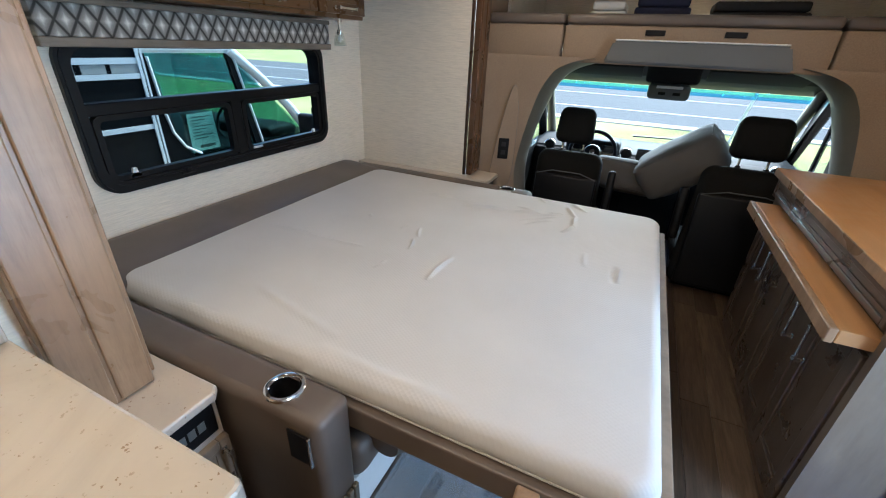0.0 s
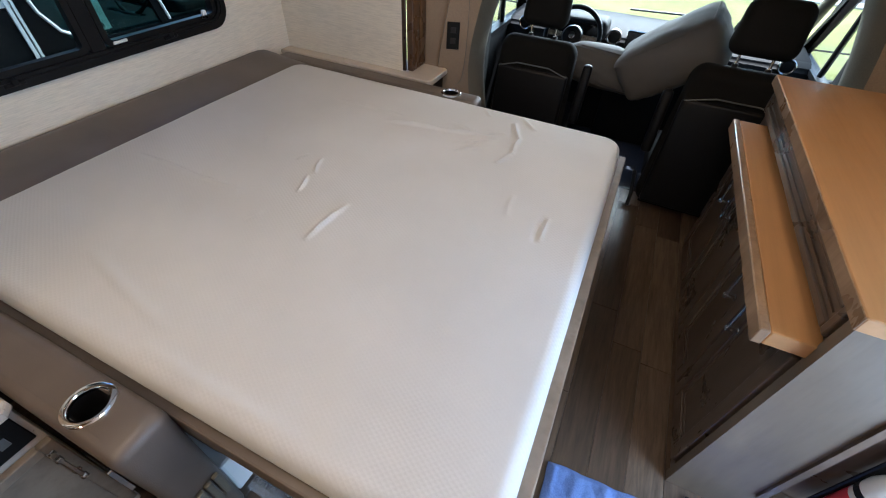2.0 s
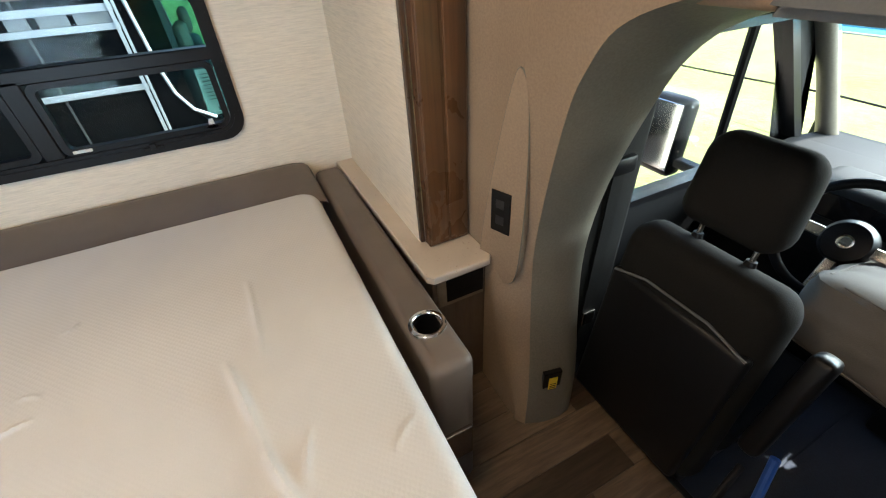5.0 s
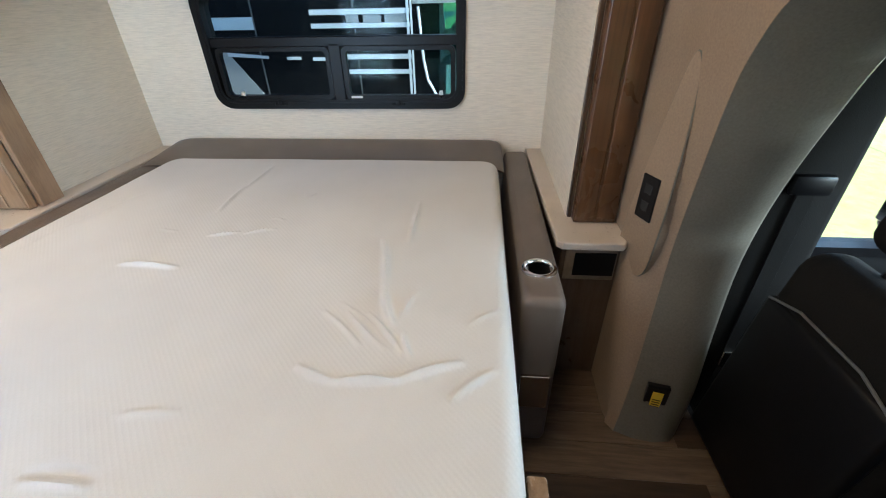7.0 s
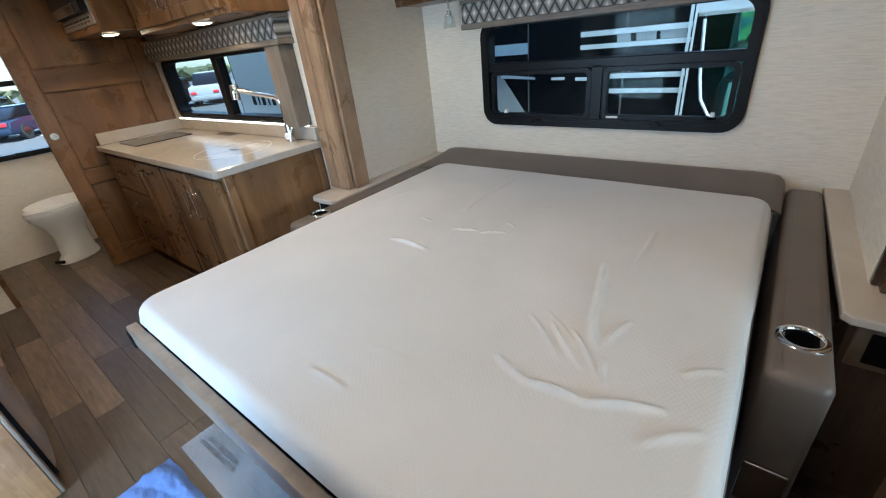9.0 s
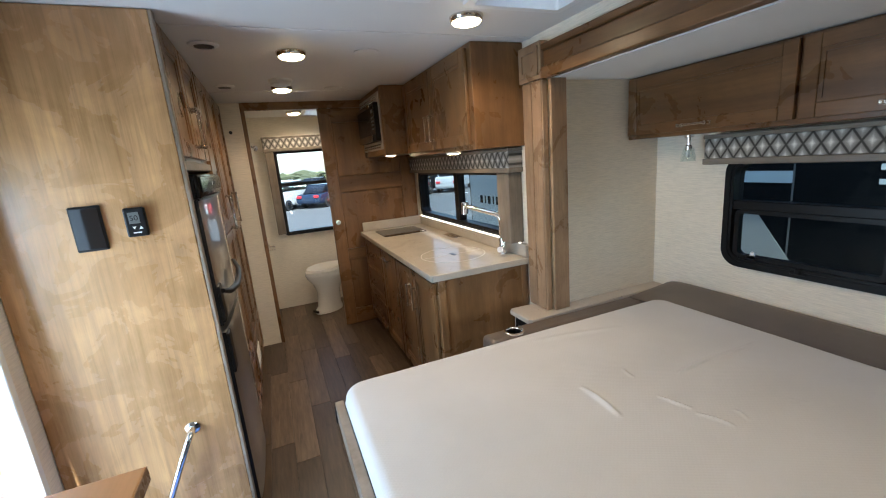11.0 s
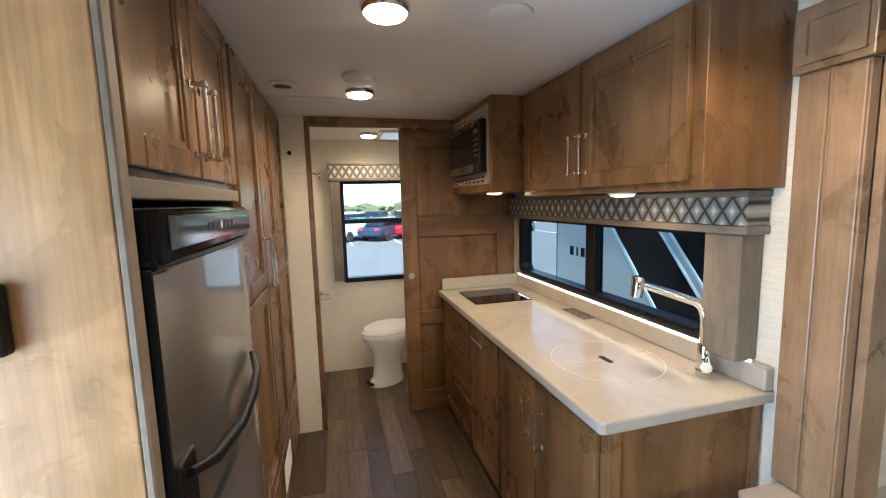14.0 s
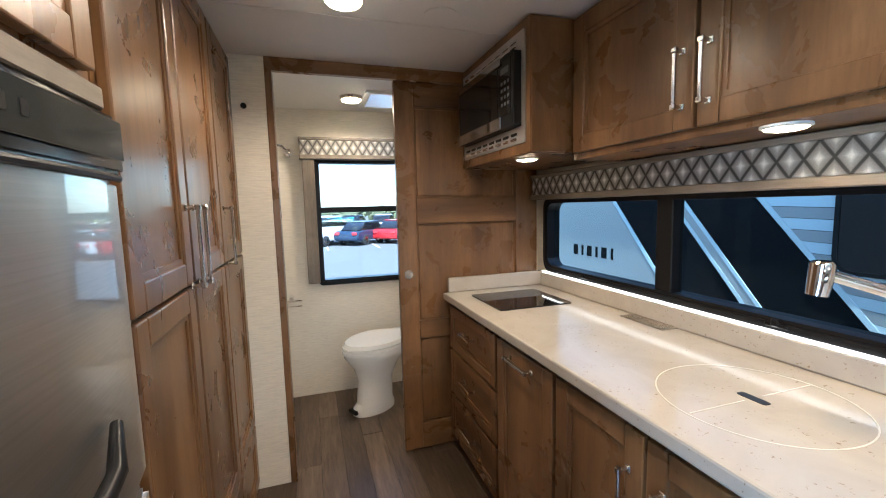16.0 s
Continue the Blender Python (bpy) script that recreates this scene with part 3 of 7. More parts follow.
# ---- slide-out casing: fluted posts, corner blocks and long fascia ----
def casing(name, y0, y1, ret, label, material=None):
    c = thing(name, (0.0, (y0 + y1) / 2, 0.64), label, "casing", "slide-out casing", "structure")
    f = face_to("+x", (KX, 0, 0))
    mat = material or POST_WOOD
    bm = box((y0, 0.642, 0), (y1, 1.875, 0.036), 0.003, 1, f)
    w = (y1 - y0) / 2
    for k in range(2):
        bx(bm, (y0 + k * w + 0.004, 0.65, 0.034), (y0 + (k + 1) * w - 0.004, 1.87, 0.042), 0.004, 2, f)
    part("post", bm, mat, c)
    part("return", box((KX - 0.10, min(ret), 0.642), (KX - 0.001, max(ret), 1.875), 0.003), mat, c)
    bm = box((y0 - 0.012, 1.875, 0), (y1 + 0.012, 2.05, 0.05), 0.004, 2, f)
    ring(bm, rrect(y0 + 0.004, y1 - 0.004, 1.895, 2.03, 0.002, 1), rrect(y0 + 0.028, y1 - 0.028, 1.918, 2.007, 0.002, 1), 0.048, 0.058, f)
    part("corner_block", bm, mat, c)
    return c


casing("casing_rear", 0.027, 0.194, (0.194, 0.218), "tan wood post beside the slide-out, on a cream ledge")
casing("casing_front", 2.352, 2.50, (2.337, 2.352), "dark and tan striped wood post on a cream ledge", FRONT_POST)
fascia = thing("fascia", (0, 1.25, 1.87), "long brown wood moulding above the slide-out", "moulding", kind="structure")
f = face_to("+x", (KX, 0, 0))
for nm, v0, v1, w in (("lower_bead", 1.872, 1.925, 0.05), ("board", 1.925, 2.00, 0.03), ("upper_bead", 2.00, 2.03, 0.048)):
    part(nm, box((0.205, v0, 0), (2.332, v1, w), 0.006, 2, f), WOOD_Y, fascia)


# ---- windows ----
def window(name, direction, at, u0, u1, v0, v1, bars, panes, label, r=0.09, edge=0.045, depth=0.05, glass=None):
    """A black-framed window: bars are (u0, u1, v0, v1), panes likewise."""
    w = thing(name, at, label, "window", kind="structure")
    f = face_to(direction, at)
    bm = B()
    ring(bm, rrect(u0, u1, v0, v1, r), rrect(u0 + edge, u1 - edge, v0 + edge, v1 - edge, max(0.01, r - edge * 0.6)), -0.06, 0.022, f)
    ring(bm, rrect(u0 + 0.012, u1 - 0.012, v0 + 0.012, v1 - 0.012, r - 0.01), rrect(u0 + edge * 0.7, u1 - edge * 0.7, v0 + edge * 0.7, v1 - edge * 0.7, r - edge * 0.4), 0.0221, 0.027, f)
    part("window_frame", bm, BLACK, w, "black moulded frame with rounded corners")
    for b in bars:
        part("bar", box((b[0], b[2], -0.045), (b[1], b[3], 0.014), 0.004, 1, f), BLACK, w)
    for p in panes:
        g = part("pane", box((p[0], p[2], -0.026), (p[1], p[3], -0.022), 0, 1, f), glass or TINTED, w, "tinted glass pane")
        g.visible_shadow = False
    return w, f


def latch(parent, f, u, v, white=False):
    bm = B()
    if white:
        prism(bm, [(u - 0.02, v), (u + 0.02, v), (u + 0.02, v + 0.008), (u + 0.012, v + 0.012), (u + 0.009, v + 0.034), (u - 0.006, v + 0.034), (u - 0.012, v + 0.010), (u - 0.02, v + 0.010)], 0.0, 0.012, f)
        return part("latch_tab", bm, WHITE, parent, "small white latch tab")
    bx(bm, (u - 0.035, v, 0.02), (u + 0.035, v + 0.016, 0.031), 0.004, 1, f)
    bx(bm, (u - 0.012, v + 0.004, 0.030), (u + 0.012, v + 0.03, 0.038), 0.004, 1, f)
    return part("latch", bm, BLACK, parent)


o = (SX, 0, 0)
w, f = window("window_1", "+x", o, 0.585, 1.925, 0.852, 1.425, [(0.62, 1.89, 1.150, 1.195), (1.24, 1.30, 0.87, 1.165)],
              [(0.62, 1.89, 1.19, 1.40), (0.62, 1.25, 0.88, 1.17), (1.28, 1.89, 0.88, 1.17)], "black-framed slide-out window with an upper pane and two lower ones")
bm = B()
for a, b in ((0.64, 1.24), (1.302, 1.875)):
    ring(bm, rrect(a, b, 0.897, 1.150, 0.03), rrect(a + 0.022, b - 0.022, 0.919, 1.130, 0.02), -0.02, 0.012, f)
part("sash", bm, BLACK, w)
for u in (0.945, 1.578):
    latch(w, f, u, 0.868)
latch(w, f, 0.735, 0.905, True)
latch(w, f, 1.80, 0.905, True)
part("clip", box((1.33, 0.905, 0.012), (1.39, 0.916, 0.020), 0.002, 1, f), WHITE, w, "white plastic clip")

w, f = window("window_2", "+x", (KX, 0, 0), -1.84, -0.20, 0.99, 1.44, [(-1.02, -0.94, 1.01, 1.42)],
              [(-1.80, -1.0, 1.02, 1.41), (-0.97, -0.24, 1.02, 1.41)], "long black-framed kitchen window above the counter", 0.08, 0.045)
for u in (-1.45, -0.55):
    latch(w, f, u, 1.006)
w, f = window("window_3", "+y", (0, BATH_Y, 0), -1.27, -0.60, 0.83, 1.76, [(-1.25, -0.62, 1.365, 1.405)],
              [(-1.24, -0.62, 0.86, 1.38)], "black-framed bathroom window", 0.03, 0.04, glass=GLASS)
g = part("pane", box((-1.24, 1.39, -0.026), (-0.62, 1.74, -0.022), 0, 1, f), GLASS, w, "clear glass pane")
g.visible_shadow = False
latch(w, f, -0.95, 0.845)

# ---- ledges of the slide-out ----
def ledge(name, pts, label):
    return slab(None, name, pts, 0.612, 0.640, LEDGE, 0.006)


for nm, pts, lb in (("ledge", [(SX, S0), (-0.125, S0), (-0.125, 0.05), (0.16, 0.04), (0.18, 0.06), (0.18, 0.235), (0.16, 0.255), (SX, 0.245)], "speckled cream ledge along the slide-out's rear end wall"),
                    ("ledge", [(SX, 2.255), (0.145, 2.275), (0.165, 2.295), (0.165, 2.495), (0.145, 2.51), (-0.125, 2.51), (-0.125, S1), (SX, S1)], "speckled cream ledge along the slide-out's front end wall")):
    tagged(ledge(nm, pts, lb), lb, "ledge", "slide-out ledges", "structure")

# ---- bed in the slide-out ----
RIDGES = []  # (x0, y0, x1, y1, height, width)


def mattress_mesh(x0, x1, y0, y1, z0, z1, r, n=230):
    bm = B()
    rc = 0.085

    def height(x, y):
        h = 0.010 * math.sin(math.pi * (x - x0) / (x1 - x0)) * math.sin(math.pi * (y - y0) / (y1 - y0))
        h += 0.0035 * noise.noise(Vector((x * 2.2, y * 2.2, 0.0))) + 0.0009 * noise.noise(Vector((x * 9.0, y * 6.0, 2.0)))
        for a, b, c, d, top, wide in RIDGES:
            if not (min(a, c) - 0.06 < x < max(a, c) + 0.06 and min(b, d) - 0.06 < y < max(b, d) + 0.06):
                continue
            wide *= 0.78
            vx, vy = c - a, d - b
            ll = vx * vx + vy * vy
            t = max(0.0, min(1.0, ((x - a) * vx + (y - b) * vy) / ll))
            bend = 0.005 * math.sin(math.pi * t) * (1 if (a * 37 + b * 11) % 1 > 0.5 else -1)
            s = math.sqrt(ll)
            px, py = a + vx * t - bend * vy / s, b + vy * t + bend * vx / s
            q = (x - px) ** 2 + (y - py) ** 2
            h += top * math.exp(-q / (wide * wide)) * math.sin(math.pi * t) ** 0.7
        return h

    grid = []
    for i in range(n + 1):
        row = []
        for j in range(n + 1):
            x, y = x0 + (x1 - x0) * i / n, y0 + (y1 - y0) * j / n
            cx, cy = min(max(x, x0 + rc), x1 - rc), min(max(y, y0 + rc), y1 - rc)
            dx, dy = x - cx, y - cy
            d = math.hypot(dx, dy)
            if dx and dy and d > rc:
                x, y, d = cx + dx * rc / d, cy + dy * rc / d, rc
            inset = rc - d if d else rc
            drop = 0.0
            if inset < r:
                drop = r - math.sqrt(max(0.0, r * r - (r - inset) ** 2))
            row.append(bm.verts.new((x, y, z1 - drop + height(x, y) * min(1.0, inset / r))))
        grid.append(row)
    for i in range(n):
        for j in range(n):
            bm.faces.new((grid[i][j], grid[i + 1][j], grid[i + 1][j + 1], grid[i][j + 1]))
    loop = [grid[i][0] for i in range(n)] + [grid[n][j] for j in range(n)] + [grid[i][n] for i in range(n, 0, -1)] + [grid[0][j] for j in range(n, 0, -1)]
    low = loop
    for k, (zz, out) in enumerate(((z1 - r - 0.014, 0.004), (z0 + 0.045, -0.012), (z0, -0.045))):
        nxt = []
        for v in loop:
            cx, cy = (x0 + x1) / 2, (y0 + y1) / 2
            nxt.append(bm.verts.new((v.co.x + out * (1 if v.co.x > cx else -1), v.co.y + out * (1 if v.co.y > cy else -1), zz + 0.003 * noise.noise(v.co * 14))))
        for j in range(len(loop)):
            bm.faces.new((low[j], low[(j + 1) % len(loop)], nxt[(j + 1) % len(loop)], nxt[j]))
        low = nxt
    bm.faces.new(low)
    bmesh.ops.remove_doubles(bm, verts=bm.verts, dist=1e-5)
    return bm


# folds round the front end of the bed
RIDGES += [
    (-0.08, 1.78, 0.27, 1.785, 0.010, 0.012), (0.22, 1.70, 0.50, 1.762, 0.015, 0.013), (0.48, 1.757, 0.64, 1.81, 0.015, 0.012),
    (0.77, 1.62, 0.812, 1.73, 0.012, 0.011), (0.812, 1.71, 0.80, 1.86, 0.015, 0.012), (0.802, 1.84, 0.735, 1.99, 0.013, 0.012),
    (0.59, 1.62, 0.71, 1.75, 0.007, 0.007), (0.585, 1.68, 0.715, 1.81, 0.008, 0.007), (0.59, 1.735, 0.725, 1.85, 0.008, 0.007),
    (0.65, 1.84, 0.737, 1.87, 0.008, 0.008), (0.555, 1.65, 0.66, 1.785, 0.005, 0.006), (0.61, 1.825, 0.485, 1.855, 0.008, 0.009),
    (0.84, 1.96, 0.75, 2.06, 0.009, 0.012), (0.62, 1.99, 0.56, 2.07, 0.006, 0.009),
]
# dents and creases over the middle and the rear end
RIDGES += [
    (0.92, 1.32, 0.905, 1.455, 0.005, 0.012), (1.035, 1.24, 1.035, 1.39, -0.009, 0.012), (1.052, 1.25, 1.052, 1.385, 0.006, 0.009),
    (0.42, 0.92, 0.435, 1.13, 0.011, 0.012), (0.245, 1.10, 0.21, 1.20, 0.008, 0.007), (0.225, 1.22, 0.185, 1.32, 0.007, 0.007),
    (0.11, 1.265, 0.125, 1.32, 0.005, 0.007), (-0.45, 1.02, -0.15, 1.02, 0.006, 0.010), (-0.19, 1.015, 0.07, 1.035, 0.007, 0.011),
    (0.20, 0.905, 0.215, 0.975, 0.004, 0.008), (-0.09, 1.31, -0.12, 1.35, 0.005, 0.008), (-0.10, 0.62, 0.35, 0.52, 0.006, 0.02),
    (0.30, 0.47, 0.80, 0.46, 0.006, 0.02),
]
mat_thing = thing("mattress", (0.3, 1.24, 0.535), "white knit-covered mattress with small creases, on the bed frame", "mattress")
part("cover", mattress_mesh(-0.58, 1.204, 0.414, 2.098, 0.535, 0.668, 0.040, 380), MATTRESS, mat_thing, "", True)
bm = B()
seam = rrect(-0.572, 1.198, 0.421, 2.093, 0.08, 8)
sweep(bm, [(x, y, 0.588 + 0.003 * noise.noise(Vector((x * 8, y * 8, 0)))) for x, y in seam + seam[:1]], 0.0035, 6, False)
part("edge_seam", bm, MATTRESS, mat_thing, "stitched seam round the side", True)

bed = thing("sofa_bed", (0.3, 1.25, 0.0), "taupe leatherette sofa bed folded flat", "sofa bed")
part("deck", box((-0.60, 0.43, 0.505), (1.205, 2.07, 0.534), 0.004), BLACK, bed)
part("rail", box((-0.62, 0.392, 0.505), (1.189, 0.425, 0.583), 0.006, 2), VINYL, bed, "taupe padded side rail")
part("rail", box((-0.62, 2.078, 0.505), (1.189, 2.108, 0.583), 0.006, 2), VINYL, bed)
part("foot_rail", box((1.206, 0.405, 0.505), (1.240, 2.09, 0.588), 0.004, 2), GREY_LAMINATE, bed, "grey-brown wood foot rail")
for y in (0.40, 2.085):
    part("corner_cap", box((1.190, y - 0.012, 0.500), (1.246, y + 0.026, 0.560), 0.004, 2), BLACK, bed)
part("leg", box((0.925, 0.352, 0.0), (0.978, 0.39, 0.585), 0.006, 2), POST_WOOD, bed, "square tan wooden leg")
part("leg_cap", box((0.928, 0.378, 0.53), (0.99, 0.392, 0.565), 0.003), NICKEL, bed)
part("leg", box((0.925, 2.110, 0.0), (0.978, 2.148, 0.585), 0.006, 2), POST_WOOD, bed)

# headboard bolster, sloping up to the wall
bm = B()
prof = [(-0.845, 0.60), (-0.845, 0.678), (-0.825, 0.690), (-0.79, 0.692), (-0.60, 0.672), (-0.50, 0.660), (-0.487, 0.652), (-0.49, 0.640), (-0.55, 0.632), (-0.60, 0.62)]
ends = ((0.275, 0.3), (0.283, 0.6), (0.305, 0.86), (0.35, 0.97), (0.42, 1.0), (2.00, 1.0), (2.06, 0.97), (2.10, 0.86), (2.12, 0.6), (2.128, 0.3))
loops = [[bm.verts.new((x * 1.0, y, 0.62 + (z - 0.62) * k)) for x, z in prof] for y, k in ends]
for a, b in zip(loops, loops[1:]):
    for j in range(len(prof)):
        bm.faces.new((a[j], a[(j + 1) % len(prof)], b[(j + 1) % len(prof)], b[j]))
bm.faces.new(loops[0])
bm.faces.new(loops[-1])
bmesh.ops.bevel(bm, geom=[e for e in bm.edges if e.calc_face_angle(0) > 0.6], offset=0.008, segments=3, affect="EDGES")
part("headboard", bm, VINYL, bed, "padded taupe backrest along the wall", True)


def sofa_arm(y0, y1, plate):
    x1 = 0.482
    bm = soft((-0.80, y0, 0.02), (x1, y1, 0.642), 0.028, 4)
    for v in bm.verts:
        if v.co.z < 0.3 and v.co.x > 0.3:
            v.co.y += (0.012 if abs(v.co.y - y0) < 0.04 else 0)
    cx, cy = 0.325, (y0 + y1) / 2
    top = max(bm.faces, key=lambda q: q.normal.z * q.calc_area())
    rim = list(top.edges)
    bm.faces.remove(top)
    circle = [bm.verts.new((cx + 0.045 * math.cos(2 * math.pi * k / 32), cy + 0.045 * math.sin(2 * math.pi * k / 32), 0.642)) for k in range(32)]
    rim += [bm.edges.new((circle[k], circle[(k + 1) % 32])) for k in range(32)]
    bmesh.ops.triangle_fill(bm, use_beauty=True, edges=rim)
    arm = part("armrest", bm, VINYL, bed, "taupe padded armrest", True)
    bm = B()
    lathe(bm, [(0.0372, -0.006), (0.0375, 0.002), (0.041, 0.006), (0.047, 0.006), (0.052, 0.003), (0.053, -0.002)], (cx, cy, 0.643), 32)
    for q in [q for q in bm.faces if len(q.verts) == 32]:
        bm.faces.remove(q)
    cup = part("cup_holder", bm, CHROME, arm, "chrome-rimmed cup holder", True)
    bm = lathe(B(), [(0.001, -0.075), (0.033, -0.075), (0.0365, -0.068), (0.0375, 0.001)], (cx, cy, 0.643), 32)
    bm.faces.remove(max(bm.faces, key=lambda q: (len(q.verts), q.calc_center_median().z)))
    part("cup_well", bm, BLACK, arm, "", True)
    if plate:
        f = face_to("-y", (0, y0, 0))
        part("switch_plate", box((0.385, 0.50, 0.0), (0.455, 0.60, 0.006), 0.003, 1, f), BLACK, arm, "black switch plate with bright trim")
    return arm


sofa_arm(0.263, 0.390, True)
sofa_arm(2.135, 2.258, False)

# ---- kitchen ----
kit = thing("kitchen_cabinet", (0.3, -0.95, 0), "stained wood base cabinet with three drawers and three doors", "cabinet")
part("body", box((KX + 0.004, -1.862, 0.06), (0.575, -0.035, 0.868), 0.002), WOOD, kit)
part("toe_kick", box((KX + 0.004, -1.862, 0.0), (0.53, -0.05, 0.06)), WOOD_DARK, kit)
part("end_stile", box((0.535, -0.034, 0.06), (0.577, -0.026, 0.868), 0.002), WOOD, kit)
part("end_stile", box((0.0, -0.034, 0.06), (0.035, -0.026, 0.868), 0.002), WOOD, kit)
f = face_to("+x", (0.577, 0, 0))
for v0, v1 in ((0.09, 0.335), (0.35, 0.59), (0.605, 0.845)):
    shaker(kit, f, -1.845, -1.255, v0, v1, WOOD_Y, (-1.55, (v0 + v1) / 2 + 0.02), "drawer", 0.045, 0.13, 90)
shaker(kit, f, -1.235, -0.825, 0.09, 0.845, WOOD, (-1.03, 0.80), "door", 0.06, 0.17, 90)
shaker(kit, f, -0.805, -0.445, 0.09, 0.845, WOOD, (-0.49, 0.67), "door", 0.06, 0.15)
shaker(kit, f, -0.435, -0.065, 0.09, 0.845, WOOD, (-0.385, 0.67), "door", 0.06, 0.15)

ct = thing("countertop", (0.3, -0.93, 0.876), "glossy speckled cream worktop with a raised backsplash", "worktop")
slab(ct, "worktop", [(KX + 0.003, -1.863), (0.625, -1.863), (0.625, -0.016), (0.621, -0.005), (0.610, 0.0), (KX + 0.003, 0.0)], 0.872, 0.912, COUNTER, 0.007)
part("backsplash", box((KX + 0.003, -1.84, 0.9125), (KX + 0.040, -0.004, 0.989), 0.006, 2), COUNTER, ct)
part("backsplash", box((KX + 0.003, -1.863, 0.9125), (0.60, -1.842, 0.995), 0.006, 2), COUNTER, ct)
bm = B()
cx, cy, R = 0.318, -0.395, 0.210
circ = [(cx + R * math.cos(radians(a)), cy + R * math.sin(radians(a))) for a in range(0, 360, 6)]
ring(bm, circ, [(cx + (x - cx) * 0.985, cy + (y - cy) * 0.985) for x, y in circ], 0.9121, 0.9128)
for x0, x1 in ((cx - 0.205, cx - 0.03), (cx + 0.03, cx + 0.20)):
    bx(bm, (x0, cy - 0.0015, 0.9121), (x1, cy + 0.0015, 0.9128))
part("sink_cover_seam", bm, plain("pale_seam", (0.56, 0.53, 0.48), 0.3, vary=0.03, bump_by=0.0), ct, "pale seam round the sink cover")
bm = B()
prism(bm, rrect(cx - 0.012, cx + 0.012, cy - 0.035, cy + 0.035, 0.008, 4), 0.9121, 0.9132)
part("finger_slot", bm, BLACK, ct, "dark finger slot")
cook = thing("cooktop", (0.33, -1.54, 0.912), "black glass induction cooktop set in the worktop", "cooktop")
bm = B()
prism(bm, rrect(0.135, 0.515, -1.72, -1.365, 0.012, 4), 0.9125, 0.9185)
part("glass_top", bm, BLACKGLASS, cook)
gr = thing("counter_vent", (0.04, -0.99, 0.912), "flat stainless vent grille in the worktop", "vent")
part("plate", box((0.006, -1.10, 0.9124), (0.092, -0.878, 0.916), 0.001), STEEL, gr)
for k in range(6):
    part("slat", box((0.016 + k * 0.012, -1.085, 0.9161), (0.022 + k * 0.012, -0.893, 0.9175)), NICKEL, gr)

fa = thing("faucet", (0.06, -0.19, 0.912), "chrome kitchen faucet with a long angled spout", "faucet")
part("base", lathe(B(), [(0.030, 0.0), (0.030, 0.006), (0.024, 0.010), (0.024, 0.095), (0.022, 0.10)], (0.058, -0.192, 0.9125), 24), CHROME, fa, smooth=True)
pts = [(0.058, -0.192, 1.005), (0.058, -0.193, 1.09), (0.060, -0.197, 1.125), (0.068, -0.205, 1.150), (0.085, -0.215, 1.165), (0.235, -0.310, 1.222), (0.25, -0.32, 1.224)]
part("spout", sweep(B(), pts, [0.018, 0.018, 0.018, 0.017, 0.016, 0.013, 0.013], 16), CHROME, fa, smooth=True)
part("spray_head", sweep(B(), [(0.243, -0.316, 1.252), (0.243, -0.316, 1.245), (0.246, -0.318, 1.205), (0.249, -0.320, 1.175)], [0.018, 0.024, 0.023, 0.021], 18), CHROME, fa, smooth=True)
lv = part("lever", sweep(B(), [(0.068, -0.175, 0.955), (0.10, -0.145, 0.955), (0.115, -0.132, 0.955)], [0.017, 0.019, 0.019], 16), CHROME, fa, smooth=True)
part("lever_cap", sweep(B(), [(0.1152, -0.1318, 0.955), (0.119, -0.128, 0.955)], [0.0185, 0.015], 16), WHITE, fa)


# ---- wall cabinets ----
up = thing("wall_cabinet", (0.15, -0.55, 1.56), "brown stained wood wall cabinet with two framed doors", "cabinet")
part("body", box((KX + 0.003, -1.138, 1.56), (0.298, -0.012, CEILING - 0.003), 0.002), WOOD, up)
f = face_to("+x", (0.299, 0, 0))
shaker(up, f, -1.115, -0.59, 1.585, 2.075, WOOD, (-0.625, 1.72), "door", 0.062, 0.16)
shaker(up, f, -0.578, -0.055, 1.585, 2.075, WOOD, (-0.545, 1.72), "door", 0.062, 0.16)
mw = thing("microwave_cabinet", (0.25, -1.5, 1.59), "brown wood cabinet holding a built-in microwave", "cabinet")
part("body", box((KX + 0.003, -1.862, 1.592), (0.488, -1.142, CEILING - 0.003), 0.002), WOOD, mw)
f = face_to("+x", (0.488, 0, 0))
part("face_frame", ring(B(), rrect(-1.860, -1.144, 1.594, 2.095, 0.003, 2), rrect(-1.828, -1.172, 1.632, 2.063, 0.003, 2), 0.0003, 0.004, f), WOOD, mw)
part("side_panel", box((KX + 0.32, -1.1418, 1.594), (0.486, -1.1388, 2.095), 0.001), WOOD, mw)
part("bottom_panel", box((KX + 0.01, -1.855, 1.5885), (0.486, -1.145, 1.5918), 0.001), WOOD_Y, mw)
mo = thing("microwave", (0.49, -1.5, 1.63), "stainless and black built-in microwave", "microwave")
f = face_to("+x", (0.489, 0, 0))
bm = B()
ring(bm, rrect(-1.825, -1.175, 1.635, 2.06, 0.006, 2), rrect(-1.80, -1.20, 1.70, 1.99, 0.004, 2), 0, 0.008, f)
part("trim_frame", bm, TRIMSTEEL, mo, "brushed steel trim")
for v0 in (1.648, 2.008):
    for k in range(8):
        u = -1.79 + k * 0.072
        part("louvre", box((u, v0, 0.007), (u + 0.05, v0 + 0.012, 0.014), 0.003, 1, f), CHROME, mo)
        part("louvre", box((u, v0 + 0.02, 0.007), (u + 0.05, v0 + 0.032, 0.012), 0.003, 1, f), BLACK if v0 < 1.9 else CHROME, mo)
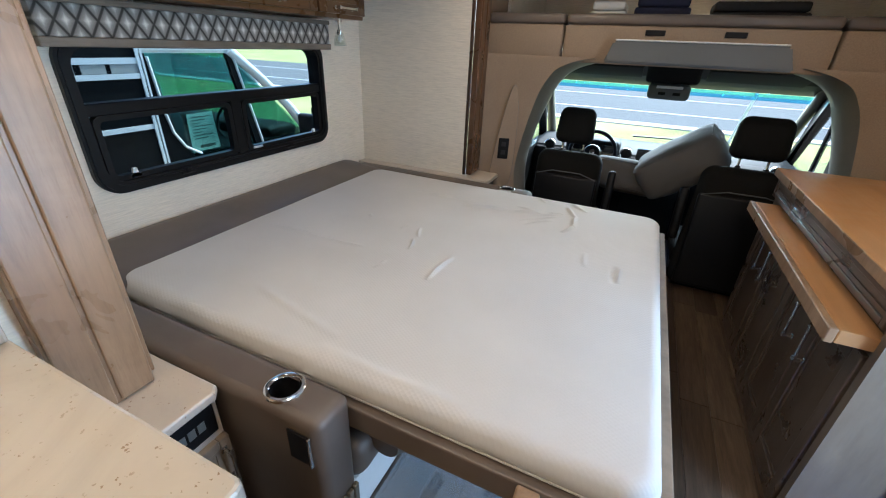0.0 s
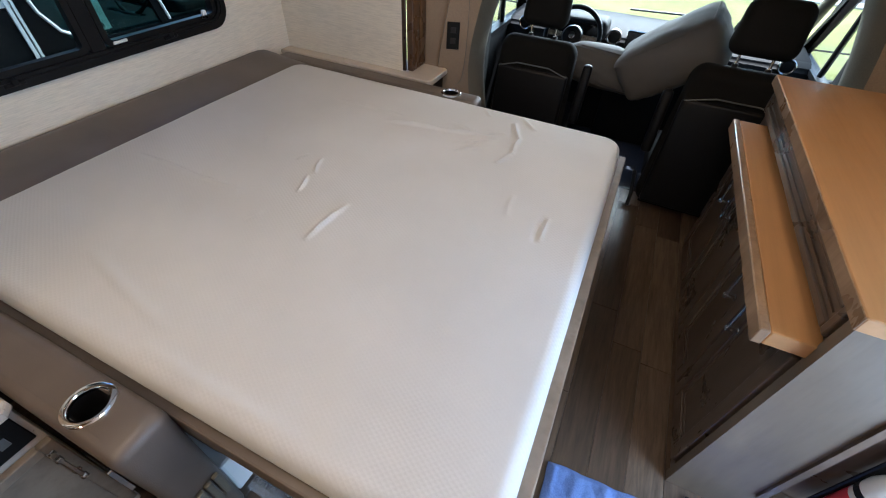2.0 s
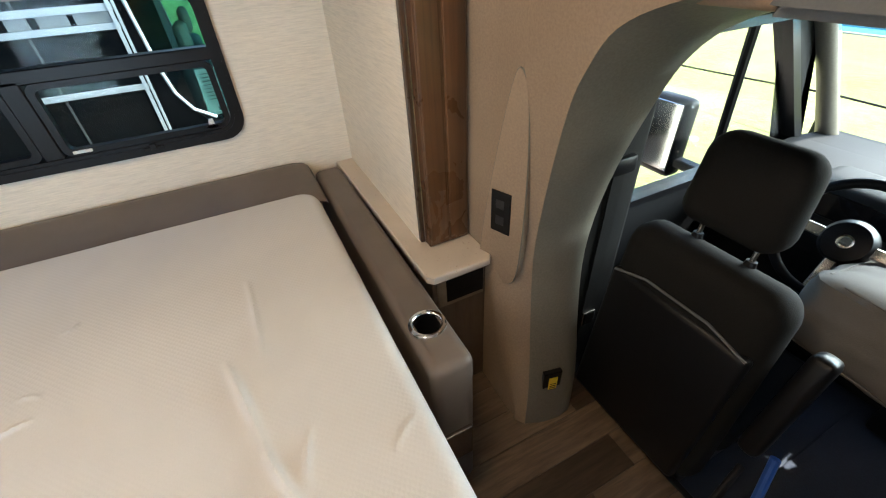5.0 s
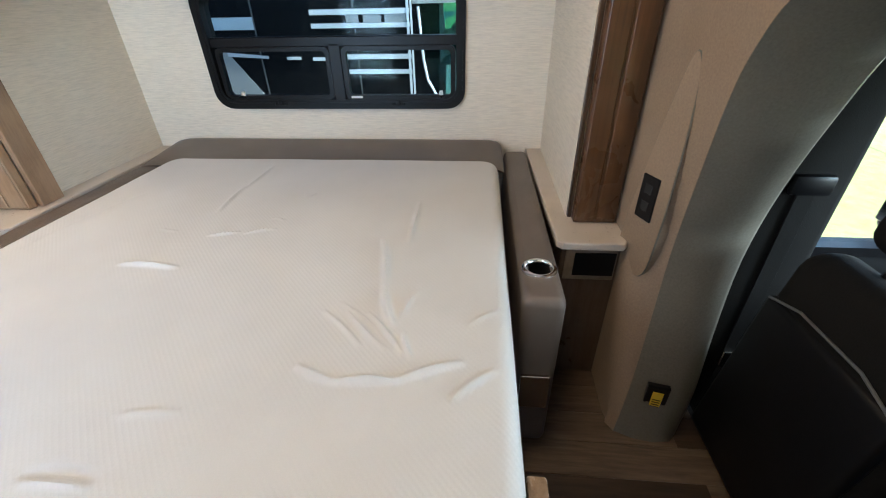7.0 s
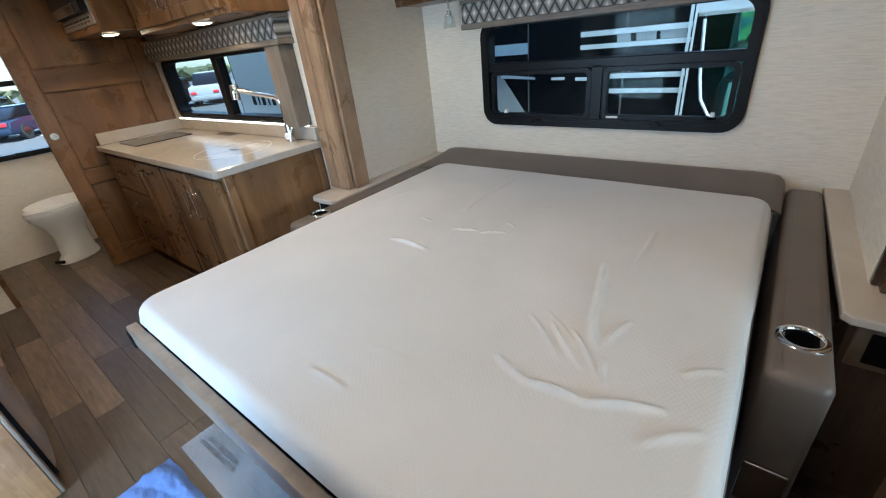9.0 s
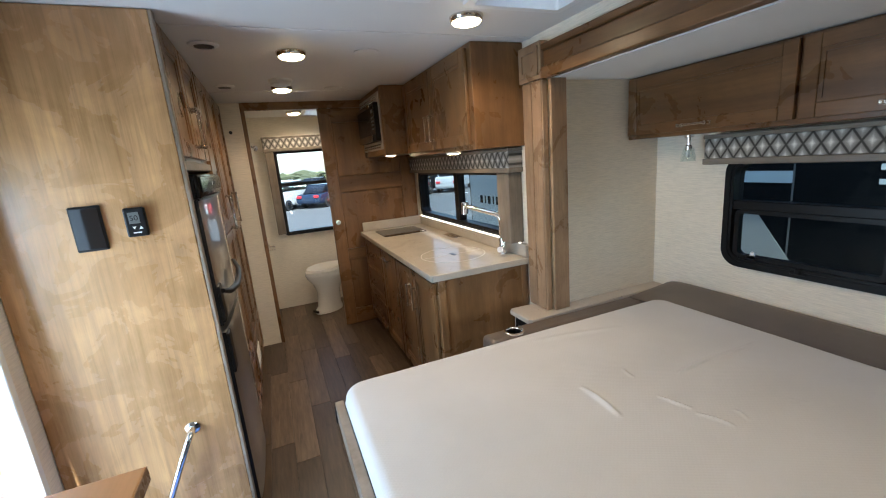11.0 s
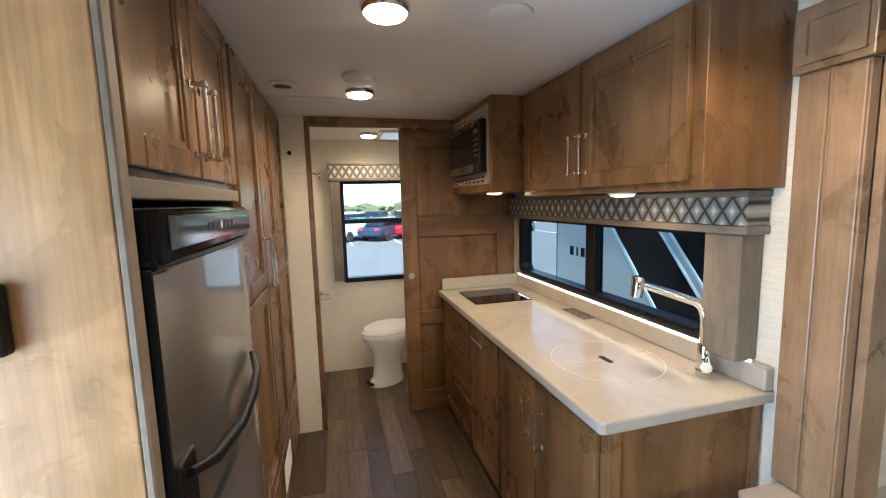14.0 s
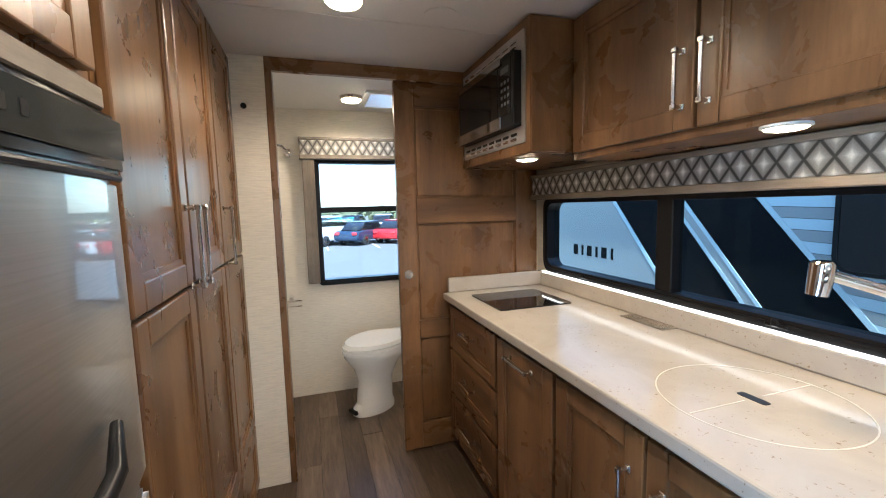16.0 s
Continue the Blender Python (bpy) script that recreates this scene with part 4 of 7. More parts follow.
part("oven_door", box((-1.80, 1.702, 0.0), (-1.20, 1.988, 0.045), 0.006, 2, f), BLACK, mo)
part("door_glass", box((-1.785, 1.752, 0.0452), (-1.33, 1.965, 0.048), 0.001, 1, f), BLACKGLASS, mo)
part("control_panel", box((-1.325, 1.752, 0.0452), (-1.215, 1.965, 0.047), 0.001, 1, f), BLACKGLASS, mo)
bm = B()
for a in range(4):
    for b in range(3):
        bx(bm, (-1.30 + b * 0.028, 1.79 + a * 0.028, 0.0472), (-1.283 + b * 0.028, 1.803 + a * 0.028, 0.0478), 0, 1, f)
part("keypad", bm, CABTRIM, mo)
part("display", box((-1.30, 1.915, 0.0472), (-1.23, 1.94, 0.048), 0, 1, f), CABTRIM, mo)
part("lower_trim", box((-1.80, 1.703, 0.0451), (-1.30, 1.752, 0.054), 0.004, 2, f), STEEL, mo, "polished steel door band")
part("upper_trim", box((-1.80, 1.955, 0.0451), (-1.30, 1.987, 0.054), 0.004, 2, f), STEEL, mo)


def puck(name, at, label, r=0.075, drop=0.03, up_cab=False):
    p = thing(name, at, label, "lamp", "ceiling lamps" if not up_cab else "under-cabinet lamps")
    x, y, z = at
    part("trim_ring", lathe(B(), [(r, 0.0), (r, -0.006), (r * 0.93, -drop * 0.55), (r * 0.87, -drop * 0.7), (r * 0.85, -0.001)], (x, y, z), 32), NICKEL if not up_cab else WHITE, p, smooth=True)
    part("lens", lathe(B(), [(r * 0.855, -drop * 0.45), (r * 0.78, -drop * 0.95), (r * 0.45, -drop * 1.2), (0.002, -drop * 1.28)], (x, y, z), 32), LAMP_GLOW, p, "lit frosted lens", True)
    return p


# the last two fixtures are added to go with the unseen fill lamps
for p in ((1.146, -0.289), (1.165, -1.19), (0.475, 0.311), (1.02, -2.45), (0.475, 1.90), (1.62, 1.60)):
    puck("ceiling_lamp", (p[0], p[1], CEILING - 0.0005), "round nickel-rimmed ceiling lamp, lit warm, two of the set added unseen", 0.072)
for p in ((0.255, -0.40, 1.559), (0.40, -1.33, 1.591)):
    puck("cabinet_lamp", p, "round lit lamp under a wall cabinet", 0.05, 0.012, True)


# ---- window valances ----
def valance(name, at, direction, u0, u1, v0, v1, w, fabric, legs, label, wood_mat):
    va = thing(name, at, label, "valance", "window valances")
    f = face_to(direction, at)
    h = v1 - v0
    part("fabric_face", box((u0 + 0.004, v0 + h * 0.2, 0.003), (u1 - 0.004, v1 - h * 0.14, w - 0.006), 0.006, 2, f), fabric, va, "grey and white diamond-pattern fabric")
    part("lower_rail", box((u0, v0, 0.003), (u1, v0 + h * 0.2, w), 0.003, 1, f), wood_mat, va)
    part("upper_rail", box((u0, v1 - h * 0.14, 0.003), (u1, v1, w), 0.003, 1, f), wood_mat, va)
    for l0, l1, lz in legs:
        part("side_board", box((l0, lz, 0.003), (l1, v0 - 0.001, w - 0.01), 0.003, 1, f), VALANCE_WOOD, va)
    return va


valance("valance", (KX, 0, 0), "+x", -1.845, -0.045, 1.415, 1.555, 0.105, diamond_mat("diamond_kitchen", "y", 0.066, 1.443, 0.0924), [(-0.20, -0.065, 0.995)], "diamond-pattern fabric valance over the kitchen window", VALANCE_WOOD_Y)
valance("valance", (SX, 0, 0), "+x", 0.525, 1.895, 1.385, 1.532, 0.12, diamond_mat("diamond_bed", "y", 0.062, 1.4144, 0.097), [], "diamond-pattern fabric valance over the bed window", VALANCE_WOOD_Y)
valance("valance", (0, BATH_Y, 0), "+y", -1.36, -0.52, 1.742, 1.893, 0.10, diamond_mat("diamond_bath", "x", 0.062, 1.772, 0.10), [(-1.345, -1.262, 0.86)], "diamond-pattern fabric valance over the bathroom window", VALANCE_WOOD)
strip = solid("led_strip", box((KX + 0.028, -1.83, 0.9895), (KX + 0.036, -0.06, 0.9990), 0.002), STRIP_GLOW, "lit warm strip light along the backsplash", "strip light")

# ---- cabinets and reading lamps over the bed ----
bc = thing("overhead_cabinet", (-0.7, 1.1, 1.54), "brown wood overhead cabinet above the bed", "cabinet")
part("body", box((SX + 0.003, S0 + 0.004, 1.542), (-0.605, 2.05, SLIDE_TOP - 0.003), 0.003), WOOD_Y, bc)
f = face_to("+x", (-0.604, 0, 0))
for u0, u1 in ((0.175, 0.985), (1.0, 1.64), (1.655, 2.04)):
    shaker(bc, f, u0, u1, 1.562, 1.862, WOOD_Y, ((u0 + u1) / 2, 1.59), "door", 0.055, 0.15, 90)
for y in (0.455, 1.965):
    rl = thing("reading_lamp", (SX + 0.13, y, 1.54), "small chrome reading lamp with a clear glass cup", "lamp", "reading lamps")
    part("mount", lathe(B(), [(0.022, 0.0), (0.022, -0.012), (0.008, -0.016), (0.008, -0.05), (0.016, -0.055), (0.016, -0.075)], (SX + 0.13, y, 1.541), 20), CHROME, rl, smooth=True)
    part("shade", lathe(B(), [(0.016, -0.062), (0.026, -0.075), (0.036, -0.115), (0.037, -0.135), (0.033, -0.132), (0.015, -0.07)], (SX + 0.13, y, 1.541), 24), GLASS, rl, "clear glass cup shade", True)
    part("bulb", lathe(B(), [(0.004, -0.075), (0.012, -0.09), (0.010, -0.11), (0.001, -0.118)], (SX + 0.13, y, 1.541), 14), WHITE, rl, smooth=True)

# ---- nightstand under the rear ledge ----
ns = thing("nightstand", (0.05, 0.14, 0), "small grey-brown nightstand with one door under a cream ledge", "nightstand")
part("body", box((KX + 0.002, 0.058, 0.0), (0.15, 0.248, 0.610), 0.002), LEDGE, ns)
f = face_to("+x", (0.151, 0, 0))
shaker(ns, f, 0.066, 0.246, 0.04, 0.475, GREY_LAMINATE, (0.222, 0.385), "door", 0.03, 0.12)
part("plinth", box((0.151, 0.062, 0.0), (0.160, 0.247, 0.035), 0.002), LEDGE, ns)
part("outlet_plate", box((0.075, 0.495, 0.0), (0.235, 0.595, 0.006), 0.004, 1, f), BLACK, ns, "black power outlet plate")
for k in range(4):
    part("socket", box((0.105 + k * 0.026, 0.530, 0.0061), (0.125 + k * 0.026, 0.560, 0.008), 0.002, 1, f), CABTRIM, ns)
ns2 = thing("nightstand", (0.03, 2.4, 0), "narrow wood cabinet under the front ledge with a black outlet", "nightstand")
part("body", box((KX + 0.002, 2.30, 0.0), (0.13, 2.50, 0.610), 0.002), WOOD_DARK, ns2)
f = face_to("+x", (0.131, 0, 0))
part("outlet_frame", box((2.315, 0.475, 0.0), (2.49, 0.605, 0.008), 0.003, 1, f), GREY_LAMINATE, ns2)
part("outlet_plate", box((2.345, 0.495, 0.0081), (2.485, 0.59, 0.013), 0.003, 1, f), BLACK, ns2, "black power outlet plate")
part("side_skirt", box((0.0, 0.044, 0.0), (0.03, 0.0565, 0.61), 0.002), WHITE, ns)

# ---- details of the sofa bed ----
part("seat_base", box((-0.55, 0.395, 0.0), (0.43, 2.13, 0.20), 0.01, 2), WHITE, bed, "pale sofa base panel")
part("seat_cushion", soft((-0.50, 0.42, 0.201), (0.46, 2.10, 0.36), 0.05, 4), VINYL, bed, "", True)
part("bolster", sweep(B(), [(0.50, 0.50, 0.33), (0.50, 0.56, 0.33), (0.50, 1.9, 0.33), (0.50, 1.96, 0.33)], [0.05, 0.085, 0.085, 0.05], 20), VINYL, bed, "rolled taupe cushion edge", True)
f = face_to("+x", (0.483, 0, 0))
for k in range(4):
    part("strap_rib", box((0.285 + k * 0.024, 0.20, 0.0), (0.304 + k * 0.024, 0.315, 0.014), 0.004, 2, f), PILLARTRIM, bed)
f = face_to("-y", (0, 0.2625, 0))
part("bright_edge", box((0.452, 0.50, 0.0), (0.458, 0.60, 0.010), 0.001, 1, f), CHROME, bed)
part("recliner_plate", box((0.4835, 2.15, 0.22), (0.497, 2.24, 0.36), 0.004, 2), NICKEL, bed)

# ---- tall cabinets and fridge along the entry side ----
fp = thing("tall_cabinet", (1.9, -0.2, 0), "tall cabinet round the fridge with a knotty oak end panel", "cabinet")
part("side_panel", box((1.632, 0.197, 0.0), (PX - 0.003, 0.227, CEILING - 0.003), 0.002), OAK, fp, "knotty oak end panel")
part("edge_strip", box((1.618, 0.195, 0.0), (1.631, 0.2275, CEILING - 0.003), 0.003), GREY_LAMINATE, fp)
part("top_box", box((1.64, -0.56, 1.60), (PX - 0.003, 0.194, CEILING - 0.003)), WOOD, fp)
part("shelf_strip", box((1.622, -0.56, 1.562), (PX - 0.003, 0.194, 1.598), 0.003), VALANCE_WOOD_Y, fp)
f = face_to("-x", (1.639, 0, 0))
shaker(fp, f, -0.185, 0.165, 1.615, 2.075, WOOD, (0.135, 1.745), "door", 0.06, 0.17)
shaker(fp, f, 0.18, 0.535, 1.615, 2.075, WOOD, (0.212, 1.745), "door", 0.06, 0.17)
fr = thing("fridge", (1.9, -0.2, 0.04), "stainless steel fridge-freezer with black trim and curved handles", "fridge")
part("body", box((1.655, -0.55, 0.04), (PX - 0.02, 0.19, 1.548)), BLACK, fr)
FRIDGEBLACK = plain("glossy_black_panel", (0.006, 0.006, 0.007), 0.18, vary=0.1, bump_by=0.0, spec=0.2)
bm = prism(B(), [(-0.548, 1.655), (-0.548, 1.604), (-0.525, 1.592), (0.16, 1.590), (0.185, 1.602), (0.185, 1.655)], 1.452, 1.545, Matrix(((0, 1, 0, 0), (1, 0, 0, 0), (0, 0, 1, 0), (0, 0, 0, 1))))
bmesh.ops.bevel(bm, geom=list(bm.edges), offset=0.008, segments=2, affect="EDGES")
part("control_panel", bm, FRIDGEBLACK, fr, "glossy black control panel", True)
# lighter than the black panel: the reflected sky's grey is in the colour
part("display", box((1.5865, -0.515, 1.474), (1.5895, 0.15, 1.534), 0.001), plain("grey_sheen_panel", (0.030, 0.034, 0.035), 0.10, vary=0.05, bump_by=0.0), fr, "glossy display strip with grey sheen in its colour")
for k in range(7):
    part("button", box((1.5855, -0.285 + k * 0.034, 1.495), (1.5864, -0.272 + k * 0.034, 1.513)), WHITE if k == 3 else BLACK, fr)
part("gasket_lip", sweep(B(), [(1.606, 0.180, 1.449), (1.594, 0.0, 1.449), (1.590, -0.2, 1.449), (1.594, -0.40, 1.449), (1.606, -0.54, 1.449)], 0.006, 8), BLACK, fr, "", True)


def fridge_door(z0, z1, name):
    bm = B()
    n = 14
    rows = []
    for k in range(n + 1):
        y = -0.545 + 0.725 * k / n
        t = 2 * k / n - 1
        rows.append((y, 1.612 - 0.012 * (1 - t ** 4) - 0.006 * (1 - t * t)))
    outline = [(x, y) for y, x in rows] + [(1.652, rows[-1][0]), (1.652, rows[0][0])]
    prism(bm, outline, z0, z1)
    bmesh.ops.bevel(bm, geom=[e for e in bm.edges if abs(e.verts[0].co.z - e.verts[1].co.z) < 1e-6 and e.verts[0].co.x < 1.62 and e.verts[1].co.x < 1.62], offset=0.008, segments=2, affect="EDGES")
    d = part("fridge_door", bm, FRIDGE_STEEL, fr, name, True)
    part("edge_trim", box((1.606, 0.1815, z0), (1.652, 0.187, z1), 0.002), BLACK, d)
    return d


d1 = fridge_door(0.935, 1.445, "stainless freezer door")
d2 = fridge_door(0.06, 0.905, "stainless fridge door")
for d, z0, z1 in ((d1, 0.945, 1.10), (d2, 0.72, 0.895)):
    part("handle_pocket", box((1.596, 0.105, z0), (1.64, 0.183, z1), 0.006, 2), BLACK, d)
part("handle", sweep(B(), [(1.590, 0.16, 1.075), (1.572, 0.08, 1.05), (1.560, -0.08, 1.032), (1.560, -0.22, 1.036), (1.564, -0.33, 1.060), (1.588, -0.40, 1.095)], [0.009, 0.013, 0.014, 0.014, 0.012, 0.008], 10), BLACK, d1, "curved black handle", True)

pan = thing("pantry_cabinet", (1.9, -1.2, 0), "tall stained wood pantry with three framed doors", "cabinet")
part("body", box((1.642, -1.842, 0.0), (PX - 0.003, -0.572, CEILING - 0.003)), WOOD, pan)
f = face_to("-x", (1.641, 0, 0))
for u0, u1, hu in ((0.585, 0.985, 0.955), (1.0, 1.40, 1.03), (1.415, 1.83, 1.45)):
    d = shaker(pan, f, u0, u1, 1.20, 2.075, WOOD, None, "door", 0.06)
    shaker(pan, f, u0, u1, 0.36, 1.19, WOOD, None, "door", 0.06)
    bar_handle(d, f @ Matrix.Translation((hu, 1.30, 0.021)), 0.22)
    shaker(pan, f, u0, u1, 0.05, 0.345, WOOD, None, "drawer", 0.06)
vg = part("vent_grille", box((1.06, 0.12, 0.011), (1.34, 0.28, 0.018), 0.002, 1, f), WHITE, pan, "white louvred vent")
for k in range(7):
    part("slat", box((1.07, 0.133 + k * 0.02, 0.018), (1.33, 0.143 + k * 0.02, 0.023), 0.002, 1, f), WHITE, vg)

# things fixed to the oak panel
f = face_to("+y", (0, 0.228, 0))
tb = thing("touch_screen", (1.94, 0.23, 1.39), "black wall-mounted control tablet on the oak panel", "control panel")
part("bezel", box((-1.985, 1.312, 0.0), (-1.895, 1.468, 0.014), 0.005, 2, f), BLACK, tb)
part("screen", box((-1.979, 1.320, 0.0141), (-1.901, 1.460, 0.0155), 0, 1, f), BLACKGLASS, tb)
th = thing("thermostat", (1.80, 0.23, 1.39), "small black thermostat with a grey display on the oak panel", "thermostat")
part("case", box((-1.832, 1.345, 0.0), (-1.768, 1.448, 0.024), 0.006, 2, f), BLACK, th)
part("display", box((-1.818, 1.392, 0.0241), (-1.786, 1.432, 0.0255), 0, 1, f), CABTRIM, th)
for k in range(2):
    bm = B()
    u = -1.812 + k * 0.02
    prism(bm, [(u, 1.372), (u + 0.012, 1.372), (u + 0.006, 1.382)] if k else [(u, 1.382), (u + 0.012, 1.382), (u + 0.006, 1.372)], 0.0241, 0.0252, f)
    part("button", bm, WHITE, th)
part("print", box((-1.812, 1.358, 0.0241), (-1.788, 1.362, 0.0249), 0, 1, f), WHITE, th)
gh = thing("grab_handle", (1.82, 0.23, 0.4), "chrome grab handle on the oak panel by the entry", "handle")
part("bar", sweep(B(), [(1.785, 0.229, 0.552), (1.787, 0.262, 0.548), (1.795, 0.285, 0.535), (1.83, 0.295, 0.46), (1.90, 0.295, 0.30), (1.935, 0.285, 0.225), (1.943, 0.262, 0.21), (1.944, 0.229, 0.208)], 0.0125, 14), CHROME, gh, smooth=True)
for p in ((1.785, 0.552), (1.944, 0.208)):
    part("flange", lathe(B(), [(0.026, 0.0), (0.026, 0.004), (0.015, 0.009)], (0, 0, 0), 20, f @ Matrix.Translation((-p[0], p[1], 0))), CHROME, gh, smooth=True)

# ---- dresser beside the entry ----
pc = thing("dresser", (1.9, 1.7, 0), "dark stained dresser with a tan top, sliding tray and framed doors", "dresser")
part("body", box((1.722, 1.086, 0.0), (PX - 0.003, 2.395, 0.897)), WOOD_DARK, pc)
slab(pc, "top", [(1.682, 1.030), (PX - 0.003, 1.030), (PX - 0.003, 2.412), (1.682, 2.412)], 0.899, 0.938, BUTCHER, 0.004, "warm maple-coloured top")
part("top_edge", box((1.6805, 1.0285, 0.901), (1.6835, 2.4135, 0.936), 0.001), POST_WOOD, pc)
part("top_edge", box((1.684, 1.0285, 0.901), (PX - 0.004, 1.0305, 0.936), 0.001), BUTCHER, pc)
bm = B()
f = face_to("-y", (0, 1.05, 0))
ring(bm, rrect(1.70, PX - 0.003, 0.0, 0.897, 0.002, 1), rrect(1.915, 2.125, 0.17, 0.66, 0.004, 1), -0.033, 0.0, f)
part("end_panel", bm, END_LAMINATE, pc, "beige grained laminate end panel with a niche")
bm = B()
ring(bm, rrect(1.898, 2.142, 0.155, 0.675, 0.004, 1), rrect(1.917, 2.123, 0.172, 0.658, 0.004, 1), 0.0, 0.010, f)
part("niche_trim", bm, WOOD_DARK, pc)
tray = part("tray", box((1.612, 1.078, 0.740), (1.718, 2.262, 0.785), 0.004, 2), BUTCHER, pc, "sliding maple tray")
part("tray_edge", box((1.588, 1.076, 0.738), (1.6115, 2.264, 0.786), 0.003), POST_WOOD, pc)
f = face_to("-x", (1.721, 0, 0))
shaker(pc, f, -2.385, -1.10, 0.800, 0.893, WOOD_DARK_Y, None, "drawer", 0.025)
edges = [-2.385, -2.035, -1.735, -1.425, -1.10]
for k in range(4):
    hu = (-2.098, -1.97, -1.50, -1.35)[k]
    shaker(pc, f, edges[k] + 0.006, edges[k + 1] - 0.006, 0.045, 0.705, WOOD_DARK, (hu, 0.565), "door", 0.055, 0.15)
part("toe_kick", box((1.712, 1.10, 0.0), (1.7215, 2.38, 0.04)), WOOD_DARK, pc)

# fire extinguisher lying in the niche bracket
fe = thing("fire_extinguisher", (2.02, 1.07, 0.36), "white fire extinguisher with a red label in a niche", "fire extinguisher")
am = Matrix.Translation((2.02, 1.022, 0.215))
part("bracket", box((1.985, 1.05, 0.20), (2.055, 1.06, 0.60), 0.003), BLACK, fe)
part("cylinder", lathe(B(), [(0.030, 0.0), (0.036, 0.008), (0.036, 0.25), (0.030, 0.275), (0.014, 0.29), (0.014, 0.31)], (0, 0, 0), 28, am), WHITE, fe, smooth=True)
part("label", lathe(B(), [(0.0364, 0.06), (0.0364, 0.18)], (0, 0, 0), 28, am), REDPAINT, fe, "red printed label", True)
part("print", lathe(B(), [(0.0367, 0.082), (0.0367, 0.088)], (0, 0, 0), 28, am), WHITE, fe)
part("notice", box((-0.022, -0.0375, 0.028), (0.018, -0.034, 0.055), 0.001, 1, am), BLUEPLASTIC, fe, "small blue pictogram print")
for k in range(3):
    part("print_line", box((-0.020, -0.0376, 0.105 + k * 0.018), (0.020 - 0.006 * k, -0.034, 0.110 + k * 0.018), 0, 1, am), WHITE, fe)
part("strap", lathe(B(), [(0.0375, 0.20), (0.0375, 0.22)], (0, 0, 0), 28, am), BLACK, fe)
part("valve", box((-0.012, -0.03, 0.31), (0.012, 0.03, 0.345), 0.004, 1, am), BLACK, fe)

# ---- entry floor: step frame, mat and towel ----
st = thing("entry_mat", (1.95, 0.65, 0.0), "black framed step mat at the entry door", "mat")
bm = B()
ring(bm, rrect(1.757, 2.20, 0.27, 1.02, 0.006, 2), rrect(1.79, 2.17, 0.30, 0.985, 0.004, 2), 0.001, 0.016)
part("frame", bm, BLACK, st)
part("tread", box((1.791, 0.301, 0.001), (2.169, 0.984, 0.008)), RUBBER, st)
for k in range(16):
    part("rib", box((1.80, 0.315 + k * 0.042, 0.008), (2.16, 0.325 + k * 0.042, 0.0105), 0.001), RUBBER, st)
bm = B()
n, mrows = 140, 90
q = [Vector((1.315, 0.925)), Vector((2.045, 0.965)), Vector((2.06, 0.47)), Vector((1.325, 0.445))]
gridv = []
for i in range(n + 1):
    row = []
    for j in range(mrows + 1):
        s, t = i / n, j / mrows
        p = (q[0] * (1 - s) + q[1] * s) * (1 - t) + (q[3] * (1 - s) + q[2] * s) * t
        h = 0.024 + 0.030 * max(0.0, noise.noise(Vector((p.x * 9 + p.y * 2, p.y * 2.2, 3)))) + 0.010 * noise.noise(Vector((p.x * 25, p.y * 9, 1))) + 0.007 * abs(noise.noise(Vector((p.x * 13 + p.y * 3, p.y * 5, 7)))) + 0.0035 * noise.noise(Vector((p.x * 60, p.y * 55, 4)))
        ed = min(s, 1 - s, t, 1 - t)
        row.append(bm.verts.new((p.x + 0.006 * noise.noise(Vector((0, p.y * 12, 0))), p.y + 0.008 * noise.noise(Vector((p.x * 12, 0, 0))), 0.018 + (h - 0.018) * min(1, ed * 30))))
    gridv.append(row)
for i in range(n):
    for j in range(mrows):
        bm.faces.new((gridv[i][j], gridv[i + 1][j], gridv[i + 1][j + 1], gridv[i][j + 1]))
ret = bmesh.ops.extrude_face_region(bm, geom=list(bm.faces))
bmesh.ops.translate(bm, verts=[v for v in ret["geom"] if isinstance(v, bmesh.types.BMVert)], vec=(0, 0, -0.0075))
tw = thing("towel", (1.65, 0.7, 0.0), "blue terry towel spread creased over the entry floor", "towel")
part("cloth", bm, TOWEL, tw, smooth=True)

# floor socket for a table post
SOCKX, SOCKY = 1.20, 2.575
ts = thing("table_socket", (SOCKX, SOCKY, 0.0), "round white metal table socket screwed to the floor", "floor socket")
bm = B()
lathe(bm, [(0.034, 0.001), (0.080, 0.001), (0.080, 0.004), (0.070, 0.010), (0.036, 0.012), (0.034, 0.010)], (SOCKX, SOCKY, 0.0), 40)
for q in [q for q in bm.faces if len(q.verts) == 40]:
    bm.faces.remove(q)
part("flange", bm, WHITE, ts, "", True)
part("hole", lathe(B(), [(0.0335, 0.0006), (0.0335, 0.003)], (SOCKX, SOCKY, 0.0), 24), BLACK, ts, "dark post hole")
for k in range(6):
    a = 2 * math.pi * k / 6
    part("screw", lathe(B(), [(0.0055, 0.007), (0.0055, 0.011), (0.002, 0.0125)], (SOCKX + 0.062 * math.cos(a), SOCKY + 0.062 * math.sin(a), 0.0), 10), CABTRIM, ts)

# ---- bathroom ----
to = thing("toilet", (0.93, -2.5, 0.0), "white porcelain toilet with closed lid and foot pedal", "toilet")


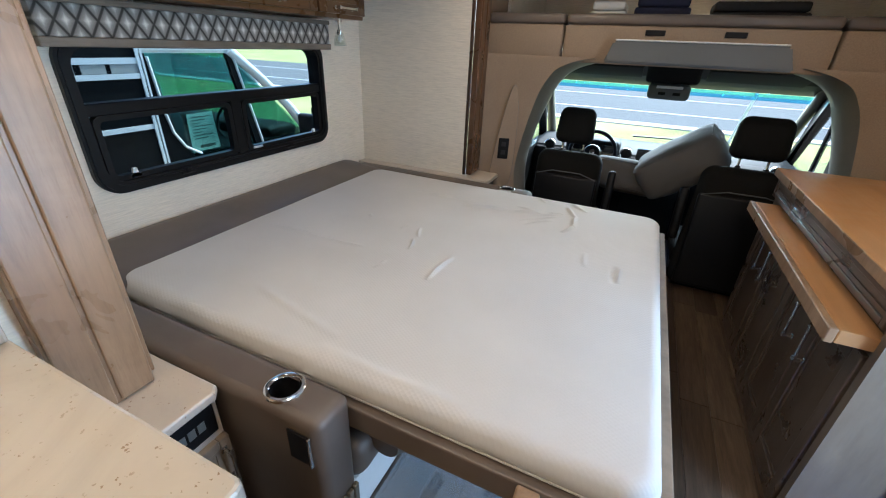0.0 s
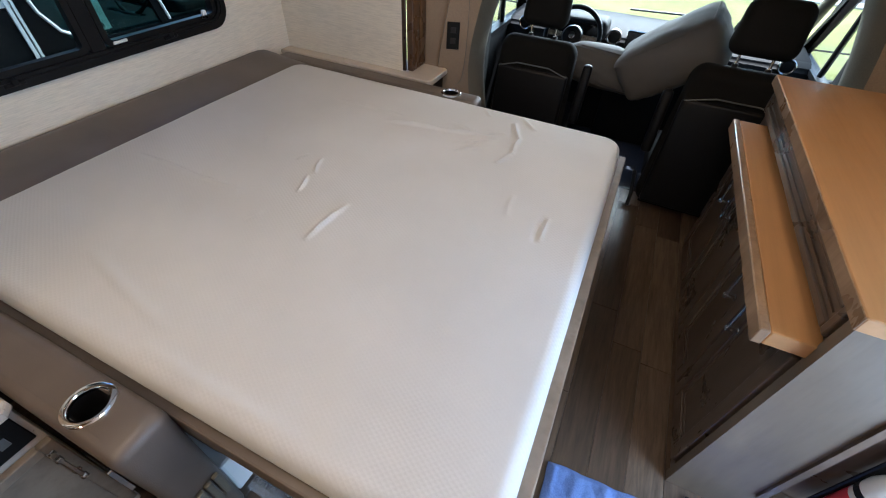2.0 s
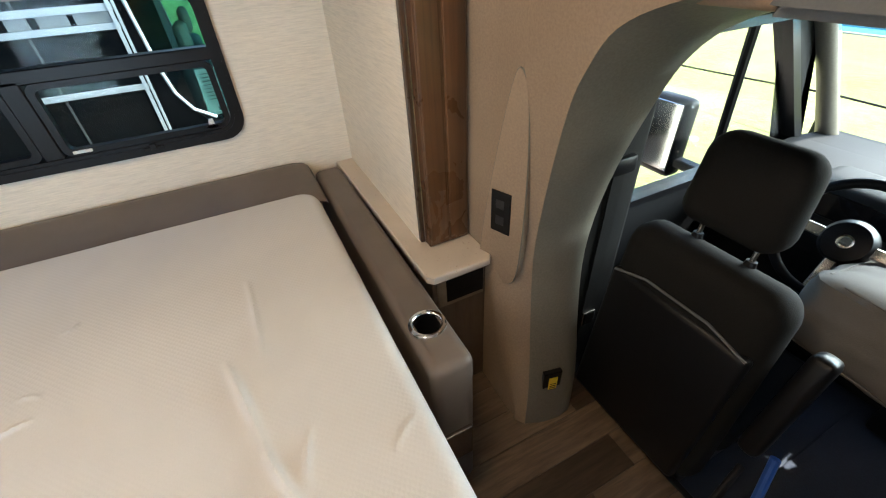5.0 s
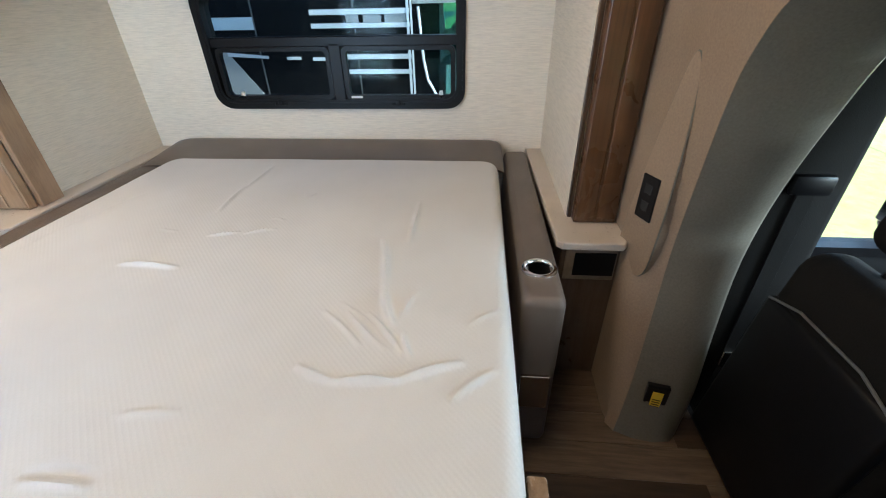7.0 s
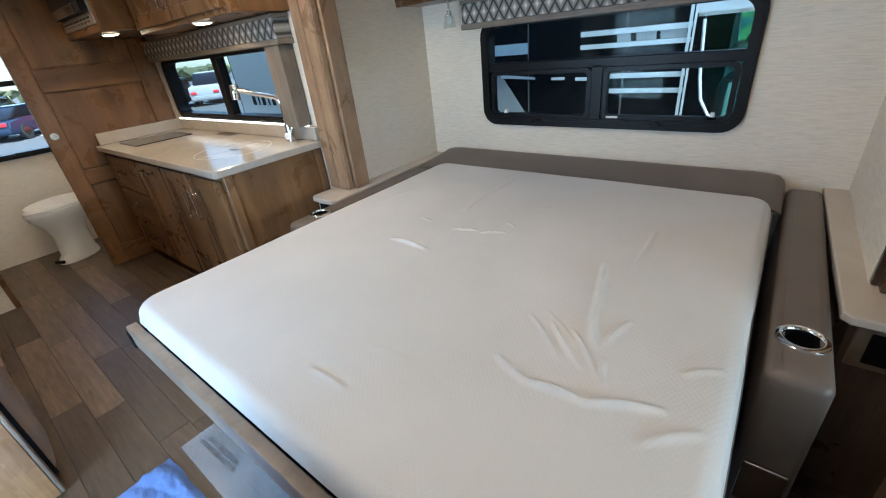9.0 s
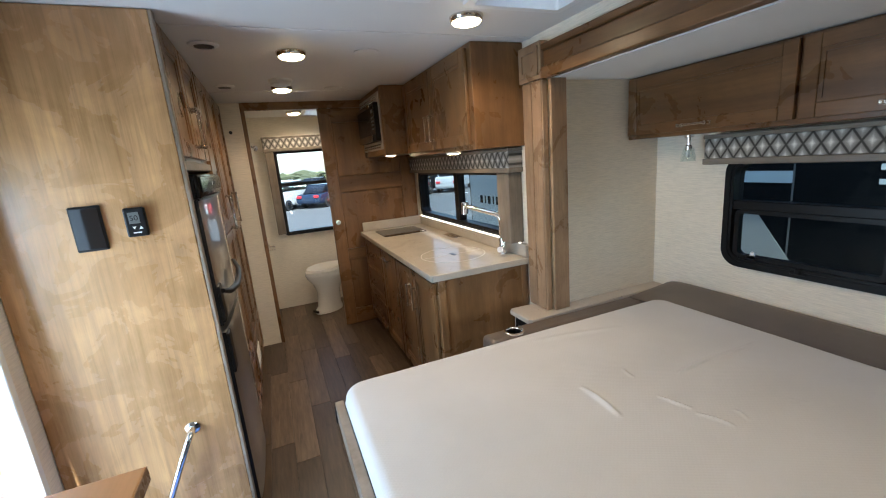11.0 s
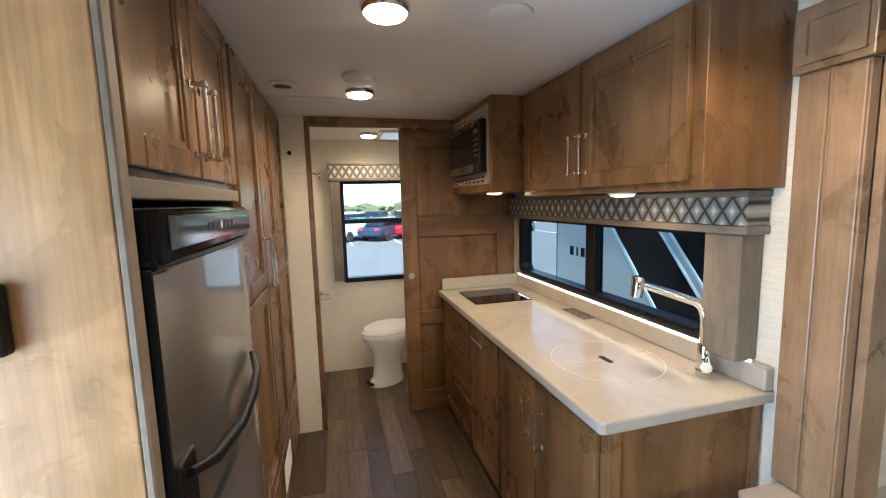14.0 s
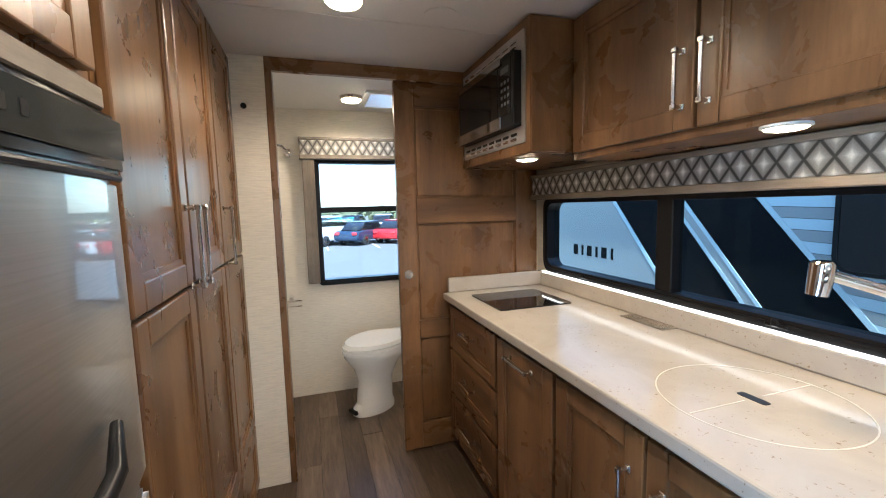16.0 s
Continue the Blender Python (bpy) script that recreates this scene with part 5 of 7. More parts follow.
def oval(bm, cx, cy, rx, ry, z0, z1, n=36, grow=1.0, front=0.0):
    a, b = [], []
    for k in range(n):
        t = 2 * math.pi * k / n
        c, s = math.cos(t), math.sin(t)
        e = 1 + front * max(0, c)
        a.append(bm.verts.new((cx + rx * e * c, cy + ry * s, z0)))
        b.append(bm.verts.new((cx + rx * e * c * grow, cy + ry * s * grow, z1)))
    for j in range(n):
        bm.faces.new((a[j], a[(j + 1) % n], b[(j + 1) % n], b[j]))
    bm.faces.new(a)
    bm.faces.new(b)
    return bm


prof = [(0.155, 0.105, 0.0, 0.95), (0.155, 0.105, 0.03, 0.95), (0.13, 0.095, 0.06, 0.94), (0.125, 0.095, 0.20, 0.93), (0.16, 0.13, 0.28, 0.92), (0.215, 0.17, 0.345, 0.915), (0.225, 0.178, 0.385, 0.915), (0.22, 0.174, 0.392, 0.915)]
bm = B()
rings = [[bm.verts.new((cx + rx * (1.12 if math.cos(2 * math.pi * k / 36) > 0 else 1.0) * math.cos(2 * math.pi * k / 36), -2.50 + ry * math.sin(2 * math.pi * k / 36), z)) for k in range(36)] for rx, ry, z, cx in prof]
for a, b in zip(rings, rings[1:]):
    for j in range(36):
        bm.faces.new((a[j], a[(j + 1) % 36], b[(j + 1) % 36], b[j]))
bm.faces.new(rings[0])
bm.faces.new(rings[-1])
part("bowl", bm, PORCELAIN, to, smooth=True)
bm = oval(B(), 0.915, -2.50, 0.225, 0.18, 0.394, 0.412, 36, 1.0, 0.13)
bmesh.ops.bevel(bm, geom=[e for e in bm.edges if e.calc_face_angle(0) > 1], offset=0.006, segments=2, affect="EDGES")
part("seat", bm, PORCELAIN, to, smooth=True)
bm = oval(B(), 0.913, -2.50, 0.222, 0.178, 0.415, 0.436, 36, 0.94, 0.13)
bmesh.ops.bevel(bm, geom=[e for e in bm.edges if e.calc_face_angle(0) > 0.8], offset=0.007, segments=3, affect="EDGES")
part("lid", bm, PORCELAIN, to, smooth=True)
part("hinge_block", soft((0.62, -2.60, 0.30), (0.72, -2.40, 0.43), 0.02, 3), PORCELAIN, to, smooth=True)
part("bowl_rim", oval(B(), 0.915, -2.50, 0.228, 0.182, 0.378, 0.393, 36, 1.0, 0.13), PORCELAIN, to, smooth=True)
part("pedal", soft((1.085, -2.56, 0.012), (1.135, -2.47, 0.035), 0.008, 2), BLACK, to, "black flush pedal")
to.matrix_basis = Matrix.Translation((0.93, -2.5, 0)) @ Matrix.Rotation(radians(30), 4, "Z") @ Matrix.Diagonal((1.0, 1.0, 1.14, 1.0))
tb = thing("towel_bar", (1.5, BATH_Y, 0.75), "small chrome towel bar on the bathroom wall", "towel bar")
part("bar", sweep(B(), [(1.53, BATH_Y + 0.05, 0.74), (1.40, BATH_Y + 0.05, 0.74)], 0.006, 10), CHROME, tb)
part("mount", sweep(B(), [(1.47, BATH_Y + 0.001, 0.755), (1.47, BATH_Y + 0.052, 0.755)], [0.02, 0.012], 14), CHROME, tb)
part("bar", sweep(B(), [(1.53, BATH_Y + 0.05, 0.70), (1.40, BATH_Y + 0.05, 0.70)], 0.004, 10), CHROME, tb)
rd = thing("shower_rod", (1.45, -2.5, 1.8), "chrome shower curtain rod ending at the wall", "rod")
part("rod", sweep(B(), [(1.43, BATH_Y + 0.002, 1.79), (1.46, -2.5, 1.79), (1.60, -2.2, 1.79)], 0.011, 12), CHROME, rd, smooth=True)
part("flange", sweep(B(), [(1.43, BATH_Y + 0.001, 1.79), (1.43, BATH_Y + 0.012, 1.79)], 0.028, 16), CHROME, rd)
dt = thing("wall_button", (1.572, BULK_Y + 0.056, 1.875), "small black round button on the bulkhead", "button")
part("button", sweep(B(), [(1.572, BULK_Y + 0.0552, 1.872), (1.572, BULK_Y + 0.064, 1.872)], 0.013, 16), BLACK, dt)

# ---- ceiling fittings ----
for p, r in (((1.515, -0.184), 0.062), ((1.517, -1.137), 0.062)):
    v = thing("ceiling_vent", (*p, CEILING), "round white ceiling air vent", "vent", "ceiling vents")
    part("rim", lathe(B(), [(r, 0), (r, -0.006), (r * 0.72, -0.012), (r * 0.7, -0.001)], (*p, CEILING - 0.0005), 28), WHITE, v, smooth=True)
    for k in range(6):
        yy = -r * 0.55 + k * r * 0.22
        part("slat", box((p[0] - r * 0.62, p[1] + yy - 0.003, CEILING - 0.010), (p[0] + r * 0.62, p[1] + yy + 0.003, CEILING - 0.003), 0.001), CABTRIM, v)
for p in ((0.775, -0.26), (0.806, -1.249)):
    v = thing("ceiling_speaker", (*p, CEILING), "round white flush ceiling speaker", "speaker", "ceiling speakers")
    part("grille", lathe(B(), [(0.065, 0), (0.065, -0.004), (0.05, -0.007), (0.001, -0.008)], (*p, CEILING - 0.0005), 28), CEIL, v, smooth=True)
v = thing("smoke_detector", (1.18, -0.955, CEILING), "white round smoke detector on the ceiling", "detector")
part("base", lathe(B(), [(0.075, 0), (0.075, -0.012), (0.066, -0.02)], (1.18, -0.955, CEILING - 0.0005), 30), WHITE, v, smooth=True)
part("cover", lathe(B(), [(0.062, -0.02), (0.058, -0.032), (0.03, -0.04), (0.001, -0.041)], (1.18, -0.955, CEILING - 0.0005), 30), WHITE, v, smooth=True)
ac = thing("air_conditioner", (1.05, 0.9, CEILING), "white ceiling air conditioner panel with dark grilles", "air conditioner")
part("shroud", box((0.72, 0.505, CEILING - 0.035), (1.40, 1.20, CEILING - 0.001), 0.012, 3), WHITE, ac)
for k in range(9):
    part("slot", box((0.98 + k * 0.03, 0.528, CEILING - 0.0365), (0.998 + k * 0.03, 0.540, CEILING - 0.0345)), BLACK, ac)
g = part("grille", box((0.80, 0.56, CEILING - 0.039), (1.02, 1.10, CEILING - 0.0352), 0.001), BLACK, ac)
for k in range(16):
    part("slat", box((0.805 + k * 0.0135, 0.565, CEILING - 0.042), (0.811 + k * 0.0135, 1.095, CEILING - 0.0385)), WHITE, g)
acryl, ant, ab = nodes_of("translucent_acrylic", 0.4, 0, (0.30, 0.36, 0.44))
ab.inputs["Transmission Weight"].default_value = 0.85


def roof_hatch(x0, x1, y0, y1):
    cx, cy = (x0 + x1) / 2, (y0 + y1) / 2
    rh = thing("roof_hatch", (cx, cy, CEILING), "white framed roof hatch with a translucent dome", "roof hatch", "roof hatches")
    bm = ring(B(), rrect(x0 - 0.02, x1 + 0.02, y0 - 0.02, y1 + 0.02, 0.02, 3), rrect(x0 + 0.015, x1 - 0.015, y0 + 0.015, y1 - 0.015, 0.01, 3), CEILING - 0.014, CEILING + 0.15)
    part("frame", bm, WHITE, rh)
    r = (x1 - x0) * 0.69
    part("dome", lathe(B(), [(r, 0.0), (r * 0.93, 0.05), (r * 0.52, 0.09), (0.001, 0.10)], (cx, cy, CEILING + 0.152), 32), acryl, rh, "milky acrylic dome", True)


roof_hatch(*hatch)
roof_hatch(*bath_hatch)

# overhead cabinet beside the entry door
puck("ceiling_lamp", (1.15, 3.3, CEILING - 0.0005), "round nickel-rimmed ceiling lamp, lit warm, two of the set added unseen", 0.072)
oc = thing("entry_cabinet", (2.1, 1.5, 1.8), "brown wood cabinet high on the entry side", "cabinet")
part("body", box((2.0, 0.47, 1.845), (PX - 0.003, 2.45, CEILING - 0.003), 0.003), WOOD_Y, oc)
part("bottom_trim", box((1.992, 0.468, 1.815), (PX - 0.003, 2.45, 1.844), 0.003), WOOD_Y, oc)
ed = thing("entry_door_frame", (PX, 0.65, 0), "white metal frame round the open entry doorway", "door frame", kind="structure")
for y in (0.345, 1.005):
    part("jamb", box((PX - 0.02, y - 0.016, 0.0), (PX + 0.065, y + 0.016, 1.715), 0.003), WHITE, ed)
part("head", box((PX - 0.02, 0.36, 1.695), (PX + 0.065, 0.99, 1.715), 0.002), WHITE, ed)

# ---- between coach and cab ----
def pillar(name, flip):
    rows = [(0.0, 0.34, 2.497, 0.405, 2.515, 0.435, 2.69), (0.18, 0.29, 2.498, 0.365, 2.545, 0.40, 2.72), (0.4, 0.21, 2.50, 0.295, 2.58, 0.33, 2.75), (0.65, 0.14, 2.515, 0.252, 2.598, 0.29, 2.768), (0.9, 0.115, 2.53, 0.285, 2.588, 0.322, 2.77),
            (1.15, 0.10, 2.54, 0.35, 2.565, 0.405, 2.765), (1.26, 0.10, 2.54, 0.40, 2.558, 0.462, 2.76), (1.33, 0.10, 2.54, 0.455, 2.555, 0.545, 2.755), (1.375, 0.10, 2.54, 0.55, 2.555, 0.68, 2.75), (1.40, 0.10, 2.545, 0.66, 2.56, 0.82, 2.75)]
    dense = []
    for k in range(len(rows) - 1):
        p0, p1, p2, p3 = rows[max(k - 1, 0)], rows[k], rows[k + 1], rows[min(k + 2, len(rows) - 1)]
        for j in range(4):
            t = j / 4
            dense.append([p1[i] + 0.5 * t * (p2[i] - p0[i] + t * (2 * p0[i] - 5 * p1[i] + 4 * p2[i] - p3[i] + t * (3 * (p1[i] - p2[i]) + p3[i] - p0[i]))) for i in range(7)])
    rows = dense + [rows[-1]]
    fx = (lambda x: 2.33 - x) if flip else (lambda x: x)
    p = thing(name, (fx(0.2), 2.6, 0), "beige upholstered pillar with grey plastic trim between coach and cab", "pillar", "cab pillars", "structure")
    a, b = B(), B()
    up, gp = [], []
    for z, bxx, by, cxx, cy, ex, ey in rows:
        sec = [(-0.03, 2.505), (bxx - 0.02, by - 0.002), (bxx + 0.01, by + 0.004), ((bxx + cxx) / 2, (by + cy) / 2 - 0.012), (cxx, cy)]
        up.append([a.verts.new((fx(x), y, z)) for x, y in sec])
        sg = [(cxx, cy + 0.002), (cxx + (ex - cxx) * 0.35 + 0.014, cy + (ey - cy) * 0.33), (cxx + (ex - cxx) * 0.75 + 0.014, cy + (ey - cy) * 0.7), (ex, ey), (ex - 0.03, ey + 0.03), (ex - 0.09, ey + 0.035)]
        gp.append([b.verts.new((fx(x), y, z)) for x, y in sg])
    for bmx, g in ((a, up), (b, gp)):
        for r0, r1 in zip(g, g[1:]):
            for j in range(len(r0) - 1):
                bmx.faces.new((r0[j], r0[j + 1], r1[j + 1], r1[j]))
        ret = bmesh.ops.extrude_face_region(bmx, geom=list(bmx.faces))
        bmesh.ops.translate(bmx, verts=[v for v in ret["geom"] if isinstance(v, bmesh.types.BMVert)], vec=(0, 0.008, 0))
    part("upholstery", a, UPHOLSTERY, p, "beige fabric-covered panel", True)
    part("plastic_trim", b, PILLARTRIM, p, "grey-green vinyl arch trim", True)
    return p


pl = pillar("pillar", False)
pillar("pillar", True)
# leaf-shaped raised trim with an outlet
ln = Vector((0.34, -0.94, 0))
lm = Matrix.Identity(4)
for k in range(3):
    lm[k][0], lm[k][1], lm[k][2], lm[k][3] = (0.94, 0.34, 0)[k], (0, 0, 1)[k], ln[k], (0.182, 2.541, 0.0)[k]
knots_ = [(-0.085, 0.56), (-0.02, 0.545), (0.045, 0.57), (0.064, 0.72), (0.066, 0.95), (0.055, 1.14), (0.034, 1.215), (0.012, 1.205), (-0.018, 1.08), (-0.055, 0.88), (-0.082, 0.70)]
leaf = []
for k in range(len(knots_)):
    p0, p1, p2, p3 = (knots_[(k + j - 1) % len(knots_)] for j in range(4))
    for j in range(4):
        t = j / 4
        leaf.append(tuple(p1[i] + 0.5 * t * (p2[i] - p0[i] + t * (2 * p0[i] - 5 * p1[i] + 4 * p2[i] - p3[i] + t * (3 * (p1[i] - p2[i]) + p3[i] - p0[i]))) for i in range(2)))
bm = prism(B(), leaf, -0.06, 0.018, lm)
bmesh.ops.bevel(bm, geom=[e for e in bm.edges if e.calc_face_angle(0) > 0.9], offset=0.006, segments=3, affect="EDGES")
part("leaf_panel", bm, UPHOLSTERY, pl, "raised leaf-shaped trim panel", True)
# a thin dark tube draws the shaded groove round the leaf
part("leaf_piping", sweep(B(), [(u, v, 0.014) for u, v in leaf + leaf[:1]], 0.0032, 6, False, lm), PILLARTRIM, pl, "dark line drawn for the shadow round the leaf panel", True)
op = part("outlet", box((-0.045, 0.745, 0.018), (0.025, 0.885, 0.024), 0.004, 2, lm), BLACK, pl, "black outlet plate")
for v in (0.775, 0.83):
    part("socket", box((-0.025, v, 0.0241), (0.005, v + 0.03, 0.026), 0.002, 1, lm), RUBBER, op)
f = Matrix(((0.22, 0, 0.975, 0.392), (0.975, 0, -0.22, 2.625), (0, 1, 0, 0), (0, 0, 0, 1)))
sw = part("switch", box((-0.035, 0.115, -0.01), (0.035, 0.235, 0.010), 0.004, 2, f), BLACK, pl, "black switch plate with a yellow label")
part("yellow_label", box((-0.016, 0.135, 0.0101), (0.018, 0.212, 0.013), 0.002, 1, f), YELLOW, sw)
for k in range(4):
    part("print", box((-0.011, 0.142 + k * 0.011, 0.0131), (0.013, 0.146 + k * 0.011, 0.0136), 0, 1, f), BLACK, sw)
bp = thing("b_post", (0.2, 2.9, 0), "black plastic door post with a seat belt beside the driver's seat", "post", "door posts", "structure")
part("cover", soft((0.10, 2.80, -0.12), (0.235, 3.03, 1.36), 0.03, 3), SEATFAB, bp, "", True)
part("belt_guide", soft((0.225, 2.86, 0.86), (0.255, 2.97, 0.92), 0.012, 2), BLACK, bp, "", True)
part("belt", box((0.24, 2.885, 0.12), (0.245, 2.935, 0.89), 0.001), SEATFAB, bp, "black seat belt webbing")
part("buckle", soft((0.24, 2.88, 0.20), (0.262, 2.94, 0.27), 0.006, 2), NICKEL, bp)
bp2 = thing("b_post", (2.1, 2.9, 0), "black plastic door post beside the passenger seat", "post", "door posts", "structure")
part("cover", soft((2.07, 2.80, -0.12), (2.21, 3.03, 1.36), 0.03, 3), SEATFAB, bp2, "", True)

hd = thing("bunk_front", (1.1, 2.62, 1.4), "beige padded bunk front above the cab with seams", "bunk", kind="structure")
for x0, x1 in ((-0.02, 0.455), (0.465, 1.765), (1.775, PX - 0.002)):
    part("padded_panel", soft((x0, 2.575, 1.372), (x1, 2.65, 1.572), 0.014, 3), UPHOLSTERY, hd, "", True)
    part("top_roll", soft((x0, 2.585, 1.574), (x1, 2.78, 1.632), 0.022, 4), VINYL, hd, "brown padded roll", True)
for x in (0.955, 1.335):
    part("latch", box((x - 0.05, 2.566, 1.525), (x + 0.05, 2.5765, 1.553), 0.004, 2), BLACK, hd)
bm = B()
prism(bm, [(0.715, 1.380), (1.615, 1.380), (1.59, 1.44), (1.575, 1.495), (0.755, 1.495), (0.74, 1.44)], 0.0, 0.085, face_to("-y", (0, 2.574, 0)))
bmesh.ops.bevel(bm, geom=list(bm.edges), offset=0.012, segments=2, affect="EDGES")
part("header_shelf", bm, CABTRIM, hd, "grey moulded header tray")
part("tray_top", box((0.765, 2.492, 1.4955), (1.565, 2.57, 1.503), 0.003), WHITE, hd)
solid("bunk_floor", box((-0.02, 2.66, 1.45), (PX, 4.0, 1.56)), CABTRIM, "grey bunk floor over the cab", "bunk floor", kind="structure")
solid("bunk_wall", box((-0.06, 3.95, 1.45), (PX + 0.06, 4.0, CEILING + 0.05)), WALL, "cream front wall of the bunk", "wall", kind="structure")
solid("bunk_ceiling", box((-0.08, 2.95, CEILING), (PX + 0.06, 4.0, CEILING + 0.05)), CEIL, "off-white ceiling over the bunk", "ceiling", kind="structure")
for x in (-0.06, PX):
    solid("bunk_side", box((x, 2.95, 1.45), (x + 0.06, 3.95, CEILING)), WALL, "cream side wall of the bunk", "wall", kind="structure")
for x0, x1, zz, mt, lb in ((0.55, 0.78, 0.05, PAPER, "stack of papers and a pale folded cloth"), (0.80, 1.12, 0.06, plain("navy_cloth", (0.02, 0.022, 0.05), 0.9), "folded dark navy blanket"), (1.20, 1.68, 0.05, RUBBER, "folded black cover")):
    b_ = thing("folded_bundle", ((x0 + x1) / 2, 2.83, 1.56), lb + " on the bunk", "folded cloth", "things on the bunk")
    for k in range(3):
        part("fold", soft((x0 + 0.01 * k, 2.79, 1.561 + k * zz), (x1 - 0.012 * k, 3.06, 1.559 + (k + 1) * zz), 0.014, 3), mt, b_, "", True)

# ---- cab shell ----
solid("cab_floor", box((0.0, CAB_Y + 0.004, -0.16), (2.3, 4.6, -0.12)), CARPET, "dark blue-black carpeted cab floor", "floor", kind="structure")
solid("floor_edge", box((0.40, CAB_Y - 0.02, -0.12), (1.92, CAB_Y + 0.003, 0.003), 0.003), BLACK, "black edge strip where the coach floor steps down", "trim", kind="structure")
solid("cab_mat", box((0.93, 2.90, -0.119), (1.40, 3.75, -0.108), 0.006, 2), CARPET, "dark carpet mat between the seats", "mat")
solid("cab_roof", box((0.02, 2.70, 1.395), (2.28, 3.62, 1.42)), CABTRIM, "grey cab headliner", "ceiling", kind="structure")
bm = B()
prism(bm, [(-3.62, 1.395), (-3.62, 1.42), (-4.02, 1.23), (-3.98, 1.19), (-3.80, 1.27)], 0.02, 2.28, face_to("+x") @ Matrix.Diagonal((-1, 1, 1, 1)))
solid("sun_visor_band", bm, BLACK, "black header band above the windshield", "trim", kind="structure")
for x0, x1 in ((0.30, 0.92), (1.38, 2.02)):
    vm = Matrix.Translation((0, 3.64, 1.345)) @ Matrix.Rotation(radians(-24), 4, "X")
    vz = thing("sun_visor", ((x0 + x1) / 2, 3.64, 1.3), "folded dark sun visor above the windshield", "sun visor", "sun visors")
    part("pad", soft((x0, 0.0, -0.012), (x1, 0.20, 0.012), 0.01, 3, vm), DASH, vz, "", True)
rm = thing("overhead_console", (1.13, 3.6, 1.2), "dark grey overhead console with a rear-view mirror housing", "console")
part("housing", soft((0.95, 3.50, 1.235), (1.32, 3.70, 1.385), 0.03, 3), DASH, rm, "", True)
part("mirror_body", soft((0.985, 3.47, 1.125), (1.275, 3.60, 1.238), 0.03, 3), CABTRIM, rm, "", True)
part("lamp_lens", box((1.04, 3.466, 1.205), (1.22, 3.471, 1.225), 0.003), WHITE, rm)
for x in (1.06, 1.16):
    part("button", box((x, 3.465, 1.16), (x + 0.05, 3.4705, 1.18), 0.003), BLACK, rm)
for side, x in (("driver", 0.07), ("passenger", 2.19)):
    across = Matrix(((0, 0, 1, 0), (1, 0, 0, 0), (0, 1, 0, 0), (0, 0, 0, 1)))
    hole = [(3.06, 0.60), (3.70, 0.60), (4.28, 0.60), (3.77, 1.22), (3.06, 1.22)]
    trim_in = [(3.09, 0.63), (3.70, 0.63), (4.20, 0.63), (3.75, 1.19), (3.09, 1.19)]
    bm = ring(B(), [(2.87, -0.16), (3.70, -0.16), (4.55, -0.16), (3.84, 1.40), (2.87, 1.40)], hole, x, x + 0.05, across)
    bmesh.ops.recalc_face_normals(bm, faces=bm.faces)
    solid("cab_side", bm, DASH, "grey cab door panel with a window", "door", "cab doors", "structure")
    wd = thing("cab_window", (x, 3.4, 0.6), "black-trimmed cab door window", "window", "cab windows", "structure")
    sg = 1 if side == "driver" else -1
    part("seal", ring(B(), hole, trim_in, x - 0.01, x + 0.06, across), BLACK, wd)
    part("quarter_bar", sweep(B(), [(x + 0.025, 3.66, 0.60), (x + 0.025, 3.60, 1.21)], 0.018, 8), BLACK, wd)
    g = part("pane", prism(B(), hole, x + 0.02, x + 0.024, across), GLASS, wd)
    g.visible_shadow = False
    ap = thing("a_pillar", (x, 4.0, 0.6), "light grey windshield pillar trim", "pillar", "windshield pillars", "structure")
    xi = x + (0.07 if side == "driver" else -0.02)
    part("trim", sweep(B(), [(xi, 3.80, 1.36), (xi, 3.93, 1.20), (xi, 4.18, 0.93), (xi, 4.45, 0.62)], [0.045, 0.04, 0.038, 0.045], 12), PILLARTRIM, ap, smooth=True)
    dm = thing("side_mirror", (x + sg * -0.3, 3.7, 0.6), "black door mirror with a bright glass", "mirror", "door mirrors")
    cxm = x - sg * 0.22 + (0.05 if side == "passenger" else 0)
    part("shell", soft((cxm - 0.10, 3.60, 0.52), (cxm + 0.10, 3.70, 0.88), 0.035, 3), BLACK, dm, "", True)
    part("mirror_glass", box((cxm - 0.085, 3.592, 0.56), (cxm + 0.085, 3.5985, 0.865), 0.002), CHROME, dm)
    part("arm", box((min(cxm, x), 3.62, 0.58), (max(cxm, x), 3.68, 0.62), 0.01, 2), BLACK, dm)
ws = thing("windshield", (1.15, 4.2, 0.66), "wide clear windshield with a black border", "window", kind="structure")
wlen = 0.80
bm = B()
prism(bm, [(0.12, 0.0), (2.18, 0.0), (2.14, wlen), (0.16, wlen)], 0.0, 0.005, Matrix.Translation((0, 4.50, 0.62)) @ Matrix(((1, 0, 0, 0), (0, -0.70, 0.714, 0), (0, 0.714, 0.70, 0), (0, 0, 0, 1))))
g = part("glass", bm, GLASS, ws)
g.visible_shadow = False
sh = part("shade_band", prism(B(), [(0.155, wlen - 0.075), (2.145, wlen - 0.075), (2.14, wlen), (0.16, wlen)], -0.006, -0.002, Matrix.Translation((0, 4.50, 0.62)) @ Matrix(((1, 0, 0, 0), (0, -0.70, 0.714, 0), (0, 0.714, 0.70, 0), (0, 0, 0, 1)))), glass_mat("blue_shade_glass", (0.42, 0.76, 0.92), 0.01), ws, "blue tinted shade band")
sh.visible_shadow = False
part("wiper", sweep(B(), [(0.95, 4.52, 0.665), (1.50, 4.50, 0.69), (1.55, 4.47, 0.715)], 0.008, 8), BLACK, ws)

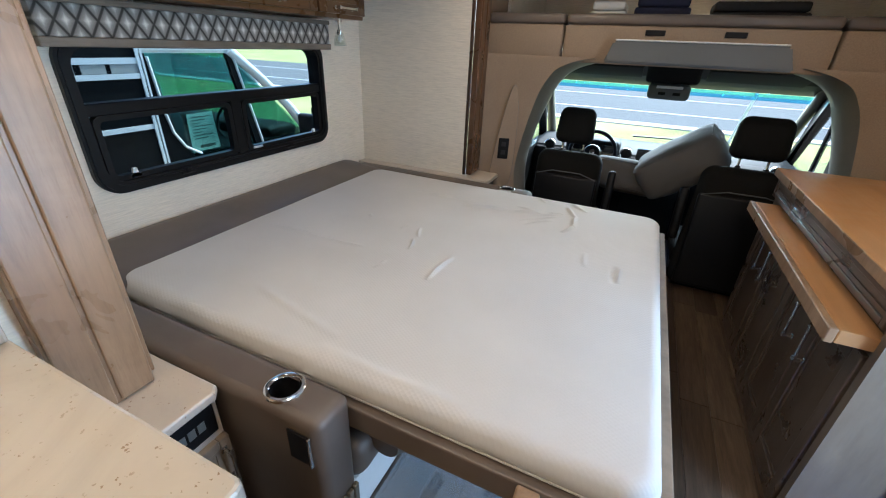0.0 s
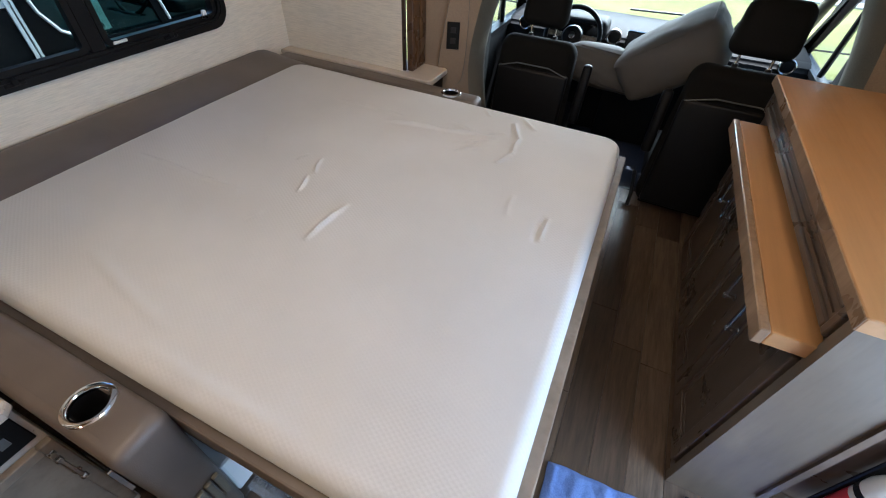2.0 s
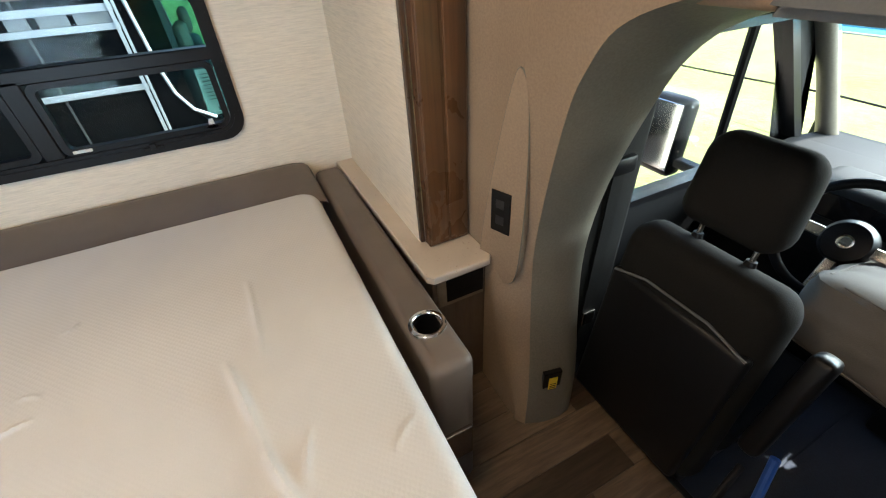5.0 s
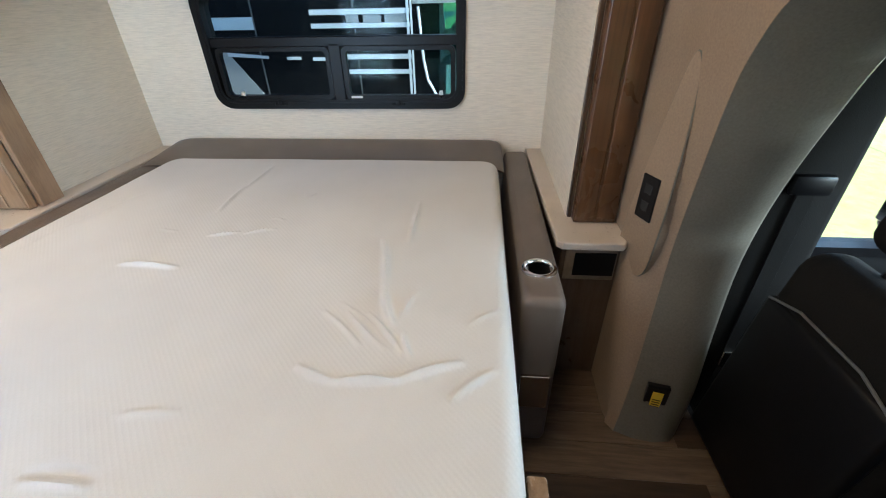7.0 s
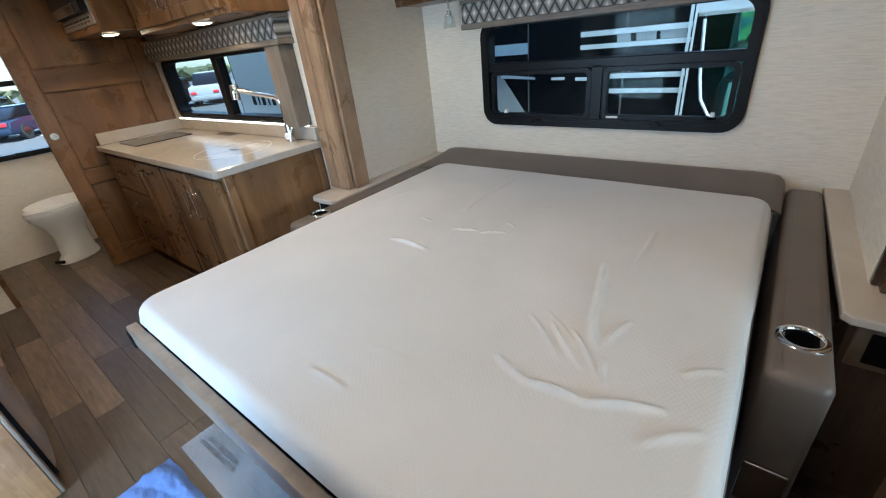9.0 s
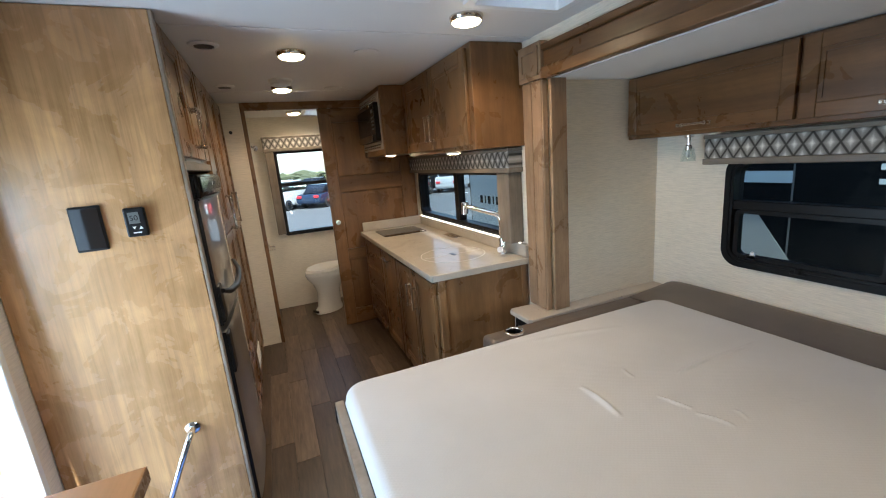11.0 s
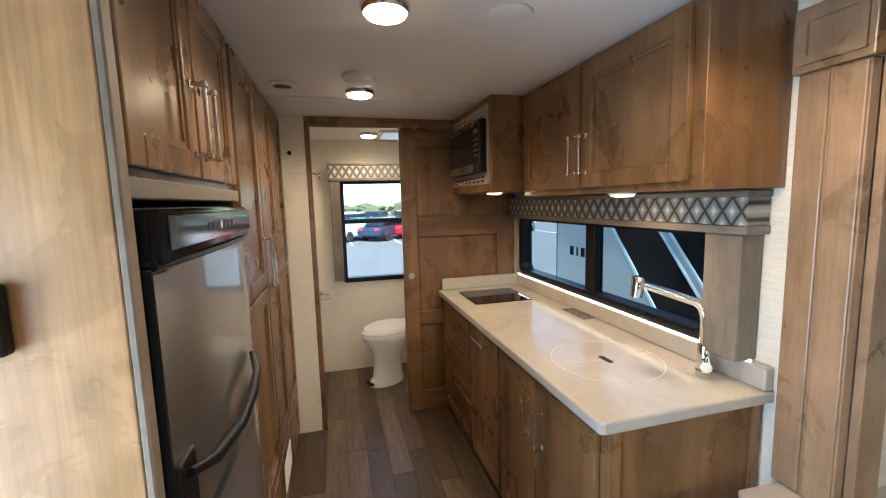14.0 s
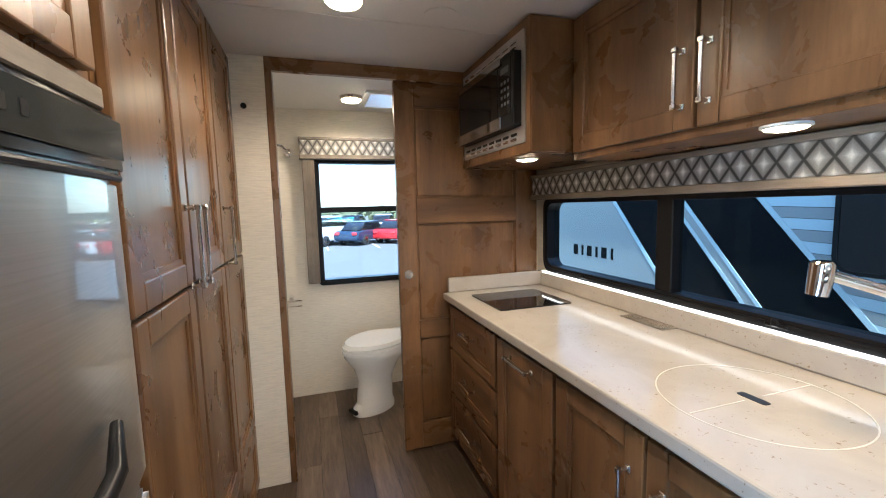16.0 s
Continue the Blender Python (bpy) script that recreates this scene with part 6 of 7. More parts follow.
# dashboard
da = thing("dashboard", (1.15, 4.0, 0.3), "dark grey dashboard with round vents and a wide screen", "dashboard", kind="structure")
bm = B()
prof = [(3.82, -0.12), (3.80, 0.30), (3.74, 0.42), (3.72, 0.52), (3.77, 0.62), (3.86, 0.655), (4.20, 0.665), (4.56, 0.62), (4.56, -0.12)]
prism(bm, prof, 0.12, 2.19, Matrix(((0, 0, 1, 0), (1, 0, 0, 0), (0, 1, 0, 0), (0, 0, 0, 1))))
bmesh.ops.bevel(bm, geom=[e for e in bm.edges if abs(e.verts[0].co.x - e.verts[1].co.x) > 1], offset=0.02, segments=3, affect="EDGES")
part("body", bm, DASH, da, smooth=True)
part("instrument_hood", soft((0.42, 3.66, 0.60), (0.88, 3.90, 0.735), 0.045, 4), DASH, da, "", True)
part("instrument_screen", box((0.47, 3.654, 0.62), (0.83, 3.661, 0.71), 0.004), BLACKGLASS, da)
part("screen", soft((1.02, 3.70, 0.575), (1.40, 3.735, 0.70), 0.006, 2), BLACKGLASS, da, "wide black screen")
for x in (0.265, 0.935, 1.475, 2.04):
    vm = face_to("-y", (x, 3.735, 0.635))
    vt = part("air_vent", lathe(B(), [(0.052, -0.03), (0.052, 0.012), (0.046, 0.018), (0.038, 0.012), (0.036, -0.004)], (0, 0, 0), 28, vm), NICKEL, da, "round air vent with bright ring", True)
    part("vent_core", lathe(B(), [(0.037, -0.004), (0.037, 0.004), (0.012, 0.008), (0.001, 0.008)], (0, 0, 0), 24, vm), BLACK, vt, smooth=True)
part("centre_stack", soft((0.98, 3.68, -0.10), (1.42, 3.80, 0.55), 0.02, 3), DASH, da, "", True)
sc = Vector((0.675, 3.47, 0.665))
sm = Matrix.Translation(sc) @ Matrix.Rotation(radians(62), 4, "X")
stw = thing("steering_wheel", sc, "black steering wheel with bright spokes", "steering wheel")
circ = [(0.185 * math.cos(2 * math.pi * k / 40), 0.185 * math.sin(2 * math.pi * k / 40), 0) for k in range(41)]
part("rim", sweep(B(), circ, 0.016, 12, False, sm), BLACK, stw, smooth=True)
part("hub", lathe(B(), [(0.07, -0.03), (0.072, 0.0), (0.06, 0.022), (0.03, 0.028), (0.001, 0.028)], (0, 0, 0), 28, sm), BLACK, stw, smooth=True)
part("badge", lathe(B(), [(0.022, 0.027), (0.022, 0.030), (0.018, 0.031)], (0, 0, 0), 24, sm), CHROME, stw, "round bright badge", True)
for a in (0, 180, 270):
    part("spoke", box((0.06, -0.018, -0.008), (0.18, 0.018, 0.008), 0.005, 2, sm @ Matrix.Rotation(radians(a), 4, "Z")), NICKEL, stw)
part("column", sweep(B(), [tuple(sm @ Vector((0, 0, -0.02))), tuple(sm @ Vector((0, 0, -0.30)))], [0.05, 0.06], 14), DASH, stw, smooth=True)


# ---- cab seats ----
def seat(name, x0, x1, y, z_top, lean, label, arm_x, hw=0.135):
    s = thing(name, ((x0 + x1) / 2, y, -0.12), label, "car seat", "cab seats")
    c = (x0 + x1) / 2
    piv = Matrix.Translation((0, y + 0.05, 0.1)) @ Matrix.Rotation(radians(lean), 4, "X") @ Matrix.Translation((0, -y - 0.05, -0.1))
    bm = soft((x0, y, 0.02), (x1, y + 0.15, z_top), 0.07, 5, piv)
    for v in bm.verts:
        k = max(0.0, (v.co.z - 0.35) / max(0.1, z_top - 0.35))
        v.co.x = c + (v.co.x - c) * (1 - 0.13 * k * k)
    part("backrest", bm, SEATFAB, s, "", True)
    part("back_shell", soft((x0 + 0.035, y - 0.012, 0.04), (x1 - 0.035, y + 0.03, z_top - 0.17), 0.02, 3, piv), BLACK, s, "black hard back panel", True)
    part("piping", sweep(B(), [tuple(piv @ Vector(p)) for p in ((x0 + 0.045, y - 0.006, z_top - 0.18), (c - 0.1, y - 0.010, z_top - 0.145), (c + 0.1, y - 0.010, z_top - 0.145), (x1 - 0.045, y - 0.006, z_top - 0.18))], 0.004, 8), CABTRIM, s)
    bm = soft((c - hw, y + 0.02, z_top + 0.055), (c + hw, y + 0.145, z_top + 0.305), 0.055, 5, piv)
    for v in bm.verts:
        k = (v.co.z - z_top - 0.1) / 0.2
        v.co.x = c + (v.co.x - c) * (1 - 0.10 * max(0.0, k))
    part("headrest", bm, SEATFAB, s, "", True)
    for dx in (-0.075, 0.075):
        part("headrest_post", sweep(B(), [tuple(piv @ Vector((c + dx, y + 0.10, z_top - 0.03))), tuple(piv @ Vector((c + dx, y + 0.10, z_top + 0.09)))], 0.007, 10), NICKEL, s)
        part("post_collar", sweep(B(), [tuple(piv @ Vector((c + dx, y + 0.10, z_top - 0.01))), tuple(piv @ Vector((c + dx, y + 0.10, z_top + 0.012)))], [0.018, 0.013], 12), BLACK, s)
    part("cushion", soft((x0, y + 0.12, 0.10), (x1, y + 0.62, 0.25), 0.05, 4), SEATFAB, s, "", True)
    part("base", box((x0 + 0.04, y + 0.06, -0.12), (x1 - 0.04, y + 0.52, 0.10), 0.01, 2), BLACK, s)
    am = Matrix.Translation((arm_x, y + 0.10, 0.42)) @ Matrix.Rotation(radians(-14), 4, "X")
    part("armrest", soft((-0.028, -0.035, -0.10), (0.028, 0.035, 0.25), 0.02, 3, am), BLACK, s, "folded-up black armrest", True)
    part("recline_lever", sweep(B(), [(arm_x, y + 0.16, 0.14), (arm_x + 0.02, y + 0.02, 0.06), (arm_x + 0.02, y - 0.03, 0.0)], 0.012, 10), BLACK, s)
    return s


drv = seat("driver_seat", 0.32, 0.835, 2.80, 0.775, -6, "black fabric driver's seat with headrest, seen from behind", 0.89)
seat("passenger_seat", 1.39, 1.955, 2.665, 0.835, -6, "black fabric passenger seat turned slightly back", 1.355, 0.15)
part("side_trim", sweep(B(), [(0.93, 3.02, 0.20), (0.97, 2.95, 0.05), (0.985, 2.92, -0.06)], 0.014, 10), BLUEPLASTIC, drv, "blue plastic handle")
cu = thing("cushion", (1.15, 3.3, 0.2), "plain grey fabric cushion wedged between the cab seats", "cushion", "loose cushions")


def puffy(name, m, w, d, h, parent):
    """A box cushion w x d x h with crowned faces, creases and piped edges."""
    bm = B()
    n = 14
    bmesh.ops.create_cube(bm, size=2.0)
    bmesh.ops.subdivide_edges(bm, edges=list(bm.edges), cuts=n, use_grid_fill=True)
    for v in bm.verts:
        p = v.co.copy()
        q = [max(0.0, 1 - abs(c) ** 2.6) for c in p]
        out = Vector((p.x * w / 2, p.y * d / 2, p.z * h / 2))
        for k, (i, j) in enumerate(((1, 2), (0, 2), (0, 1))):
            if abs(p[k]) > 0.999:
                out[k] += math.copysign(0.032 * (q[i] * q[j]) ** 0.6, p[k])
        edge = sum(abs(c) > 0.9 for c in p)
        crease = 0.010 * noise.noise(Vector((p.x * 2.4 + w, p.y * 2.4, p.z * 2.4 + d))) + 0.005 * noise.noise(p * 6)
        out += out.normalized() * crease
        if edge >= 2:
            out *= 0.985
        if edge >= 3:
            out *= 0.95
        v.co = m @ out
    pad = part(name, bm, GREYCUSH, parent, "", True)
    for s in (-1, 1):
        loop = [(x * w / 2 * 0.985, y * d / 2 * 0.985, s * h / 2 * 0.985) for x, y in ((-1, -0.8), (-0.8, -1), (0, -1), (0.8, -1), (1, -0.8), (1, 0.8), (0.8, 1), (0, 1), (-0.8, 1), (-1, 0.8), (-1, -0.8))]
        part("piping", sweep(B(), loop, 0.004, 6, False, m), GREYCUSH, pad, "", True)
    return pad


cm = Matrix.Translation((0.98, 3.36, 0.54)) @ Matrix.Rotation(radians(4), 4, "Y") @ Matrix.Rotation(radians(-14), 4, "X")
puffy("pad", cm, 0.50, 0.42, 0.20, cu)
cu2 = thing("cushion", (1.35, 3.0, 0.5), "grey fabric cushion tipped on its corner beside the passenger seat", "cushion", "loose cushions")
cm2 = Matrix.Translation((1.325, 3.20, 0.735)) @ Matrix.Rotation(radians(-10), 4, "Z") @ Matrix.Rotation(radians(-37), 4, "Y") @ Matrix.Rotation(radians(8), 4, "X")
puffy("pad", cm2, 0.52, 0.38, 0.26, cu2)

# ---- outside ----
GZ = -0.85


def grass_mat():
    m, nt, b = nodes_of("lawn_grass", 0.9)
    v = coords(nt, (1, 1, 1))
    big, fine = noise_node(nt, v, 0.35, 4, 0.6, 0.5), noise_node(nt, v, 9.0, 5, 0.7)
    c = mix(nt, ramp(nt, big, [(0.32, (0.42, 0.37, 0.16)), (0.5, (0.26, 0.28, 0.07)), (0.7, (0.15, 0.21, 0.045))]), ramp(nt, fine, [(0.3, (0.12, 0.15, 0.035)), (0.7, (0.36, 0.36, 0.13))]), 0.5)
    nt.links.new(c, b.inputs["Base Color"])
    bump(nt, b, fine, 0.8, 0.05)
    return m


ASPHALT = plain("asphalt", (0.075, 0.078, 0.082), 0.85, grain=90, vary=0.2, bump_by=0.4)
GRAVEL = plain("gravel", (0.30, 0.24, 0.20), 0.9, grain=45, vary=0.55, bump_by=1.0)
CONCRETE = plain("kerb_concrete", (0.50, 0.48, 0.45), 0.8, grain=60, vary=0.12, bump_by=0.3)
solid("ground", box((-400, -400, GZ - 0.2), (400, 400, GZ)), grass_mat(), "sunny patchy green lawn that reaches the horizon", "lawn", kind="structure")
solid("road", box((-300, 16.6, GZ - 0.05), (300, 34.0, GZ + 0.004)), ASPHALT, "grey asphalt road beyond the lawn", "road", kind="structure")
for y in (20.2, 27.0):
    solid("road_line", box((-120, y, GZ + 0.002), (120, y + 0.15, GZ + 0.009)), WHITE, "painted white line on the road", "road marking", kind="structure")
solid("kerb", box((-120, 15.9, GZ - 0.05), (120, 16.6, GZ + 0.05), 0.02), CONCRETE, "pale concrete kerb along the road", "kerb", kind="structure")
solid("parking_lot", box((-90, -120, GZ - 0.05), (60, -2.5, GZ + 0.004)), plain("faded_asphalt", (0.085, 0.09, 0.095), 0.85, grain=90, vary=0.15, bump_by=0.4), "grey asphalt parking lot", "parking lot", kind="structure")
for k in range(14):
    x = -22 + k * 2.8
    solid("lot_line", box((x, -28.0, GZ + 0.002), (x + 0.1, -22.8, GZ + 0.008)), WHITE, "painted parking bay line", "road marking", kind="structure")
solid("gravel_bed", box((-9, -2.4, GZ - 0.05), (9, 4.6, GZ + 0.006)), GRAVEL, "strip of mixed brown gravel round the coach", "gravel", kind="structure")
rp = thing("rope_fence", (1.0, 8.5, GZ), "thin dark rope strung between small posts on the lawn", "fence")
for x in (-7.0, -1.5, 4.0, 9.5):
    part("post", sweep(B(), [(x, 8.6, GZ - 0.05), (x, 8.6, GZ + 0.62)], 0.03, 8), BLACK, rp)
part("rope", sweep(B(), [(-7 + 16.5 * k / 24, 8.6, GZ + 0.55 - 0.06 * math.sin(math.pi * ((k * 3 / 24) % 1))) for k in range(25)], 0.014, 6), BLACK, rp)
fl = thing("marker_pole", (3.0, 10.6, GZ), "white marker pole with a dark base on the lawn", "pole")
part("pole", sweep(B(), [(2.70, 10.6, GZ), (3.15, 10.7, GZ + 2.2)], 0.03, 8), WHITE, fl)
part("base", sweep(B(), [(2.64, 10.6, GZ), (2.72, 10.6, GZ + 0.35)], 0.06, 10), BLACK, fl)


# ---- the motorhome parked alongside ----
RVWHITE = plain("rv_gelcoat", (0.62, 0.66, 0.68), 0.25, vary=0.03, bump_by=0)
RVBLACK = plain("rv_black_paint", (0.008, 0.009, 0.010), 0.7, vary=0.1, bump_by=0, spec=0.02)
RVBLUE = plain("rv_silver_stripe", (0.50, 0.60, 0.63), 0.3, vary=0.03, bump_by=0)
RVGREY = plain("rv_grey_panel", (0.30, 0.315, 0.31), 0.3, vary=0.03, bump_by=0)
nx = -1.89
nb = thing("motorhome", (-3.4, -2.0, GZ), "white and black motorhome with silver diagonal stripes parked alongside", "motorhome")
part("house", box((-4.2, -4.57, -0.42), (nx, 1.512, 2.30), 0.05, 3), RVBLACK, nb)
f = face_to("+x", (nx, 0, 0))


def decal(name, pts, material, w=0.004):
    return part(name, prism(B(), [beside(*p) for p in pts], 0.001, w, f), material, nb)


def beside(y, z):
    """The plan of the painted side drawn at 0.9 of its size, towards the rear and towards the cab."""
    return (0.9 * y + 0.043, 0.9 * z + 0.141) if y < -0.5 else (0.9 * y + 0.206, 0.9 * z + 0.138)


CAB = Matrix(((1, 0, 0, 0), (0, 0.889, 0, -0.023), (0, 0, 0.889, 0.160), (0, 0, 0, 1)))


def slant(y, z):
    """Where the diagonal through y at 1.335 m height stands at the height z."""
    return y + (1.335 - z) * 0.86


def diagonal(name, y0, y1, z0, z1, material, w):
    return decal(name, [(slant(y0, z0), z0), (slant(y1, z0), z0), (slant(y1, z1), z1), (slant(y0, z1), z1)], material, w)


decal("grey_panel", [(-5.05, -0.3), (slant(-3.86, -0.3), -0.3), (slant(-3.86, 1.56), 1.56), (-5.05, 1.56)], RVGREY)
decal("upper_panel", [(-5.05, 1.57), (-4.07, 1.57), (-4.5, 2.25), (-5.05, 2.25)], RVWHITE)
diagonal("stripe", -3.85, -3.79, -0.3, 1.56, RVBLUE, 0.007)
# the grey band between two bright edges
diagonal("stripe_edge", -3.02, -2.975, 0.42, 1.56, RVBLUE, 0.007)
diagonal("stripe_fill", -2.974, -2.88, 0.42, 1.56, RVGREY, 0.005)
diagonal("stripe_edge", -2.879, -2.835, 0.42, 1.56, RVBLUE, 0.007)
diagonal("stripe_tip", -2.98, -2.83, 0.33, 0.39, RVBLUE, 0.007)
# the fan of level bands behind the third diagonal
diagonal("stripe_edge", -2.14, -2.085, 0.20, 1.56, RVBLUE, 0.008)
for k in range(13):
    z1 = 1.50 - k * 0.088
    z0 = z1 - 0.084
    decal("band", [(slant(-2.084, z0), z0), (-1.12, z0 - 0.03), (-1.12, z1 - 0.03), (slant(-2.084, z1), z1)], RVBLUE if k % 2 else RVGREY, 0.005)
w_ = part("window", prism(B(), rrect(-1.406, -0.45, 0.928, 1.70, 0.09), 0.006, 0.02, f), BLACKGLASS, nb)
part("window_frame", ring(B(), rrect(-1.433, -0.425, 0.902, 1.73, 0.11), rrect(-1.406, -0.45, 0.928, 1.70, 0.09), 0.002, 0.026, f), BLACK, w_)
# pale wedge and the level strips that run to the cab
decal("pale_wedge", [(-0.46, 0.50), (0.22, 0.50), (-0.13, 0.985), (-0.46, 0.985)], RVGREY, 0.004)
decal("wedge_edge", [(-0.13, 0.955), (0.22, 0.935), (0.22, 0.955), (-0.13, 0.985)], RVWHITE, 0.006)
decal("pale_block", [(-0.30, 1.15), (0.15, 1.15), (0.15, 1.24), (-0.30, 1.24)], RVBLUE, 0.005)
for y0, y1, z, w in ((0.38, 0.50, 0.925, 0.022), (0.60, 0.83, 0.915, 0.026), (0.88, 1.43, 0.925, 0.036), (0.88, 1.43, 0.812, 0.034), (0.63, 1.43, 1.152, 0.034), (0.63, 1.43, 1.245, 0.038)):
    decal("strip", [(y0, z), (y1, z), (y1, z + w), (y0, z + w)], RVWHITE, 0.007)
for y0, y1 in ((0.92, 1.02), (1.06, 1.20), (1.23, 1.40)):
    decal("pale_panel", [(y0, 1.188), (y1, 1.188), (y1, 1.243), (y0, 1.243)], RVGREY, 0.005)
for y0, y1 in ((1.405, 1.425), (1.435, 1.449)):
    decal("edge_bead", [(y0, 0.45), (y1, 0.45), (y1, 1.42), (y0, 1.42)], RVWHITE, 0.010)
for y in (0.15, 0.98):
    decal("panel_joint", [(y, -0.3), (y + 0.012, -0.3), (y + 0.012, 1.5), (y, 1.5)], CABTRIM, 0.003)
for k in range(6):
    y = -4.67 + k * 0.145
    decal("letter_bar", [(y, 0.675), (y + 0.10, 0.675), (y + 0.10, 0.815), (y, 0.815)] if k % 2 == 0 else [(y + 0.03, 0.675), (y + 0.075, 0.675), (y + 0.075, 0.815), (y + 0.03, 0.815)], RVBLACK, 0.006)
part("awning", sweep(B(), [(nx + 0.06, -4.1, 2.15), (nx + 0.06, 1.2, 2.15)], 0.06, 12), WHITE, nb)
# the open van cab: lower body, roof, pillars, glass on all sides, seats and dashboard
YZ = Matrix(((0, 0, 1, 0), (1, 0, 0, 0), (0, 1, 0, 0), (0, 0, 0, 1)))
bm = prism(B(), [(1.455, -0.35), (1.455, 0.515), (3.30, 0.515), (3.95, 0.40), (4.10, 0.1), (4.10, -0.35)], -4.0, nx - 0.02, CAB @ YZ)
bmesh.ops.bevel(bm, geom=list(bm.edges), offset=0.03, segments=2, affect="EDGES")
part("cab_body", bm, RVBLACK, nb, "black lower cab body")
bm = prism(B(), [(1.455, 1.30), (1.455, 1.50), (2.10, 1.49), (2.50, 1.36), (2.47, 1.30)], -4.0, nx - 0.02, CAB @ YZ)
bmesh.ops.bevel(bm, geom=list(bm.edges), offset=0.02, segments=2, affect="EDGES")
part("cab_roof", bm, RVWHITE, nb, "white cab roof")
CABGLASS = glass_mat("green_cab_glass", (0.52, 0.72, 0.70), 0.03)
for x in (-3.95, nx - 0.06):
    part("rear_post", prism(B(), [(1.455, 0.516), (1.97, 0.516), (1.84, 0.70), (1.79, 0.90), (1.76, 1.299), (1.455, 1.299)], x, x + 0.035, CAB @ YZ), RVWHITE if x < -3 else RVBLACK, nb)
    part("door_edge", sweep(B(), [(x + 0.04, y, z) for y, z in ((2.02, 0.545), (1.90, 0.62), (1.83, 0.74), (1.80, 0.90), (1.77, 1.28))], 0.011, 6, True, CAB), RVWHITE, nb)
    part("middle_post", prism(B(), [(2.60, 0.516), (2.66, 0.516), (2.48, 1.299), (2.43, 1.299)], x, x + 0.03, CAB @ YZ), RVBLACK, nb)
    part("post_bead", sweep(B(), [(x + 0.036, 2.67, 0.53), (x + 0.036, 2.49, 1.29)], 0.010, 6, True, CAB), RVWHITE, nb)
    part("front_post", sweep(B(), [(x + 0.02, 3.34, 0.515), (x + 0.02, 3.06, 0.83), (x + 0.02, 2.76, 1.10), (x + 0.02, 2.46, 1.33)], [0.05, 0.042, 0.04, 0.045], 10, True, CAB), RVWHITE, nb, "", True)
    g = part("side_glass", prism(B(), [(1.80, 0.52), (3.25, 0.52), (2.48, 1.30), (1.77, 1.30)], x + 0.012, x + 0.016, CAB @ YZ), CABGLASS, nb)
    g.visible_shadow = False
g = part("windshield", prism(B(), [(-3.90, 0.0), (-1.97, 0.0), (-2.03, 1.16), (-3.84, 1.16)], 0.0, 0.010, CAB @ Matrix.Translation((0, 3.33, 0.52)) @ Matrix(((1, 0, 0, 0), (0, -0.73, 0.68, 0), (0, 0.68, 0.73, 0), (0, 0, 0, 1)))), CABGLASS, nb)
g.visible_shadow = False
part("dashboard", soft((-3.85, 2.85, 0.45), (-2.01, 3.25, 0.62), 0.05, 3, CAB), DASH, nb, "", True)
CABSEAT = plain("pale_cab_seat", (0.42, 0.40, 0.33), 0.7, vary=0.06, bump_by=0.05)
for x in (-3.55, -2.55):
    part("cab_seat", soft((x, 1.90, 0.1), (x + 0.50, 2.05, 0.86), 0.05, 3, CAB), CABTRIM, nb, "", True)
    part("cab_headrest", soft((x + 0.12, 1.93, 0.90), (x + 0.38, 2.02, 1.10), 0.04, 3, CAB), CABSEAT, nb, "", True)
part("cab_wheel", sweep(B(), [(-2.32 + 0.18 * math.cos(q), 2.72 + 0.06 * math.sin(q), 0.66 + 0.16 * math.sin(q)) for q in [2 * math.pi * k / 20 for k in range(21)]], 0.014, 8, False, CAB), BLACK, nb, "", True)
sheet = part("price_sheet", prism(B(), [(1.975, 0.548), (2.235, 0.556), (2.215, 0.858), (1.985, 0.853)], nx - 0.056, nx - 0.054, CAB @ YZ), PAPER, nb, "white printed sheet inside the cab window")
for k in range(8):
    z = 0.82 - k * 0.024
    part("print_line", box((nx - 0.0535, 2.01, z), (nx - 0.0530, 2.19 - 0.05 * (k % 3), z + 0.007), 0, 1, CAB), CABTRIM, sheet)
part("print_block", box((nx - 0.0535, 2.05, 0.575), (nx - 0.0530, 2.19, 0.60), 0, 1, CAB), CABTRIM, sheet)
part("door_mirror", soft((nx + 0.0, 3.12, 0.42), (nx + 0.20, 3.22, 0.74), 0.03, 3, CAB), BLACK, nb, "", True)
for y in (-3.35, 2.72):
    w_ = part("wheel", sweep(B(), [(nx - 0.25, y, GZ + 0.36), (nx + 0.01, y, GZ + 0.36)], 0.36, 28), RUBBER, nb)
    part("rim", sweep(B(), [(nx + 0.011, y, GZ + 0.36), (nx + 0.03, y, GZ + 0.36)], [0.22, 0.19], 20), NICKEL, w_)


